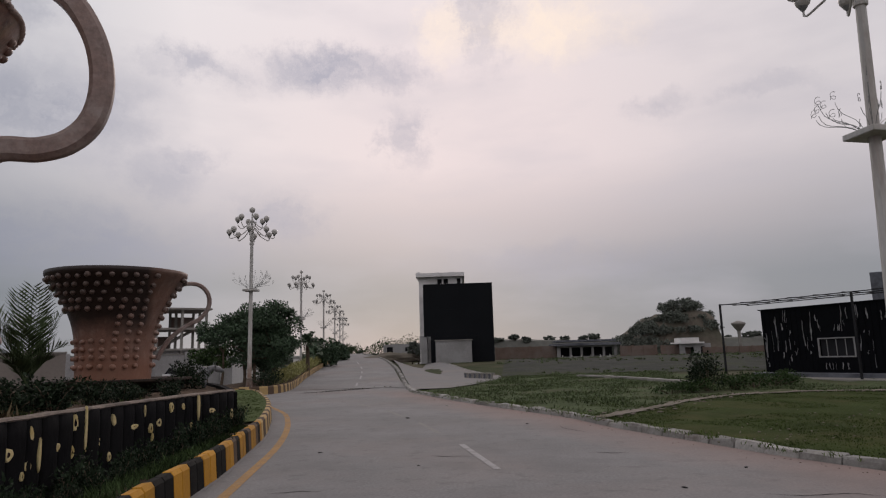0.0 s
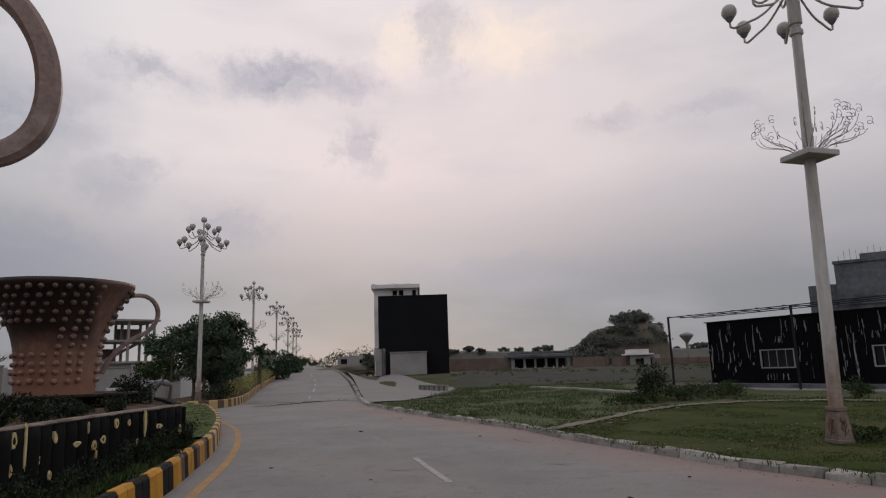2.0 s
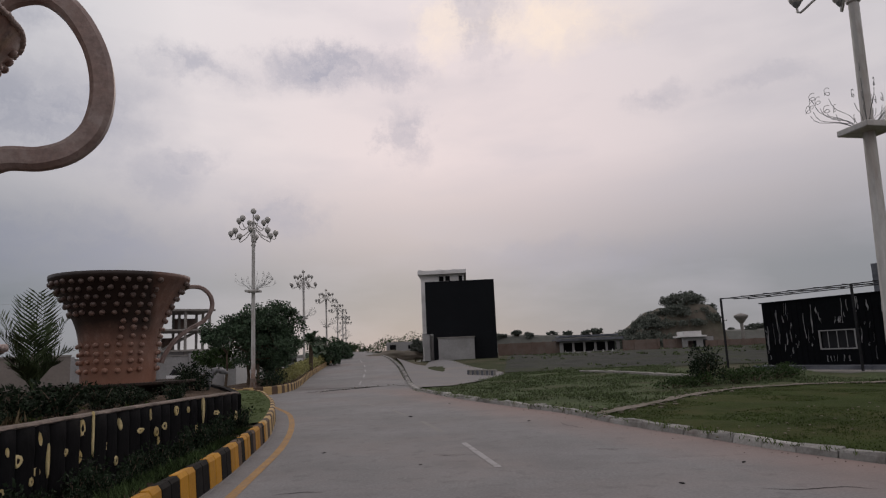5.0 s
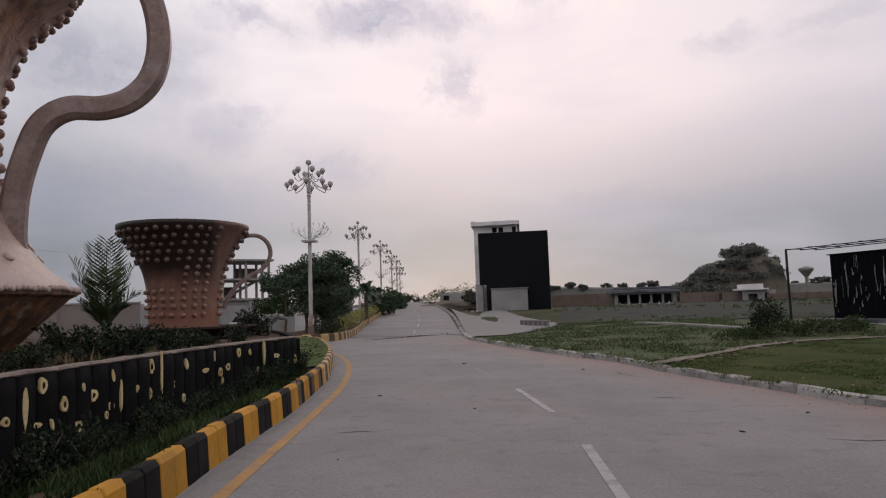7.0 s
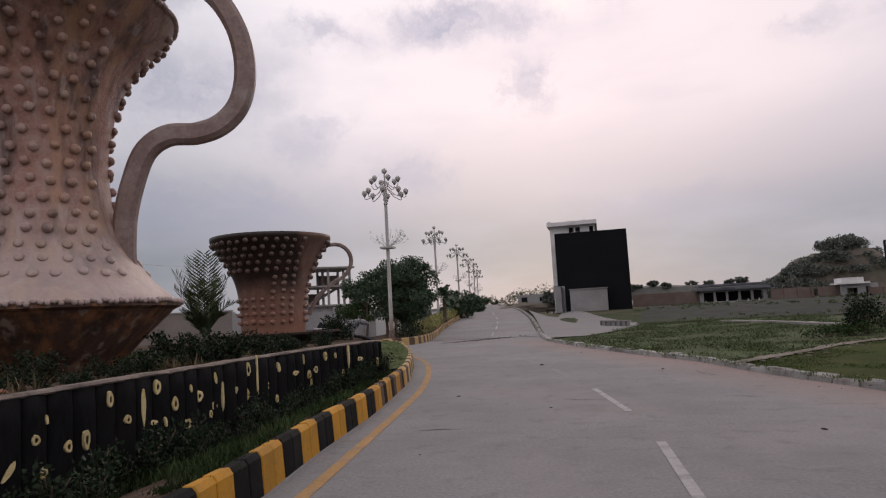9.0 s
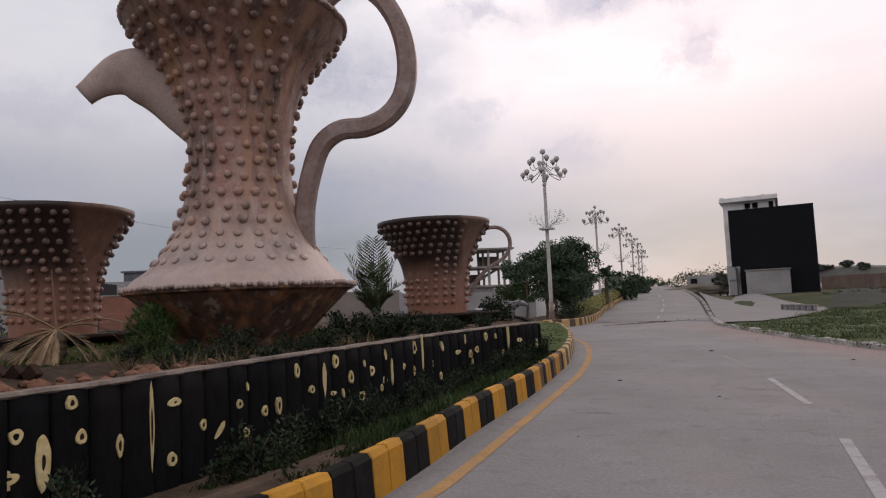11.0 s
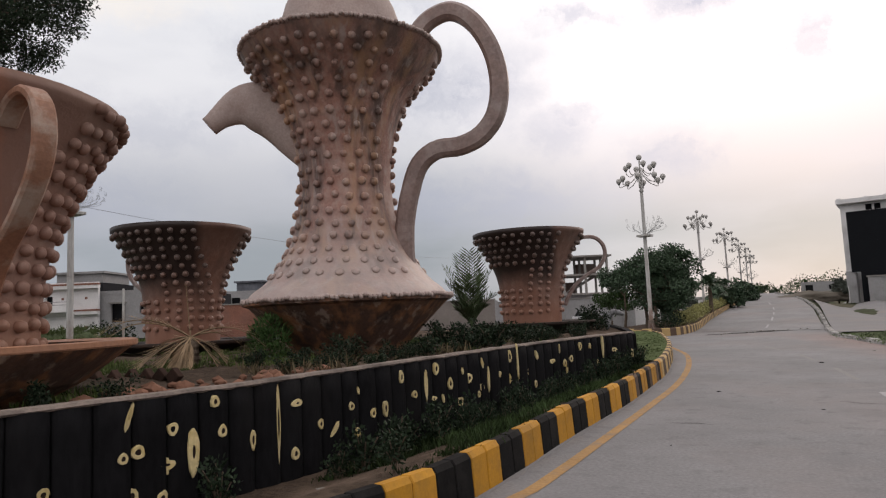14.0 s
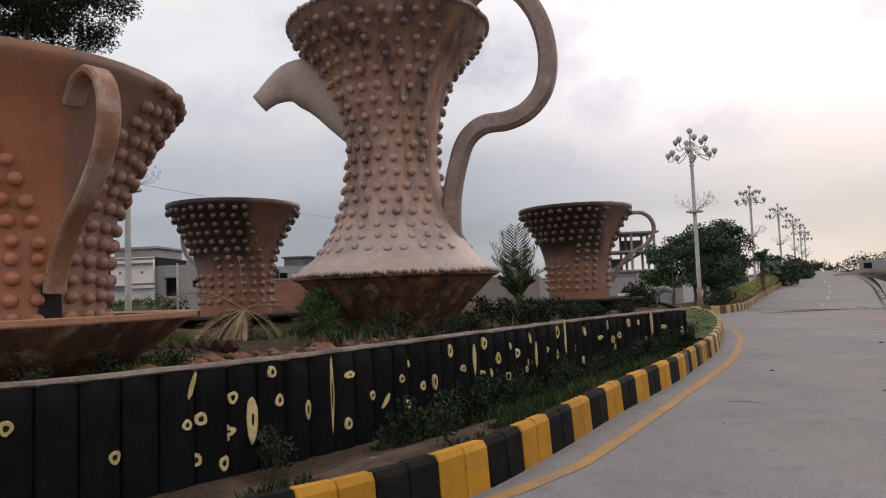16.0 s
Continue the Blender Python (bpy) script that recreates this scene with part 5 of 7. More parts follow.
spec += [((0, 0.15, 0.3), (0.15, 4.6, 3.4)), ((SL - 0.15, 0.15, 0.3), (SL, 4.6, 3.4)), ((0.15, 4.45, 0.3), (SL - 0.15, 4.6, 3.4))]
part("wall", boxes(*spec), SHED_BLACK, shed, "black painted corrugated wall")
bm = bmesh.new()
for i in range(int(SL / 0.3)):
    x = 0.15 + i * 0.3
    if not any(a - 0.1 < x < b + 0.1 for a, b in WINDOWS):
        box(bm, (x - 0.03, -0.03, 0.3), (x + 0.03, 0.002, 3.38))
tagged(part("rib", bm, SHED_BLACK, shed), kind="stuff")
part("roof", boxes(((-0.12, -0.06, 3.4), (SL + 0.1, 4.7, 3.45))), SHED_BLACK, shed, "flat dark roof sheet")
part("apron", boxes(((-0.4, -2.3, 0.0), (SL, -0.9, 0.13))), CONCRETE, shed, "pale concrete apron")
# the dark concrete carries the shadow that lies on the plinth
part("plinth", boxes(((-0.2, -0.9, 0.0), (SL, 0.3, 0.3))), CONCRETE_DARK, shed, "plinth darkened by painted shade")
part("floor", boxes(((0.16, 0.31, 0.0), (SL - 0.16, 4.44, 0.32))), CONCRETE_DARK, shed)
for a, b in WINDOWS:
    w = part("window", boxes(((a, -0.03, 1.0), (b, 0.03, 1.06)), ((a, -0.03, 1.85), (b, 0.03, 1.9)), ((a, -0.03, 1.06), (a + 0.06, 0.03, 1.85)), ((b - 0.06, -0.03, 1.06), (b, 0.03, 1.85))), GREY_WALL, shed, "dull pale window frame with bars")
    for k in range(1, 4):
        x = a + (b - a) * k / 4
        part("bar", boxes(((x - 0.012, -0.015, 1.07), (x + 0.012, 0.01, 1.83))), GREY_WALL, w)
    part("curtain", boxes(((a + 0.07, 0.1, 1.07), (b - 0.07, 0.12, 1.83))), DARK_OPENING, w, "dark blind")
rng = random.Random(12)
for i in range(150):
    x = rng.uniform(0.1, SL - 0.2)
    z, h, w = rng.uniform(0.5, 2.8), rng.choice((0.2, 0.35, 0.6, 1.2)) * rng.uniform(0.6, 1.2), rng.uniform(0.015, 0.075)
    if any(a - 0.15 < x < b + 0.15 and z < 2.0 and z + h > 0.9 for a, b in WINDOWS):
        h, z = 0.3, rng.choice((0.45, 2.2))
    h = min(h, 3.32 - z)
    bm = bmesh.new()
    prev = None
    for k in range(7):
        t = k / 6
        ww = w * (0.35 + 0.65 * math.sin(math.pi * min(1, 0.15 + 0.8 * t))) * rng.uniform(0.3, 1.4)
        cx = x + 0.02 * math.sin(4 * t + i) + rng.uniform(-0.02, 0.02)
        now = (bm.verts.new((cx - ww / 2, -0.036, z + h * t)), bm.verts.new((cx + ww / 2, -0.036, z + h * t)))
        if prev:
            bm.faces.new((prev[0], prev[1], now[1], now[0]))
        prev = now
    bmesh.ops.solidify(bm, geom=bm.faces[:], thickness=0.004)
    part("streak", bm, STREAK, shed, "ragged white streak")
# steel frame before the cabin
canopy = thing("canopy_frame", "bare black steel canopy frame before the cabin", "canopy frame", (shed_o.x, shed_o.y, 0.0), shed_turn)
for x in (-0.75, 6.1, 12.8):
    part("post", boxes(((x - 0.04, -2.04, 0.1 if x > 0 else 0.25), (x + 0.04, -1.96, 3.72))), IRON_BLACK, canopy)
for y in (-2.0, -1.0, 0.05):
    part("beam", boxes(((-0.8, y - 0.02, 3.72), (SL, y + 0.02, 3.76))), IRON_BLACK, canopy)
for k in range(13):
    x = -0.76 + k * 1.3
    part("rafter", boxes(((x - 0.015, -2.03, 3.76), (x + 0.015, 0.1, 3.79))), IRON_BLACK, canopy)


def facade(spec_walls, openings):
    """Boxes of a wall in the plane y = 0..0.3 with rectangular openings (x0, x1, z0, z1), cut into a grid of cells."""
    x0, x1, z0, z1 = spec_walls
    cuts = sorted({x0, x1, *[v for o in openings for v in o[:2]]})
    rows = sorted({z0, z1, *[v for o in openings for v in o[2:]]})
    out = []
    for a, b in zip(cuts, cuts[1:]):
        for c, d in zip(rows, rows[1:]):
            if not any(o[0] < (a + b) / 2 < o[1] and o[2] < (c + d) / 2 < o[3] for o in openings):
                out.append(((a, 0, c), (b, 0.25, d)))
    return out


tower = thing("building", "narrow pale multi-storey building behind the black board", "building", (-4.18, 76.6, 0.8), 0)
op = [(2.2, 2.75, 9.3, 9.9), (2.95, 3.5, 9.3, 9.9), (4.55, 5.0, 9.25, 9.9)]
part("wall", boxes(*facade((0.0, 5.2, 0.0, 10.1), op)), WHITE_WALL, tower, "pale plastered front")
side = []
for k in range(4):
    side.append(((0, 0.25, 0.0 if k == 0 else 2.5 * k - 0.3), (0.25, 8, 2.5 * k + 0.9)))
    side.append(((0, 0.25, 2.5 * k + 0.9), (0.25, 1.4, 2.5 * k + 2.2)))
    side.append(((0, 3.2, 2.5 * k + 0.9), (0.25, 8, 2.5 * k + 2.2)))
side.append(((0, 0.25, 9.7), (0.25, 8, 10.1)))
part("side_wall", boxes(*side), WHITE_WALL, tower)
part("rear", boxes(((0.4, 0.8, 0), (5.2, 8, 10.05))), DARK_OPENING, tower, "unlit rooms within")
part("roof", boxes(((-0.3, -0.7, 10.1), (5.45, 8.3, 10.55)), ((-0.2, -0.6, 10.55), (0.2, 0.0, 10.68)), ((2.2, -0.6, 10.55), (2.5, 0.0, 10.66)), ((3.9, -0.6, 10.55), (4.2, 0.0, 10.66))), WHITE_WALL, tower, "flat projecting roof slab")
part("annexe", boxes(((0.25, -2.4, 0.0), (0.95, -0.02, 3.0)), ((0.1, -2.5, 1.6), (0.9, -2.4, 3.1))), GREY_WALL, tower, "small pale lean-to")
board = thing("billboard", "huge blank black board standing on the ground", "billboard", (-3.55, 74.0, 0.8), 0)
for k in range(2):
    for r in range(3):
        part("panel", boxes(((0.75 if not (k or r) else k * 3.98, 0.0, r * 3.0), (k * 3.98 + 3.979, 0.08, r * 3.0 + 2.999))), BLACK_PANEL, board)
part("backing", boxes(((0.8, 0.081, 0.02), (7.9, 0.12, 8.95))), BLACK_PANEL, board)
for x in (0.9, 4.0, 7.4):
    part("support", boxes(((x, 0.121, 0), (x + 0.2, 0.5, 8.9))), IRON, board)
hut = thing("concrete_block", "plain pale concrete box before the black board", "concrete box", (-2.18, 71.8, 0.82), 0)
part("body", boxes(((0, 0, 0), (4.0, 1.9, 2.42)), bevel=0.03), GREY_WALL, hut)
part("lid", boxes(((-0.1, -0.1, 2.42), (4.1, 2.0, 2.52))), CONCRETE, hut)

block = thing("building", "dark weathered two-storey concrete building with a flat roof", "building", (36.0, 56, 0.3), -36)
part("wing", boxes(((0, 0, 0), (2.2, 9, 7.3))), CONCRETE_DARK, block)
part("wall", boxes(((2.2, -0.5, 0), (24, 14, 9.0)), ((2.1, -0.6, 5.4), (24.1, 14.1, 5.7)), ((7.6, -0.75, 0), (8.1, -0.5, 9.0))), CONCRETE_DARK, block, "blank stained wall")
part("parapet", boxes(((2.1, -0.6, 9.0), (4.2, -0.3, 9.25)), ((4.2, -0.6, 9.0), (9.0, -0.3, 9.7)), ((9.0, -0.6, 9.0), (24, -0.3, 10.15))), CONCRETE_DARK, block)
for k in range(16):
    x = 2.6 + k * 0.45
    part("rebar", boxes(((x, -0.45, 9.0), (x + 0.03, -0.42, 9.55 + 0.5 * abs(math.sin(k * 2.3)) + x * 0.06))), IRON, block)
bm = lathe(bmesh.new(), [(0.75, 0), (0.75, 0.7), (0.6, 0.95), (0.2, 1.05), (0.01, 1.06)], 16)
bmesh.ops.transform(bm, matrix=Matrix.Translation((9.6, 1.5, 10.0)), verts=bm.verts)
part("water_tank", bm, TANK, block, "teal plastic roof tank", True)

arcade = thing("building", "long low unfinished building with a row of dark openings", "building", (14.1, 93, 0.3), -1)
op = [(0.5 + 1.55 * k, 1.75 + 1.55 * k, 0.7, 1.95) for k in range(5)]
part("wall", boxes(*facade((0, 8.4, 0, 2.2), op)), GREY_WALL, arcade)
part("roof", boxes(((-0.4, -0.8, 2.2), (8.8, 6, 2.55)), ((0, 0.4, 2.75), (8.4, 5, 3.0))), CONCRETE_DARK, arcade)
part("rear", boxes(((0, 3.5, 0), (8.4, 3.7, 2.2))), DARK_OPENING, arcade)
bar = thing("pole_fence", "pale timber rail before the low building", "fence", (14.5, 91, 0.3), 0)
for k in range(6):
    part("post", boxes(((k * 1.3, 0, 0), (k * 1.3 + 0.08, 0.08, 0.9))), WHITE_WALL, bar)
part("rail", boxes(((0, 0.0, 0.5), (6.6, -0.05, 0.6))), WHITE_WALL, bar)
for x0, y0, w, h, mat, seed in ((5.4, 94, 8.8, 2.3, BRICK_WALL, 1), (22.8, 92.5, 5.0, 2.0, BRICK_WALL, 2), (28.2, 91.5, 4.0, 1.9, BRICK_WALL, 3), (33.4, 90, 8.5, 1.5, BRICK_WALL, 4), (47, 92, 14, 4.2, BRICK_WALL, 6)):
    plot = thing("boundary_wall", "unplastered dull brick plot wall with piers", "wall", (x0, y0, -0.1), -3)
    part("panel", boxes(((0, 0, 0), (w, 0.23, h + 0.35))), mat, plot)
    for k in range(int(w / 1.6) + 1):
        part("pier", boxes(((k * 1.6, -0.12, 0), (k * 1.6 + 0.3, -0.002, h + 0.42))), BRICK_WALL, plot)
hut2 = thing("hut", "small hut with a pale slab roof and dark doorway", "hut", (30.4, 90.2, 0.0), 0)
part("wall", boxes(*facade((0, 4.2, 0, 2.3), [(0.7, 1.9, 0.9, 1.8), (2.8, 3.4, 0.2, 1.9)])), GREY_WALL, hut2)
part("rear", boxes(((0, 1.4, 0), (4.2, 1.6, 2.2))), DARK_OPENING, hut2)
part("roof", boxes(((-0.3, -0.5, 2.3), (3.2, 3, 2.5)), ((0.2, -0.2, 2.5), (2.6, 2.8, 3.1))), WHITE_WALL, hut2)

tank = thing("water_tower", "distant concrete water tower shaped like a mushroom", "water tower", (81.6, 194.3, 0), 0)
tank.scale = (0.8, 0.8, 0.97)
part("stem", lathe(bmesh.new(), [(0.8, 0), (0.55, 5.0), (0.6, 6.6)], 16), CONCRETE, tank)
part("bowl", lathe(bmesh.new(), [(0.6, 6.5), (2.1, 8.1), (2.5, 8.6), (2.4, 9.0), (0.8, 9.5), (0.1, 9.6)], 24), CONCRETE, tank)

# the earth mound and the far bank
bm = bmesh.new()
MX, MY = (30, 62), (136, 172)
rows = []
for i in range(33):
    row = []
    for j in range(25):
        x, y = MX[0] + (MX[1] - MX[0]) * i / 32, MY[0] + (MY[1] - MY[0]) * j / 24
        k = smooth((x - 31) / 15) * smooth((57.5 - x) / 3.0) * smooth((y - 136) / 7) * smooth((172 - y) / 10)
        row.append(bm.verts.new((x, y, -0.3 + k * (9.2 + 2.0 * noise.noise((x * 0.11, y * 0.11, 0)) + 0.9 * noise.noise((x * 0.4, y * 0.4, 2))))))
    rows.append(row)
for a, b in zip(rows, rows[1:]):
    for j in range(24):
        bm.faces.new((a[j], b[j], b[j + 1], a[j + 1]))
tagged(link("mound", bm, EARTH_CLIFF, True), "steep earth mound overgrown with scrub", "mound", kind="structure")
bm = bmesh.new()
rows = []
for i in range(80):
    x = -60 + i * 2.6
    h = (6.4 + 0.8 * noise.noise((x * 0.03, 0, 0)) - 0.012 * x) * (0.45 + 0.55 * smooth((x + 12) / 24))
    rows.append([bm.verts.new((x, 214, -0.5)), bm.verts.new((x, 220, h * 0.9)), bm.verts.new((x, 226, h + 0.3 * noise.noise((x * 0.2, 3, 0)))), bm.verts.new((x, 260, -0.5))])
for a, b in zip(rows, rows[1:]):
    for j in range(3):
        bm.faces.new((a[j], b[j], b[j + 1], a[j + 1]))
tagged(link("bank", bm, FAR_BANK), "long far bank of earth greyed by painted haze", "bank", kind="structure")

# ---- buildings beyond the island ----
skel = thing("building", "unfinished concrete frame building with open floors", "building", (-25.5, 55.0, 0.0), 38)
for z in (2.75, 4.55, 6.3):
    part("floor_slab", boxes(((-0.4, -0.4, z), (4.6, 4.6, z + 0.16))), CONCRETE, skel)
for x in (0, 2.1, 4.2):
    for y in (0, 2.1, 4.2):
        part("column", boxes(((x - 0.1, y - 0.1, 0.0), (x + 0.1, y + 0.1, 6.3))), CONCRETE, skel)
part("ground_wall", boxes(((0, 0.2, 0), (4.2, 0.4, 2.75)), ((-0.1, 0.4, 0), (0.1, 4.2, 2.75))), GREY_WALL, skel)
part("stair", sweep(bmesh.new(), [(0.5, 2, 2.9), (3.6, 2, 4.6)], [(-0.4, -0.1), (0.4, -0.1), (0.4, 0.1), (-0.4, 0.1)]), CONCRETE, skel)
part("infill", boxes(((2.2, 4.0, 4.8), (4.1, 4.15, 5.9)), ((0.1, 4.0, 2.97), (2.0, 4.15, 4.1))), BRICK_WALL, skel)
for x0, y0, w, h, turn, mat, lab in ((-24.2, 40.0, 10.5, 2.2, 36, GREY_WALL, "grey plastered plot wall beyond the road"), (-27.0, 27.5, 9.0, 2.3, 36, TAN_WALL, "tan plastered plot wall behind the palm"), (-20.5, 44.5, 7.0, 2.0, 30, WHITE_WALL, "whitewashed plot wall with a worn top"), (-34.9, 23.6, 3.2, 2.75, 36, RED_BRICK, "short wall of dull red brick")):
    plot = thing("boundary_wall", lab, "wall", (x0, y0, 0), turn)
    part("panel", boxes(((0, 0, 0), (w, 0.23, h))), mat, plot)
    part("coping", boxes(((-0.05, -0.05, h), (w + 0.05, 0.28, h + 0.08))), CONCRETE, plot)
    if mat is not RED_BRICK:
        for k in range(int(w / 2.4) + 1):
            part("pier", boxes(((k * 2.4, -0.1, 0), (k * 2.4 + 0.28, -0.002, h + 0.2))), mat, plot)

H0 = 0.9


def raised(spec):
    return [((*lo[:2], lo[2] + H0), (*hi[:2], hi[2] + H0)) for lo, hi in spec]


house = thing("house", "white two-storey house with brown bands and balcony", "house", (-49.5, 16.6, -0.35), 36.5)
op = [(0.9, 1.5, 0.9, 1.7), (3.2, 3.7, 2.45, 3.4), (1.0, 1.5, 2.6, 3.4)]
part("wall", boxes(*raised(facade((0, 6.8, -H0, 4.3), op))), WHITE_WALL, house)
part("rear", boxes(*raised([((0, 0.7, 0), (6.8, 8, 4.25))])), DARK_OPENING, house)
for z in (2.1, 3.88):
    part("ledge", boxes(*raised([((-0.15, -0.35, z - 0.03), (6.95, -0.003, z + 0.2))])), WHITE_WALL, house)
    part("band", boxes(*raised([((-0.16, -0.37, z + 0.2), (6.96, -0.003, z + 0.32))])), RED_BRICK, house, "dull red band across the front")
for x in (2.6, 4.4, 6.0):
    for z in (1.2, 3.2):
        part("ornament", boxes(*raised([((x - 0.08, -0.03, z - 0.08), (x + 0.08, -0.003, z + 0.08))])), RED_BRICK, house, "small dark red ornament")
for z in (2.75, 2.95):
    part("rail", boxes(*raised([((2.6, -0.9, z), (5.2, -0.86, z + 0.04))])), GREY_WALL, house)
part("balcony", boxes(*raised([((2.6, -0.9, 2.28), (5.2, -0.36, 2.36)), ((2.6, -0.9, 2.36), (5.2, -0.84, 2.75))])), WHITE_WALL, house)
part("roof_room", boxes(*raised([((3.4, 1.0, 4.3), (6.6, 5, 4.95)), ((3.2, 0.8, 4.95), (6.8, 5.2, 5.1))])), GREY_WALL, house)
house = thing("house", "bare grey cement house with dark window holes", "house", (-44.6, 20.9, -0.95), 36)
op = [(0.9, 1.9, 2.05, 3.35), (2.9, 3.5, 2.6, 3.1), (4.2, 4.9, 1.6, 3.0), (2.7, 3.5, 0.4, 0.9), (0.8, 1.6, 0.3, 1.2)]
part("wall", boxes(*raised(facade((0, 7.0, -H0, 4.0), op))), GREY_WALL, house)
part("rear", boxes(*raised([((0, 0.8, 0), (7.0, 7, 3.95))])), DARK_OPENING, house)
part("parapet", boxes(*raised([((0, -0.02, 4.0), (2.5, 0.2, 4.25)), ((2.5, -0.02, 4.0), (5.4, 0.2, 4.5)), ((5.4, -0.02, 4.0), (7.0, 0.2, 4.3))])), GREY_WALL, house)
part("lintel", boxes(*raised([((0.8, -0.15, 3.35), (2.0, -0.003, 3.45)), ((4.1, -0.15, 3.0), (5.0, -0.003, 3.1))])), CONCRETE, house)
house = thing("house", "distant grey flat-roofed house with a roof hut", "house", (-50.5, 34.5, -0.02), 36)
part("wall", boxes(*facade((0, 4.8, 0, 4.5), [(1.4, 2.2, 3.1, 3.9)])), GREY_WALL, house)
part("rear", boxes(((0, 0.7, 0), (4.8, 6, 4.45))), DARK_OPENING, house)
part("roof_room", boxes(((1.6, 1, 4.5), (4.0, 3, 5.3)), ((1.4, 0.8, 5.3), (4.2, 3.2, 5.45))), CONCRETE_DARK, house)
# low plots far down the road
rng = random.Random(8)
for i in range(15):
    x, y = -46 + i * 4.3 + rng.uniform(-1, 1), 165 + rng.uniform(-12, 18)
    w, h = rng.uniform(3, 7.5), rng.uniform(1.2, 2.4)
    far = thing("house", "small pale house far down the road", "house", (x, y, 0), rng.uniform(-12, 12), group="far houses")
    part("wall", boxes(*facade((0, w, 0, h), [(w * 0.2, w * 0.38, h * 0.35, h * 0.7), (w * 0.6, w * 0.78, h * 0.35, h * 0.7)])), rng.choice((GREY_WALL, WHITE_WALL, GREY_WALL, BRICK_WALL)), far)
    part("rear", boxes(((0.02, 0.6, 0), (w - 0.02, 5, h - 0.02))), DARK_OPENING, far)
    part("roof", boxes(((-0.2, -0.2, h), (w + 0.2, 5.2, h + 0.2))), CONCRETE, far)
near_hut = thing("hut", "low grey block hut with a dark doorway beside the road", "hut", (-11.5, 101, 1.3), -8)
part("wall", boxes(*facade((0, 6.0, 0, 2.3), [(0.5, 1.5, 0.2, 1.9), (3.4, 4.0, 1.2, 1.8)])), GREY_WALL, near_hut)
part("rear", boxes(((0, 0.8, 0), (6, 4, 2.25))), DARK_OPENING, near_hut)
spoil = bmesh.new()
bmesh.ops.create_icosphere(spoil, subdivisions=4, radius=1.0)
for v in spoil.verts:
    v.co *= 1 + 0.22 * noise.noise(v.co * 2.0) + 0.1 * noise.noise(v.co * 6)
    v.co = Vector((v.co.x * 4.2, v.co.y * 3.0, max(-0.3, v.co.z * 0.95)))
ob = tagged(link("spoil_bank", spoil, EARTH_CLIFF, True), "low bank of brown earth beside the road", "earth bank")
ob.location = (-8.2, 84, 1.25)
# striped rail where the side road bends
rail = thing("guard_rail", "low rail of pale and dark bars at the road bend", "guard rail", (0.9, 43.4, 0.1), -60)
for k in range(12):
    part("bar", boxes(((k * 0.3, 0, 0), (k * 0.3 + 0.15, 0.08, 0.30))), CONCRETE if k % 2 else CONCRETE_DARK, rail)
part("rail", boxes(((0, -0.03, 0.30), (3.6, 0.11, 0.36))), CONCRETE, rail)
slip_kerb = thing("kerb", "pale kerb and footway along the side road", "kerb", kind="structure")
lay_kerb(slip_kerb, [(3.4, 44.6), (2.2, 49), (1.0, 54.5), (-0.5, 64), (-1.9, 75), (-4.5, 97)], 0.62, lambda i, c: CB[i % 5], flip=1, wobble=0.01, follow=True)
field_kerb = thing("kerb", "thin pale line of kerb stones in the weeds", "kerb", kind="structure")
FIELD_STONE = [kerb_mesh("kerb_block", 0.62, CONCRETE, width=0.3, top=0.22, jag=0.014, batter=0.02, shoulder=0.9, slant=0.02) for _ in range(3)]
lay_kerb(field_kerb, [(7.7, 39.8), (9.2, 35.5), (10.0, 31), (10.6, 27.4)], 0.62, lambda i, c: FIELD_STONE[i % 3], flip=1, wobble=0.02)
# cable and thin pole
cable = bmesh.new()
a, b = Vector((-21.0, 8.5, 5.75)), Vector((-34.5, 60, 7.6))
sweep(cable, [a.lerp(b, t) - Vector((0, 0, 0.9 * 4 * t * (1 - t))) for t in np.linspace(0, 1, 24)], circle(0.007, 4))
tagged(link("cable", cable, IRON), "thin overhead cable from the lamp post", "cable")
p = thing("marker_pole", "thin white pole on the far verge", "pole", (-28.1, 13.9, 0.2), 0)
part("shaft", lathe(bmesh.new(), [(0.06, 0), (0.05, 3.2), (0.0, 3.22)], 8), POLE_WHITE, p)

# ---- painted knots on the wall ----
walk_wall = spline([(x, y, 0) for x, y in WALL], 0.01)


def swell(u):
    return 0.036 + 0.052 * max(0.0, math.sin(math.pi * (((u - 0.23) / LOG) % 1.0))) ** 0.8


def on_wall(u):
    """Place, turn and bulge of the wall face at u metres along it."""
    i = min(len(walk_wall) - 2, max(0, int(u / 0.01)))
    p, d = walk_wall[i], (walk_wall[i + 1] - walk_wall[i]).normalized()
    bulge = swell(u)
    return p, d, math.degrees(math.atan2(-d.x, d.y)), bulge


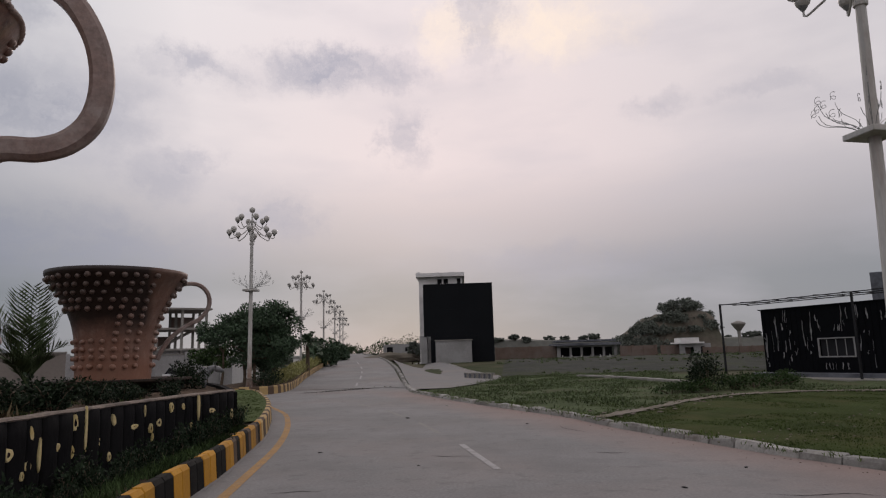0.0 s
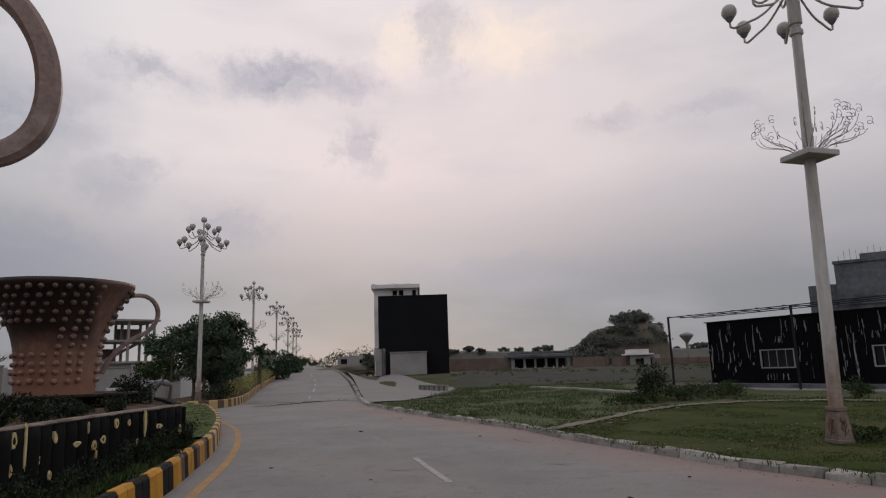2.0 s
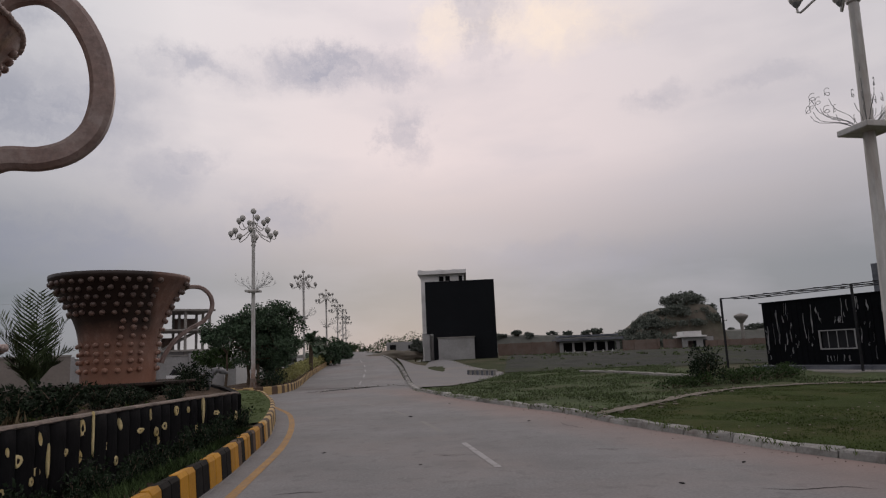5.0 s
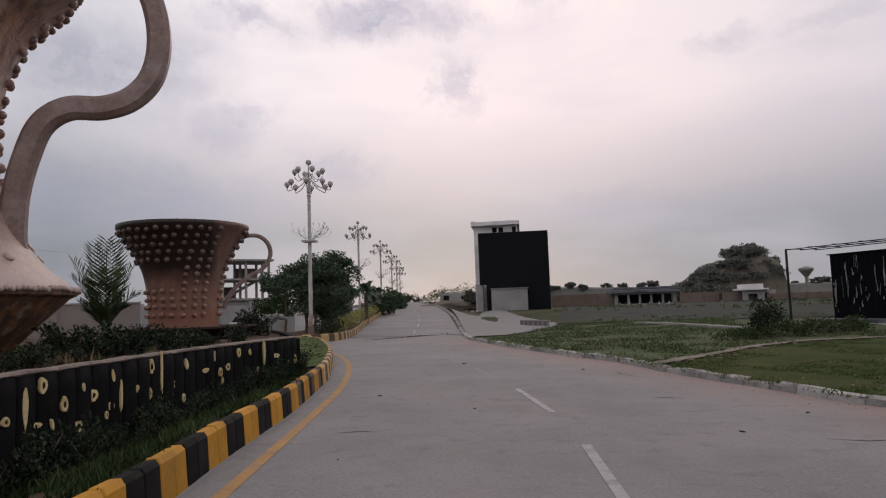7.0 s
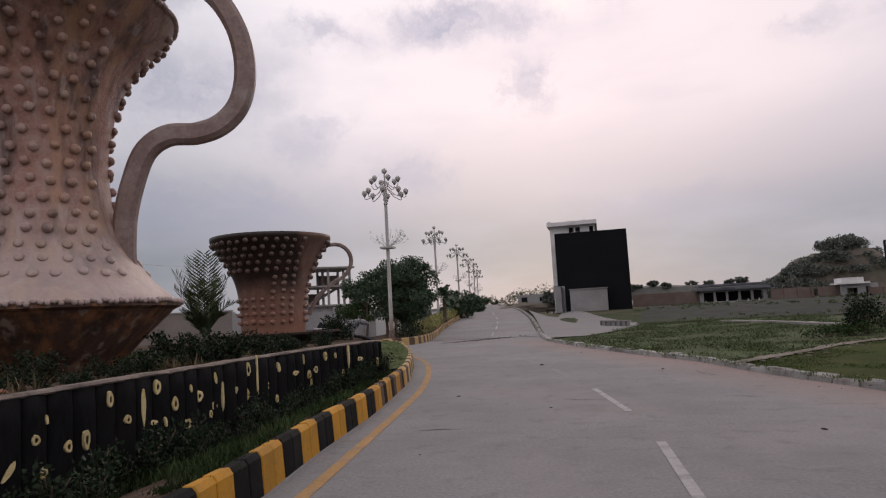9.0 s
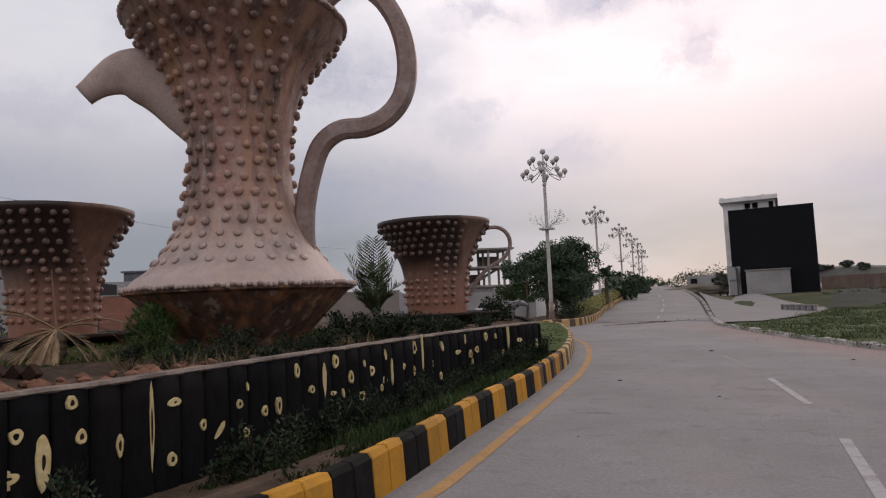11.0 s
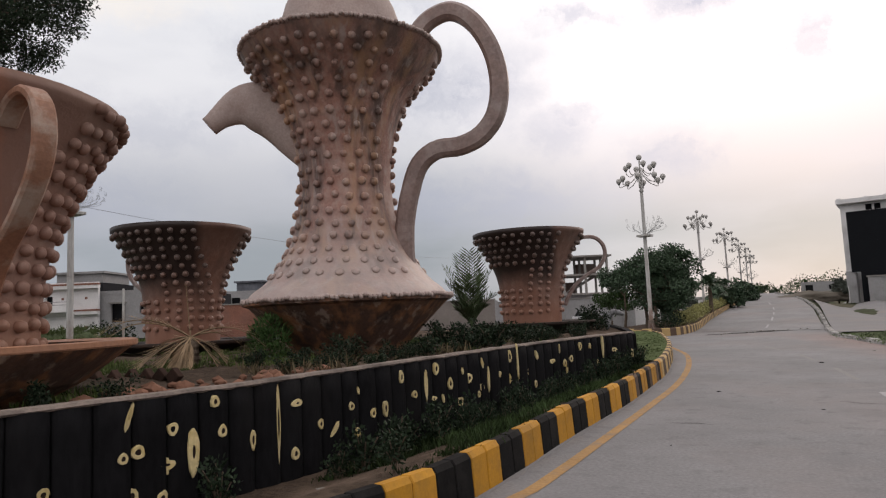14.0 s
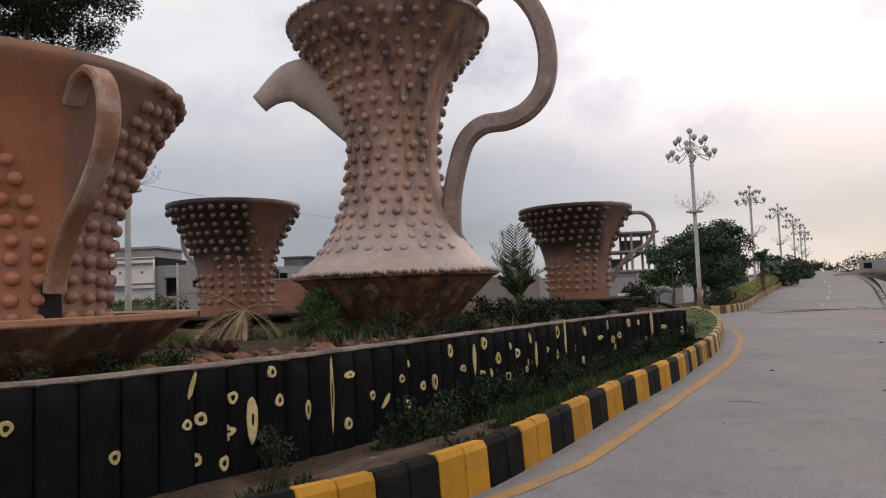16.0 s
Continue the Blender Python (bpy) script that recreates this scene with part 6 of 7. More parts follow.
def knot(u, z, w, h, kind, lean=0.0):
    p, d, turn, bulge = on_wall(u)
    holder = pose(p.x, p.y, z, 0, 0, turn)
    tilt = radians(lean)

    def at(x, y, zz):
        y, zz = y * math.cos(tilt) - zz * math.sin(tilt), y * math.sin(tilt) + zz * math.cos(tilt)
        return (x + 0.014 + max(0.03, 0.4 * swell(u) + 0.6 * swell(u + y)), y, zz)

    n = 18
    rng = random.Random(int(u * 100))
    bm = bmesh.new()
    hole = {"ring": 0.43, "tall": 0.45, "fill": 0.28, "bar": 0.0, "slit": 0.42, "slash": 0.0}[kind]
    rings = []
    for k, (f, x) in enumerate(((1.03, -0.03), (1.0, 0.0), (0.92, 0.007), (max(hole, 0.1) * 1.08, 0.006), (max(hole, 0.02), -0.006))):
        ring = []
        for i in range(n):
            a = 2 * math.pi * i / n
            pinch = 1.0 if kind not in ("bar", "slash", "tall", "slit") else (abs(math.cos(a)) ** 0.35 if kind != "tall" else abs(math.cos(a)) ** 0.12)
            wob = 1 + 0.07 * math.sin(3 * a + u * 7) + rng.uniform(-0.07, 0.07) * (1 if k < 3 else 0.5)
            ring.append(bm.verts.new(at(x, w / 2 * f * math.cos(a) * wob * (pinch if abs(math.sin(a)) > 0.3 else 1), h / 2 * f * math.sin(a) * wob)))
        rings.append(ring)
    for a, b in zip(rings, rings[1:]):
        for i in range(n):
            bm.faces.new((a[i], a[(i + 1) % n], b[(i + 1) % n], b[i]))
    bmesh.ops.recalc_face_normals(bm, faces=bm.faces)
    ob = part("knot", bm, KNOT_PAINT, log_wall, "yellow-painted knot")
    ob.matrix_basis = holder
    if hole:
        bm = bmesh.new()
        vs = [bm.verts.new(at(-0.001, w / 2 * hole * 1.08 * math.cos(2 * math.pi * i / 12), h / 2 * hole * 1.08 * math.sin(2 * math.pi * i / 12))) for i in range(12)]
        bm.faces.new(vs)
        for v in bmesh.ops.extrude_face_region(bm, geom=bm.faces[:])["geom"]:
            if isinstance(v, bmesh.types.BMVert):
                v.co.x -= 0.02
        bmesh.ops.recalc_face_normals(bm, faces=bm.faces)
        part("hollow", bm, KNOT_DARK, ob, "brown hollow of the knot")


RINGS = [(9.36, 0.93), (9.44, 0.66), (8.97, 0.75), (10.25, 0.30), (10.62, 0.53), (11.07, 0.65), (11.17, 0.35), (11.44, 0.52), (12.24, 0.63), (13.58, 0.69), (13.31, 0.40), (13.78, 0.44), (14.42, 0.66), (15.52, 0.39), (13.89, 0.53), (15.3, 0.61), (7.31, 0.75), (8.01, 0.42), (8.56, 0.58), (8.69, 0.61), (8.64, 0.27), (8.93, 0.45), (8.88, 0.20), (16.82, 0.70), (17.53, 0.88), (6.6, 0.6)]
TALLS = [(9.77, 0.52), (11.66, 0.54), (11.98, 0.87), (12.75, 0.90), (13.06, 0.67), (14.72, 0.56), (14.75, 0.90), (16.43, 0.90), (16.58, 0.64), (17.16, 0.90), (19.2, 0.62)]
FILLS = [(9.15, 0.53, 0.12, 0.40), (8.94, 0.46, 0.13, 0.08), (10.29, 0.79, 0.16, 0.075), (12.69, 0.52, 0.12, 0.06), (16.14, 0.71, 0.2, 0.08), (18.52, 0.74, 0.2, 0.08), (18.96, 0.56, 0.08, 0.12)]
BARS = [(10.06, 0.62, 0.065, 0.77), (12.49, 0.72, 0.06, 0.40), (14.05, 0.62, 0.06, 0.36), (14.97, 0.79, 0.075, 0.56), (18.04, 0.84, 0.06, 0.42)]
SLASHES = [(10.81, 0.45, 0.045, 0.18, -38), (11.21, 0.80, 0.04, 0.09, 12), (12.86, 0.50, 0.04, 0.12, 14), (13.36, 0.81, 0.04, 0.10, 8), (13.91, 0.87, 0.045, 0.16, 8), (15.63, 0.85, 0.05, 0.16, 10), (8.62, 0.89, 0.05, 0.24, -18), (16.63, 0.5, 0.05, 0.13, 0), (17.8, 0.55, 0.05, 0.12, 10)]
rng = random.Random(21)
for u, z in RINGS:
    s = rng.uniform(0.08, 0.105)
    knot(u, z, s, s * rng.uniform(1.05, 1.35), "ring")
for u, z in TALLS:
    knot(u, z, 0.08, rng.uniform(0.14, 0.2), "tall")
for u, z, w, h in FILLS:
    knot(u, z, w, h, "fill")
for u, z, w, h in BARS:
    knot(u, z, w, h, "slit" if h > 0.7 else "bar")
for u, z, w, h, lean in SLASHES:
    knot(u, z, w, h, "slash", lean)

# ---- plants ----


def leaf_mesh(name, leaves, mat):
    """Leaves as (place, along, side): one folded kite each."""
    p, a, s = (np.vstack([np.atleast_2d(leaf[k]) for leaf in leaves]) for k in range(3))
    n = len(p)
    co = np.empty((n, 4, 3), dtype=np.float32)
    co[:, 0], co[:, 1], co[:, 2], co[:, 3] = p, p + a * 0.45 + s, p + a, p + a * 0.45 - s
    me = bpy.data.meshes.new(name)
    me.vertices.add(n * 4)
    me.vertices.foreach_set("co", co.ravel())
    me.loops.add(n * 4)
    me.loops.foreach_set("vertex_index", np.arange(n * 4, dtype=np.int32))
    me.polygons.add(n)
    me.polygons.foreach_set("loop_start", np.arange(0, n * 4, 4, dtype=np.int32))
    me.update(calc_edges=True)
    me.materials.append(mat)
    return me


def unit(rng):
    v = rng.normal(size=3)
    return v / np.linalg.norm(v)


def units(rng, n):
    v = rng.normal(size=(n, 3))
    return v / np.linalg.norm(v, axis=1, keepdims=True)


def clump(rng, centre, spread, count, length, width, droop=0.0, upward=0.3):
    o = units(rng, count) * (rng.random((count, 1)) ** 0.4)
    p = np.array(centre) + o * np.array(spread)
    a = o * 0.7 + units(rng, count) * 0.8
    a[:, 2] += upward - droop
    a = a / np.linalg.norm(a, axis=1, keepdims=True) * length * rng.uniform(0.6, 1.25, (count, 1))
    s = np.cross(a, units(rng, count))
    s = s / (np.linalg.norm(s, axis=1, keepdims=True) + 1e-6) * width * rng.uniform(0.6, 1.2, (count, 1))
    return [(p, a, s)]


def shrub_meshes(seed, height, radius, mat, count=240, leaf=0.055):
    rng = np.random.default_rng(seed)
    leaves, bm = [], bmesh.new()
    for k in range(rng.integers(6, 9)):
        ang, lean = rng.uniform(0, 6.28), rng.uniform(0.1, 0.9)
        tip = np.array((radius * lean * math.cos(ang), radius * lean * math.sin(ang), height * rng.uniform(0.55, 1.0)))
        sweep(bm, spline([(0, 0, -0.05), tuple(tip * np.array((0.4, 0.4, 0.55))), tuple(tip)], 0.08), circle(0.007, 4))
        for f in (0.45, 0.7, 0.95):
            leaves += clump(rng, tip * f, (radius * 0.36, radius * 0.36, height * 0.17), count // 18, leaf, leaf * 0.3)
    return leaf_mesh("foliage", leaves, mat), bm


def shrub(name, label, category, seed, height, radius, mat, count=260, leaf=0.06, group=""):
    ob = thing(name, label, category, (0, 0, -50), 0, group=group)
    me, bm = shrub_meshes(seed, height, radius, mat, count, leaf)
    f = new("foliage", me)
    f.parent = ob
    part("stem", bm, BARK, ob)
    return ob


kinds = [shrub("shrub", "small dark green leafy shrub in the planting strip", "shrub", s, 0.42, 0.24, LEAF_DARK, 300, 0.055, "shrubs along the wall") for s in (1, 2, 3, 4)]
rng = random.Random(31)
STRIP = [(-3.45, 1.55), (-3.25, 2.75), (-3.1, 2.95), (-3.2, 3.6), (-3.4, 4.0), (-3.35, 4.5), (-3.3, 5.0), (-3.45, 5.5), (-3.3, 6.1), (-3.5, 6.6), (-3.55, 7.0), (-3.4, 7.5), (-3.55, 8.0), (-3.5, 8.5), (-3.6, 8.9), (-3.5, 9.4), (-3.55, 9.9), (-3.5, 10.5), (-3.45, 11.0), (-3.4, 11.6), (-3.55, 12.2), (-2.25, 2.4), (-3.4, 5.25), (-3.2, 6.4), (-3.45, 7.8), (-3.3, 8.7), (-3.45, 10.2)]
STRIP += [(-3.5 + rng.uniform(-0.05, 0.2), 4.3 + 0.33 * k + rng.uniform(-0.15, 0.15)) for k in range(24)]
STRIP += [(-3.0 - 0.035 * k / 1.2 + rng.uniform(-0.1, 0.1), 4.6 + 0.4 * k) for k in range(14)]
for i, (x, y) in enumerate(STRIP):
    s = rng.uniform(0.8, 1.2) * (0.85 if y > 5 else 0.95)
    if i == 21:
        s = 0.75
    if i > 50:
        s *= 0.6
    elif i > 26:
        s *= 0.85
    tall = (1.0 if y < 4.6 else 1.25) if i != 21 else 1.0
    copy_thing(kinds[i % 4], pose(x, y, 0.33 if i == 21 else strip_z(x, y) - 0.02, 0, 0, rng.uniform(0, 360)) @ Matrix.Diagonal((s, s, s * tall, 1)))
bed_kinds = [shrub("shrub", "bushy dark green shrub in the raised bed", "shrub", s, 0.55, 0.36, LEAF_DARK, 420, 0.07, "shrubs in the raised bed") for s in (11, 12, 13, 14)]
BEDS = []
for i in range(46):
    t = i / 45
    y = 3.6 + t * 8.4
    if rng.random() < (0.6 if y < 4.7 else 0.22):
        continue
    BEDS.append((-4.6 - rng.uniform(0, 0.9) + 0.2 * t, y + rng.uniform(-0.15, 0.15), rng.uniform(0.5, 0.95) * (0.85 if y > 9.5 else 1.25 if y > 7.2 else 0.75)))
BEDS += [(-5.2 - rng.uniform(0, 1.6), rng.uniform(8.2, 12.2), rng.uniform(0.5, 0.8)) for _ in range(12)]
BEDS += [(-4.6, 0.0, 0.5), (-4.75, 0.7, 0.55), (-4.6, 1.25, 0.6), (-4.55, -0.7, 0.5), (-6.0, 4.8, 0.9), (-6.6, 4.4, 0.8), (-5.8, 5.6, 0.9), (-7.4, 4.9, 0.8), (-7.4, 14.0, 0.8)]
for i, (x, y, s) in enumerate(BEDS):
    if (x - C1[0]) ** 2 + (y - C1[1]) ** 2 < 1.2 or (x - POT[0]) ** 2 + (y - POT[1]) ** 2 < 1.3:
        continue
    if y < 5.2 and x < -5.6 and s > 0.6:
        s *= 0.65
    copy_thing(bed_kinds[i % 4], pose(x, y, 0.9, 0, 0, rng.uniform(0, 360)) @ Matrix.Diagonal((s, s, s * rng.uniform(0.75, 1.05), 1)))
for k in kinds + bed_kinds:
    for o in (*k.children_recursive, k):
        bpy.data.objects.remove(o)
ball = thing("conifer_shrub", "dense bright green feathery shrub beside the pot", "shrub", (-7.55, 5.45, 0.9), 0)
nrng = np.random.default_rng(41)
f = new("foliage", leaf_mesh("foliage", clump(nrng, (0, 0, 0.42), (0.36, 0.36, 0.42), 1700, 0.11, 0.011, upward=0.6), CONIFER))
f.parent = ball
part("stem", sweep(bmesh.new(), [(0, 0, -0.1), (0, 0, 0.5)], circle(0.03, 6)), BARK, ball)


def blades(name, label, spots, height, mat, seed, per=9, width=0.008, category="grass", spread=0.06, lean=0.45):
    """Upright tufts of blades at spots (x, y, z, size)."""
    rng = np.random.default_rng(seed)
    q = np.repeat(np.array(spots, dtype=float), per, axis=0)
    n, size = len(q), q[:, 3:4]
    p = q[:, :3] + np.hstack((rng.normal(size=(n, 2)) * spread * size, np.full((n, 1), -0.01)))
    a = np.hstack((rng.normal(size=(n, 2)) * lean, np.ones((n, 1))))
    a = a / np.linalg.norm(a, axis=1, keepdims=True) * height * size * rng.uniform(0.5, 1.2, (n, 1))
    d = rng.uniform(0, 6.28, n)
    out = [(p, a, np.stack((np.cos(d), np.sin(d), np.zeros(n)), axis=1) * width * (0.6 + 0.6 * size))]
    return tagged(new(name, leaf_mesh(name, out, mat)), label, category, kind="stuff")


rng = random.Random(51)
spots = []
kxs, kys = [p.x for p in kerb_line if p.y < 20], [p.y for p in kerb_line if p.y < 20]
for _ in range(6500):
    u = rng.uniform(6.0, 19.4)
    p, d, _, _ = on_wall(u)
    k = rng.uniform(0.08, 1.0) * max(0.3, np.interp(p.y, kys, kxs) - p.x - 0.2)
    spots.append((p.x + d.y * k, p.y - d.x * k, strip_z(p.x + d.y * k, p.y - d.x * k), rng.choice((0.3, 0.5, 0.7, 1.0))))
tufts = []
for _ in range(330):
    y = rng.uniform(2.9, 9.0)
    x = np.interp(y, kys, kxs) - rng.uniform(0.2, 0.75)
    if noise.noise((x * 0.8, y * 0.55, 33)) > -0.05:
        tufts.append((x, y, strip_z(x, y), rng.uniform(0.4, 1.1)))
blades("grass", "bright green tufts of grass behind the kerb", tufts, 0.15, TUFT_GREEN, 15, per=12, width=0.006)
spots = [s for s in spots if noise.noise((s[0] * 1.3, s[1] * 0.8, 5)) > (-0.25 if s[1] > 3 else 0.22)]
blades("grass", "weedy grass between kerb and wall", spots, 0.11, STRIP_GRASS, 1)
spots = [(rng.uniform(-9, -3.6), rng.uniform(12, 28.5), 0.36, 0.5) for _ in range(3500)]
kx = [(p.y, p.x) for p in kerb_line if 12 < p.y < 28.5]
spots = [s for s in spots if s[0] < np.interp(s[1], [k[0] for k in kx], [k[1] for k in kx]) - 0.25 and s[0] > np.interp(s[1], [k[0] for k in kx], [k[1] for k in kx]) - 3.2]
blades("grass", "short fresh grass at the island tip", spots, 0.08, LAWN_FRESH, 2, per=7)
spots = []
for _ in range(4200):
    x, y = rng.uniform(-14, -4.2), rng.uniform(-0.5, 12)
    if noise.noise((x * 0.5, y * 0.5, 9)) > (-0.12 if x < -6.5 else 0.15):
        spots.append((x, y, 0.95, rng.uniform(0.4, 1.0)))
blades("grass", "patchy grass in the raised bed", spots, 0.14, GRASS, 3, per=8)
spots = [(rng.uniform(-9.5, -7.2), rng.uniform(2.6, 3.8), 0.97, rng.uniform(0.3, 0.6)) for _ in range(500)]
dry = [(-4.6 - rng.random() * 1.4, rng.uniform(3.2, 7.4), 0.93, rng.uniform(0.5, 1.1)) for _ in range(70)]
dry = [d for d in dry if noise.noise((d[0] * 1.1, d[1] * 1.1, 21)) > 0.02]
blades("weeds", "dry tan weeds among the shrubs of the bed", dry, 0.26, DRY_WEED, 14, per=14, width=0.012, category="weeds", spread=0.1, lean=0.7)
blades("grass", "small mown lawn inside the bed", spots, 0.1, LAWN_FRESH, 4, per=9)

# the verge and field
vx = sorted((p[1], p[0]) for p in verge_line)
vy, vxx = [v[0] for v in vx], [v[1] for v in vx]
spots = []
for _ in range(18000):
    y = rng.uniform(5, 21)
    x = np.interp(y, vy, vxx) + 0.05 + rng.random() ** 1.3 * 12
    if noise.noise((x * 0.45, y * 0.45, 11)) > -0.1:
        spots.append((x, y, 0.1, rng.uniform(0.3, 0.8)))
blades("grass", "thin mown grass on the verge", spots, 0.055, LAWN_BLADE, 5, per=5)
spots = []
for _ in range(6500):
    y = rng.uniform(14.5, 46)
    x = (np.interp(y, vy, vxx) if y < 28.4 else (y - 28) * 0.25) + 0.1 + rng.random() * (14 if y < 34 else 10)
    low = np.interp(x, [q[0] for q in PATH_LINE], [q[1] for q in PATH_LINE])
    if y > low + 0.3 and noise.noise((x * 0.3, y * 0.3, 13)) > -0.2:
        spots.append((x, y, 0.08, rng.uniform(0.5, 1.5)))
blades("weeds", "rank green weeds on the open ground", spots, 0.10, WEED_LEAF, 6, per=22, width=0.014, category="weeds", spread=0.3, lean=1.3)
spots = []
for _ in range(1500):
    x, y = rng.uniform(4, 60), rng.uniform(42, 92)
    if noise.noise((x * 0.12, y * 0.12, 17)) > 0.05:
        spots.append((x, y, land(x, y) + 0.02, rng.uniform(0.8, 2.0)))
blades("weeds", "scattered weeds on the far lot", spots, 0.12, WEED_LEAF, 7, per=12, width=0.03, category="weeds")
spots = [(p.x + rng.uniform(0.0, 0.25), p.y + rng.uniform(-0.2, 0.2), 0.08, rng.uniform(0.3, 1.0)) for p in curve3(RIGHT[2:13], step=0.07) if rng.random() < 0.8]
blades("grass", "grass growing over the verge kerb", spots, 0.14, GRASS, 8, per=7)


def bush(at, z, height, radius, mat, label, count=1500, leaf=0.09, seed=1, flat=1.0):
    ob = thing("bush", label, "bush", (*at, z), 0)
    rng = np.random.default_rng(seed)
    leaves, bm = [], bmesh.new()
    for k in range(14):
        ang, r = rng.uniform(0, 6.28), radius * rng.random() ** 0.5
        zz = height * (0.25 + 0.65 * rng.random() * (1 - 0.4 * r / radius))
        c = (r * math.cos(ang), r * math.sin(ang), zz)
        sweep(bm, [(0, 0, -0.1), (c[0] * 0.5, c[1] * 0.5, zz * 0.6), c], circle(0.012, 4))
        leaves += clump(rng, c, (radius * 0.4, radius * 0.4, height * 0.22), count // 14, leaf, leaf * 0.32)
    f = new("foliage", leaf_mesh("foliage", leaves, mat))
    f.parent = ob
    part("stem", bm, BARK, ob)
    return ob


bush((9.5, 22.9), 0.05, 1.75, 0.55, LEAF_DARK, "dark leafy bush standing in the weeds", 1800, 0.09, 61)
for i, (x, y, h, r) in enumerate(((10.6, 23.2, 0.75, 0.7), (11.5, 23.8, 0.8, 0.8), (12.4, 24.4, 0.75, 0.8), (13.2, 25.0, 0.7, 0.7), (8.8, 22.6, 0.6, 0.6), (8.0, 22.2, 0.5, 0.6), (15.6, 20.9, 0.75, 0.5))):
    bush((x, y), 0.05, h, r, LEAF_MID, "low green bush at the edge of the weeds", 1000, 0.08, 70 + i)
for i, (x, y, h, r) in enumerate(((8.6, 10.6, 0.3, 0.4), (9.6, 10.4, 0.25, 0.6), (12.0, 11.0, 0.3, 0.8), (11.6, 9.6, 0.3, 0.8))):
    bush((x, y), 0.05, h, r, LEAF_MID, "low tangle of weeds beside the lamp post", 500, 0.07, 80 + i)


def tree(name, label, at, z, trunk_h, crown, clumps, per, leaf, mat, seed, trunk_r=0.12, trunks=1, squash=1.0, droop=0.0, width=0.33, lobes=1):
    """crown: centre height, radius, half height; lobes: how many uneven masses make up the crown."""
    ob = thing(name, label, "tree", (*at, z), 0)
    rng = np.random.default_rng(seed)
    cz, cr, ch = crown
    leaves, bm = [], bmesh.new()
    spots = []
    masses = [(np.zeros(3), 1.0)] if lobes == 1 else [(np.zeros(3), 0.82)] * (lobes // 3) + [(unit(rng) * np.array((0.55, 0.55, 0.5)), rng.uniform(0.38, 0.62)) for _ in range(lobes)]
    for k in range(clumps):
        o = unit(rng)
        o *= rng.uniform(0.45, 1.0)
        heart, wide = masses[k % len(masses)]
        o = heart + o * wide
        c = np.array((o[0] * cr, o[1] * cr, cz + o[2] * ch))
        spots.append(c)
        size = rng.uniform(0.12, 0.30) * cr
        leaves += clump(rng, c, (size, size, size * 0.75 * squash), per, leaf, leaf * width, droop)
    base = part("trunk", bmesh.new(), BARK, ob)
    for t in range(trunks):
        ang = 6.28 * t / trunks
        off = 0.0 if trunks == 1 else cr * 0.3
        foot = (off * math.cos(ang), off * math.sin(ang), -0.2)
        top = (foot[0] * 1.3 + 0.1, foot[1] * 1.3, trunk_h)
        p = spline([foot, ((foot[0] + top[0]) / 2 + 0.08, (foot[1] + top[1]) / 2 - 0.05, trunk_h * 0.5), top], 0.3)
        sweep(bm, p, circle(trunk_r, 8), scale=[1.25 - 0.6 * i / max(1, len(p) - 1) for i in range(len(p))])
        for c in spots[t::max(3, trunks * 2)]:
            q = spline([top, tuple((np.array(top) + c) / 2 + np.array((0, 0, 0.15))), tuple(c)], 0.3)
            sweep(bm, q, circle(trunk_r * 0.45, 5), scale=[1.0 - 0.8 * i / max(1, len(q) - 1) for i in range(len(q))])
    bm.to_mesh(base.data)
    bm.free()
    f = new("crown", leaf_mesh("crown", leaves, mat))
    f.parent = ob
    return ob


tree("tree", "broad dark green tree with several trunks on the median", (-10.9, 36.6), 0.2, 1.5, (2.6, 2.35, 2.25), 230, 190, 0.15, LEAF_TREE, 91, 0.11, 4, 0.75, lobes=11)
tree("tree", "spreading dark green branch of the median tree", (-12.6, 35.6), 0.2, 1.9, (3.0, 1.5, 0.8), 30, 150, 0.14, LEAF_TREE, 92, 0.07, 1)
tree("tree", "smaller round green tree beyond the median", (-15.4, 41.8), 0.1, 1.1, (1.9, 1.5, 1.0), 40, 90, 0.17, LEAF_MID, 93, 0.07, 2)
tree("tree", "dark bushy tree on the median farther on", (-12.6, 62), 0.2, 1.2, (1.9, 1.9, 1.6), 50, 110, 0.24, LEAF_TREE, 94, 0.1, 3)
tree("tree", "dark bushy tree on the median farther on", (-14.4, 76), 0.2, 1.2, (1.9, 1.9, 1.6), 44, 100, 0.26, LEAF_TREE, 95, 0.1, 3)
tree("tree", "dark bushy tree on the median farther on", (-17.0, 92), 0.2, 1.2, (1.9, 1.9, 1.6), 40, 90, 0.3, LEAF_TREE, 96, 0.1, 3)
tree("tree", "feathery green tree rising behind the orange cup", (-15.9, 3.6), 0.9, 7.8, (8.9, 2.3, 2.5), 200, 240, 0.11, LEAF_DARK, 97, 0.10, 1, 0.6, 0.35, 0.2)
tree("tree", "grey-green tree beside the black board", (-5.4, 84), 0.5, 1.2, (1.9, 1.2, 1.1), 36, 70, 0.25, HAZED_GREEN, 98, 0.1, 2)
tree("tree", "flat-topped acacia on the earth mound", (49.5, 147), 8.0, 1.6, (3.0, 4.6, 1.5), 90, 70, 0.42, HAZED_GREEN, 99, 0.2, 3, 0.8)
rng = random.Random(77)
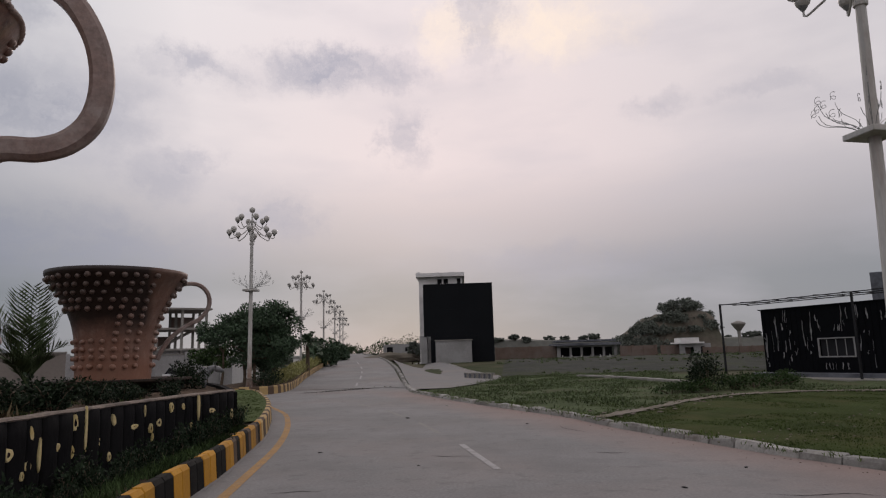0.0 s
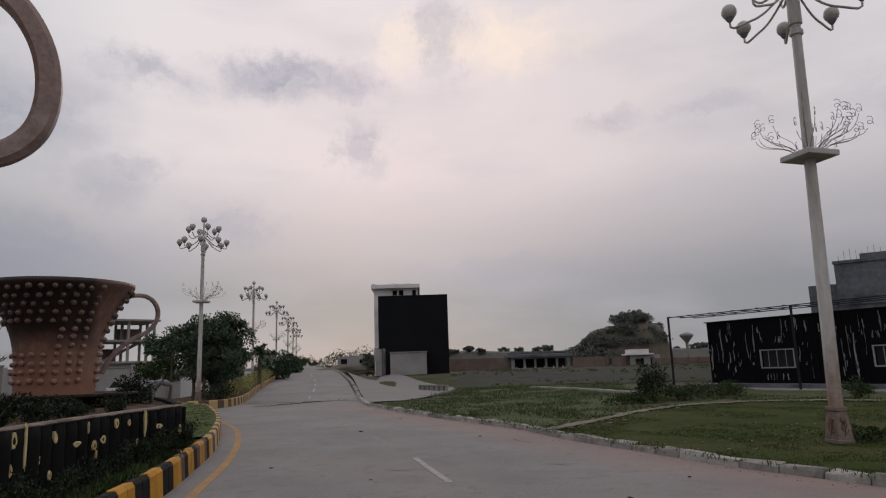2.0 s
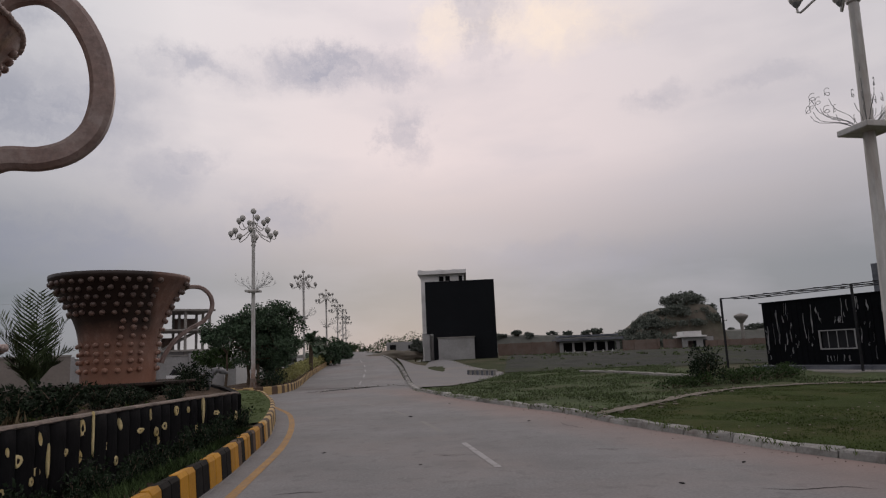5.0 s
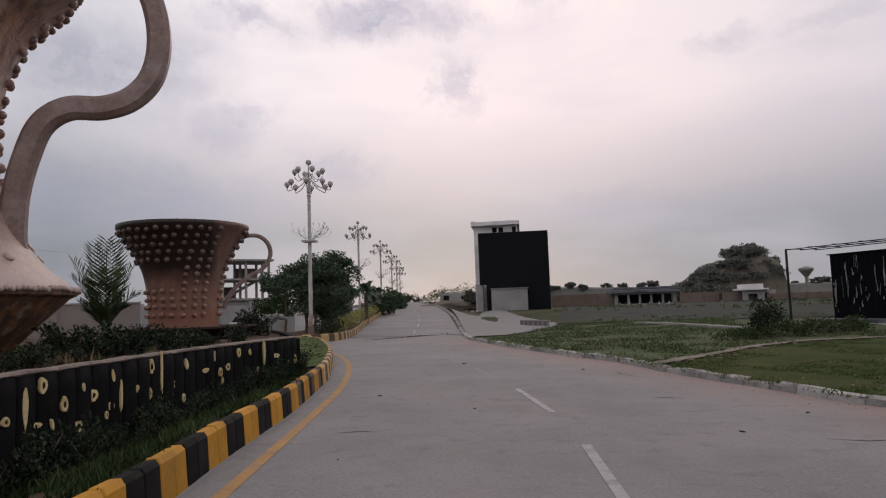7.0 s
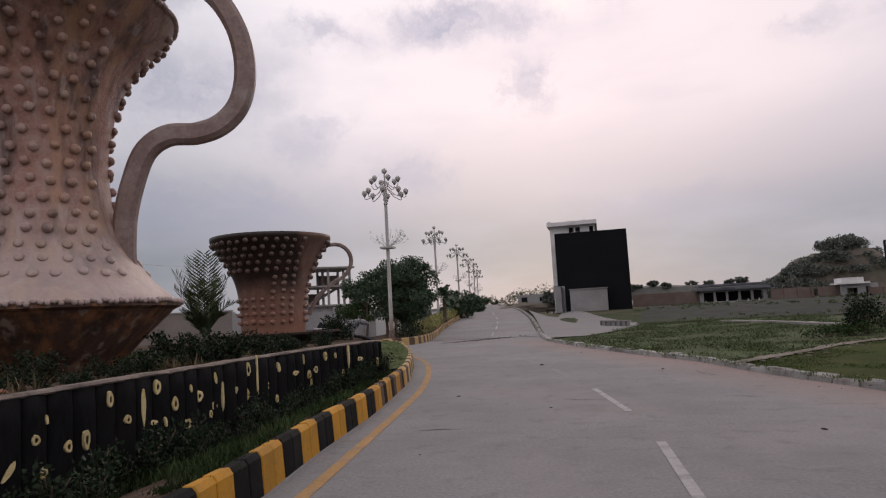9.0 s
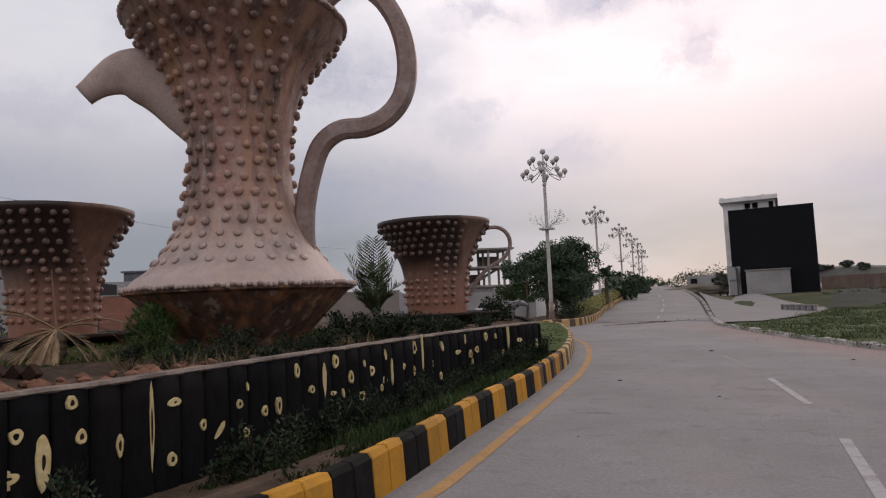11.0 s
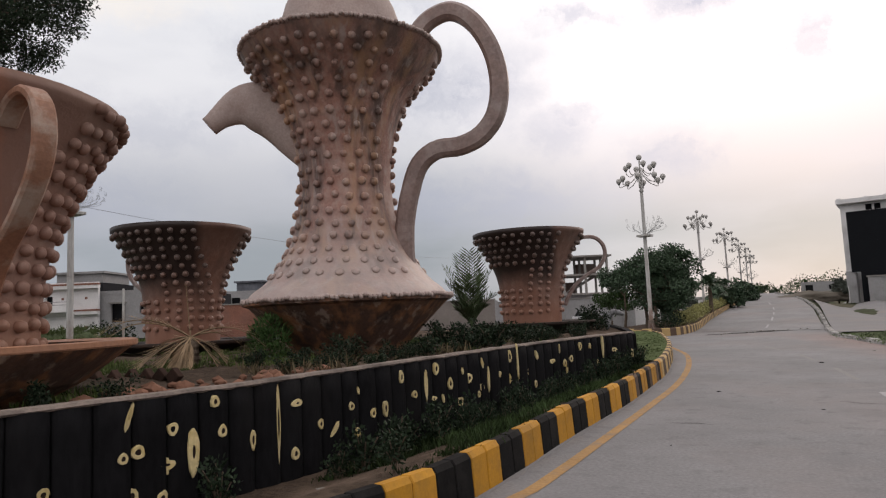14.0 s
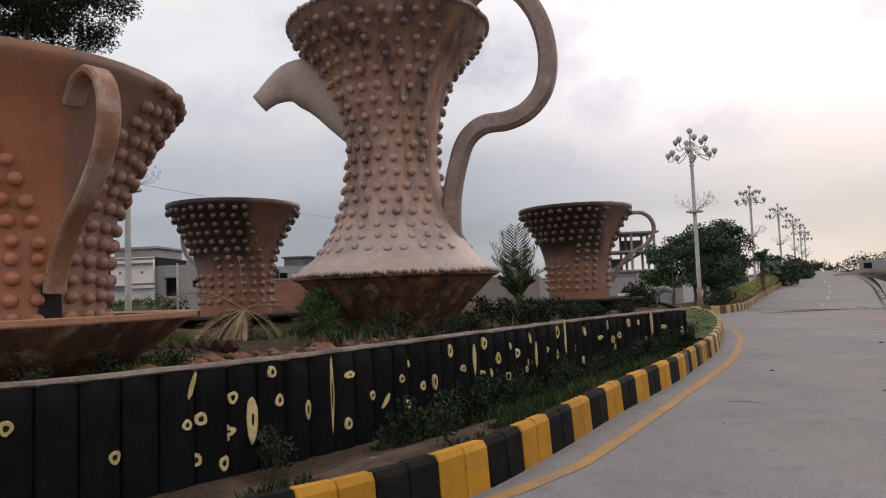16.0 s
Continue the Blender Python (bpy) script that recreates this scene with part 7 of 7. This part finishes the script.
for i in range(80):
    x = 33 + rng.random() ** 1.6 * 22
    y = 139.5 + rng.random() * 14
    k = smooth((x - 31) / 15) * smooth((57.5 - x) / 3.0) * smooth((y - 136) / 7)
    bush((x, y), k * 8.4 - 0.5, rng.uniform(1.0, 2.6), rng.uniform(1.0, 2.2), HAZED_GREEN, "scrub growing on the earth mound, paled by painted haze", 520, 0.42, 200 + i)
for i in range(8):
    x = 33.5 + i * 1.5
    bush((x, 137 + rng.random() * 2), 0, rng.uniform(3.0, 5.5), 2.0, HAZED_GREEN, "tall scrub at the foot of the mound", 500, 0.45, 240 + i)
far_tree = [tree("tree", "far hazy tree on the bank", (0, -900 - 20 * k), 0, 1.0, (2.2 + 0.5 * k, 2.8 - 0.3 * k, 1.7 - 0.2 * k), 40, 50, 0.6, HAZED_GREEN, 110 + k, 0.12, 2) for k in range(3)]
for i in range(44):
    x = -55 + i * 3.6 + rng.uniform(-1.5, 1.5)
    s = rng.uniform(0.35, 0.85)
    if rng.random() < 0.3:
        continue
    copy_thing(far_tree[i % 3], pose(x, 222 + rng.uniform(-3, 6), (5.2 - 0.012 * x) * (0.45 + 0.55 * smooth((x + 12) / 24)), 0, 0, rng.uniform(0, 360)) @ Matrix.Diagonal((s, s, s * 0.9, 1)))
for i in range(16):
    s = rng.uniform(0.45, 0.85)
    copy_thing(far_tree[i % 3], pose(-64 + i * 3.8, 192 + rng.uniform(-4, 8), 0, 0, 0, rng.uniform(0, 360)) @ Matrix.Diagonal((s, s, s, 1)))
for k in far_tree:
    for o in (*k.children_recursive, k):
        bpy.data.objects.remove(o)


def frond(bm_leaves, rng, base, ang, length, rise, droop, leaflet, pairs, width, splay=0.75):
    """One palm frond: a bent rib and its leaflets; returns the rib's points."""
    c, s = math.cos(ang), math.sin(ang)
    pts = []
    for i in range(13):
        t = i / 12
        r = length * (t * math.cos(rise) * (1 - 0.12 * t))
        z = length * (t * math.sin(rise) - droop * t * t)
        pts.append(np.array(base) + np.array((r * c, r * s, z)))
    for i in range(pairs):
        t = 0.16 + 0.84 * i / (pairs - 1)
        k = t * 12
        j = min(11, int(k))
        p = pts[j] + (pts[j + 1] - pts[j]) * (k - j)
        d = pts[j + 1] - pts[j]
        d /= np.linalg.norm(d)
        side = np.cross(d, (0, 0, 1.0))
        side /= np.linalg.norm(side) + 1e-6
        up = np.cross(side, d)
        ll = leaflet * (0.35 + 0.65 * math.sin(math.pi * min(1, 0.2 + 0.75 * t))) * rng.uniform(0.85, 1.15)
        for sg in (-1, 1):
            a = d * 0.75 + side * sg * splay + up * rng.uniform(0.1, 0.4) * splay
            a = a / np.linalg.norm(a) * ll
            w = np.cross(a, up)
            w = w / (np.linalg.norm(w) + 1e-6) * width
            bm_leaves.append((p, a, w))
    return pts


def palm(label, at, z, trunk_h, trunk_r, fronds, length, mat, seed, rise=(0.5, 1.4), droop=(0.2, 0.5), leaflet=0.35, pairs=34, width=0.011, each=True, arc=(0, 6.283), splay=0.75, extra=()):
    ob = thing("palm", label, "palm", (*at, z), 0)
    rng = np.random.default_rng(seed)
    part("trunk", lathe(bmesh.new(), [(trunk_r * (1.15 + 0.15 * (k % 2)), trunk_h * k / 10 - 0.1) for k in range(11)] + [(0.01, trunk_h)], 10), BARK, ob)
    rows = []
    for i in range(fronds):
        ang = arc[0] + (arc[1] - arc[0]) * (i + rng.uniform(-0.3, 0.3)) / fronds
        rows.append((ang * (1 if each else 2.4), length * rng.uniform(0.75, 1.1), rng.uniform(*rise), rng.uniform(*droop), leaflet, splay))
    for ang, long, up, down, leaf, wide in (*rows, *extra):
        leaves = []
        pts = frond(leaves, rng, (0, 0, trunk_h), ang, long, up, down, leaf, pairs, width, wide)
        f = new("frond", leaf_mesh("frond", leaves, mat))
        f.parent = ob
        part("rib", sweep(bmesh.new(), [Vector(p) for p in pts], circle(0.012, 4), scale=[1.3 - t / 12 for t in range(13)]), mat, f)
    return ob


FACING = math.atan2(-11.6, 7.65)
palm("young date palm with upright grey-green fronds", (-6.35, 9.9), 0.9, 0.42, 0.12, 6, 1.0, PALM_LEAF, 121, (0.6, 1.2), (0.2, 0.6), 0.34, 20, 0.014, False, splay=0.8, extra=[(FACING + a, long, up, down, 0.5, 0.95) for a, long, up, down in ((2.5, 1.75, 1.42, 0.1), (-1.9, 1.7, 1.2, 0.2), (-2.4, 1.75, 1.36, 0.12), (1.9, 1.6, 1.25, 0.25), (0.3, 1.5, 1.38, 0.3), (-0.4, 1.35, 1.25, 0.35), (1.2, 1.35, 1.1, 0.45), (-1.3, 1.5, 1.15, 0.3), (3.1, 1.7, 1.5, 0.05))])
ASIDE = math.atan2(0.842, 0.539)
palm("small dead palm with drooping straw-coloured fronds", (-8.15, 4.35), 0.92, 0.5, 0.11, 5, 0.85, DRY_LEAF, 122, (-0.5, 0.3), (0.4, 0.8), 0.3, 26, 0.011, False, splay=0.3, extra=[(ASIDE + a, long, up, down, leaf, wide) for a, long, up, down, leaf, wide in ((3.2, 1.95, 0.66, 0.58, 0.40, 0.6), (3.0, 1.7, 0.62, 0.55, 0.40, 0.55), (-0.1, 1.5, 0.5, 0.62, 0.42, 0.5), (0.2, 1.2, 0.4, 0.7, 0.42, 0.5), (3.7, 1.15, -0.1, 0.40, 0.5, 0.22), (4.0, 1.0, -0.25, 0.42, 0.5, 0.2), (4.3, 0.9, -0.4, 0.35, 0.45, 0.2), (4.6, 0.85, -0.5, 0.3, 0.42, 0.2), (2.4, 0.85, 1.45, 0.0, 0.05, 0.1))])
palm("date palm on the median", (-10.6, 47.6), 0.2, 2.5, 0.12, 26, 1.6, LEAF_TREE, 123, (0.1, 1.3), (0.3, 0.7), 0.4, 26, 0.03, False)
palm("date palm on the median", (-12.3, 57), 0.2, 1.8, 0.12, 22, 1.6, LEAF_TREE, 124, (0.1, 1.3), (0.3, 0.7), 0.4, 24, 0.03, False)
nrng = np.random.default_rng(131)
line_h = spline([(-9.35, 32.6, 0), (-9.7, 37, 0), (-10.8, 45, 0), (-12.9, 60, 0), (-15.5, 80, 0)], 1.15)
for i, p in enumerate(line_h):
    dark = p.y < 35.5
    hedge = thing("hedge_shrub", "clipped yellow-green hedge shrub along the median" if not dark else "dark green hedge shrub along the median", "shrub", (p.x, p.y, 0.28 + land(p.x, p.y)), 0, group="hedge on the median")
    f = new("foliage", leaf_mesh("foliage", clump(nrng, (0, 0, 0.42), (0.62, 0.62, 0.42), 420, 0.11, 0.035), LEAF_DARK if dark else LEAF_YELLOW))
    f.parent = hedge
    part("stem", sweep(bmesh.new(), [(0, 0, -0.1), (0.05, 0, 0.4)], circle(0.03, 5)), BARK, hedge)
for i, (x, y, z, h, r) in enumerate(((-15.5, 128, 1.5, 4.2, 3.6), (-10.5, 126, 1.5, 4.6, 4.0), (-21, 134, 1.8, 3.0, 3.0))):
    bush((x, y), z, h, r, LEAF_MID, "dull green tree behind the roadside huts", 900, 0.34, 330 + i)
for i, (x, y, s) in enumerate(((-40, 19.6, 1.35), (-29.0, 22.5, 0.7))):
    bush((x, y), 0.3, 1.5 * s, 1.1 * s, LEAF_DARK, "dark bush before the houses", 1000, 0.16, 300 + i)
spots = [(rng.uniform(-44, -19), 0, 0.1, rng.uniform(0.7, 1.6)) for _ in range(3000)]
spots = [(x, 10 + (-19 - x) * 0.35 + rng.uniform(-2.5, 4.5), z, s) for x, _, z, s in spots]
blades("grass", "tall green grass on the far verge", spots, 0.55, GRASS, 9, per=8, width=0.03)
# a grassy bank in front of the houses
bm, rows, spots = bmesh.new(), [], []
crest = spline([(-38.5, 3.0, 0), (-36.5, 7.5, 0), (-33.8, 12.8, 0), (-31.6, 17.6, 0)], 0.6)
for i, p in enumerate(crest):
    d = (crest[min(i + 1, len(crest) - 1)] - crest[max(i - 1, 0)]).normalized()
    ends = smooth(min(i, len(crest) - 1 - i) / 5)
    row = []
    for k in range(13):
        off = (k - 6) / 6
        x, y = p.x + d.y * off * 3.2, p.y - d.x * off * 3.2
        z = ends * (1.5 + 0.2 * noise.noise((x * 0.5, y * 0.5, 7))) * smooth(1.35 * (1 - abs(off))) - 0.05
        row.append(bm.verts.new((x, y, z)))
        spots += [(x + rng.uniform(-0.3, 0.3), y + rng.uniform(-0.3, 0.3), z, rng.uniform(0.5, 1.2)) for _ in range(4 if abs(off) < 0.9 else 1)]
    rows.append(row)
for a, b in zip(rows, rows[1:]):
    for k in range(12):
        bm.faces.new((a[k], b[k], b[k + 1], a[k + 1]))
bmesh.ops.recalc_face_normals(bm, faces=bm.faces)
tagged(link("bank", bm, WEEDS, True), "low bank of rank green grass before the houses", "bank", kind="structure")
blades("grass", "rank green grass covering the bank", spots, 0.42, LAWN_FRESH, 19, per=7, width=0.022)

# ---- small things in the bed ----
statue = bmesh.new()


def lump(bm, c, r, m=None):
    mat = Matrix.Translation(c) @ (m or Matrix()) @ Matrix.Diagonal((*r, 1))
    bmesh.ops.create_uvsphere(bm, u_segments=18, v_segments=12, radius=1.0, matrix=mat)


lump(statue, (0, 0, 0.72), (0.62, 0.26, 0.28))
lump(statue, (-0.45, 0, 0.76), (0.3, 0.25, 0.27))
lump(statue, (0.42, 0, 0.82), (0.3, 0.24, 0.3))
sweep(statue, spline([(0.5, 0, 0.85), (0.72, 0, 1.0), (0.9, 0, 1.02)], 0.06), circle(0.17, 10), scale=[1.1 - 0.05 * i for i in range(8)])
lump(statue, (1.02, 0, 0.98), (0.22, 0.13, 0.14), Matrix.Rotation(radians(20), 4, "Y"))
lump(statue, (1.2, 0, 0.9), (0.12, 0.1, 0.09))
for sy in (-1, 1):
    sweep(statue, spline([(0.9, 0.08 * sy, 1.08), (0.86, 0.2 * sy, 1.2), (0.92, 0.22 * sy, 1.34)], 0.04), circle(0.035, 6), scale=[1 - 0.1 * i for i in range(9)])
    for x in (-0.5, 0.45):
        sweep(statue, [(x, 0.14 * sy, 0.7), (x + 0.02, 0.15 * sy, 0.35), (x, 0.15 * sy, 0.0)], circle(0.07, 8), scale=[1.3, 0.8, 0.9])
ob = tagged(link("animal_statue", statue, STATUE_GREY, True), "silver-grey painted horned animal statue behind the wall", "statue")
ob.matrix_basis = pose(-6.3, 16.6, 0.82, 0, 0, 33) @ Matrix.Diagonal((0.6, 0.6, 0.6, 1))
bush((-6.12, 15.75), 0.82, 0.95, 0.42, LEAF_DARK, "dark rounded bush beside the animal statue", 1500, 0.07, 351)


def parked_car(at, z, turn):
    """A small white saloon."""
    ob = thing("car", "small white car parked beyond the island", "car", (*at, z), turn)
    bm = bmesh.new()
    side = [(-2.0, 0.30), (-2.02, 0.72), (-1.75, 0.90), (-0.95, 0.95), (0.75, 0.92), (1.85, 0.78), (2.02, 0.60), (2.0, 0.30)]
    left, right_ = ([bm.verts.new((x, y, zz)) for x, zz in side] for y in (-0.8, 0.8))
    for i in range(len(side)):
        j = (i + 1) % len(side)
        bm.faces.new((left[i], left[j], right_[j], right_[i]))
    bm.faces.new(left[::-1])
    bm.faces.new(right_)
    bmesh.ops.bevel(bm, geom=bm.edges[:], offset=0.05, segments=2, affect="EDGES")
    bmesh.ops.recalc_face_normals(bm, faces=bm.faces)
    part("body", bm, CAR_WHITE, ob, "white painted body")
    bm = bmesh.new()
    low, high = [(-1.5, 0.92), (0.95, 0.92)], [(-0.95, 1.42), (0.25, 1.42)]
    v = [bm.verts.new((x, y * k, zz)) for (x, zz), k in zip(low + high[::-1], (0.74, 0.74, 0.6, 0.6)) for y in (-1, 1)]
    for f in ((0, 2, 4, 6), (1, 7, 5, 3), (0, 6, 7, 1), (2, 3, 5, 4)):
        bm.faces.new([v[i] for i in f])
    part("windows", bm, DARK_OPENING, ob, "dark car windows")
    part("roof", box(bmesh.new(), (-0.98, -0.62, 1.40), (0.28, 0.62, 1.46), 0.025), CAR_WHITE, ob)
    for x in (-1.25, 1.25):
        for y in (-0.72, 0.72):
            bm = lathe(bmesh.new(), [(0.02, -0.09), (0.3, -0.09), (0.31, 0.0), (0.3, 0.09), (0.02, 0.09)], 16)
            bmesh.ops.transform(bm, matrix=Matrix.Translation((x, y, 0.3)) @ Matrix.Rotation(radians(90), 4, "X"), verts=bm.verts)
            part("wheel", bm, IRON_BLACK, ob)
    return ob


parked_car((-19.6, 44.2), 0.0, 12)
edging = thing("brick_edging", "sawtooth edging of bricks set on their corners", "edging", (0, 0, 0))
EB = bpy.data.meshes.new("brick")
bm = box(bmesh.new(), (-0.085, -0.05, -0.085), (0.085, 0.05, 0.085), 0.008)
bm.to_mesh(EB)
bm.free()
EB.materials.append(BRICK_SOOT)
for p in spline([(-8.2, 2.2, 0), (-7.5, 2.4, 0), (-7.06, 2.85, 0), (-6.4, 3.1, 0)], 0.215):
    piece("brick", EB, edging, pose(p.x, p.y, 0.96, 0, 45, 10) @ pose(0, 0, 0, random.uniform(-6, 6), random.uniform(-6, 6), 0))
CLODS = [stone_mesh(40 + i, SOIL_RED) for i in range(4)]
rng = random.Random(91)
for i in range(40):
    u = rng.uniform(8.2, 11.8)
    p, d, _, _ = on_wall(u)
    k = rng.uniform(0.3, 1.5)
    s = rng.uniform(0.05, 0.14)
    ob = new("clod", CLODS[i % 4])
    ob.matrix_basis = pose(p.x - d.y * k, p.y + d.x * k, 0.97, 0, 0, rng.uniform(0, 360)) @ Matrix.Diagonal((s, s, s, 1))
    tagged(ob, "lump of reddish dry soil in the bed", "clod", group="clods in the bed")
for x, y, s in ((-3.0, 4.9, 0.05), (-3.05, 3.1, 0.04), (-2.9, 2.2, 0.04), (-2.75, 6.3, 0.05)):
    ob = new("litter", STONES[1])
    ob.matrix_basis = pose(x, y, strip_z(x, y), 0, 0, x * 50) @ Matrix.Diagonal((s * 1.6, s, s * 0.5, 1))
    tagged(ob, "scrap of white litter on the soil", "litter", group="litter in the strip")
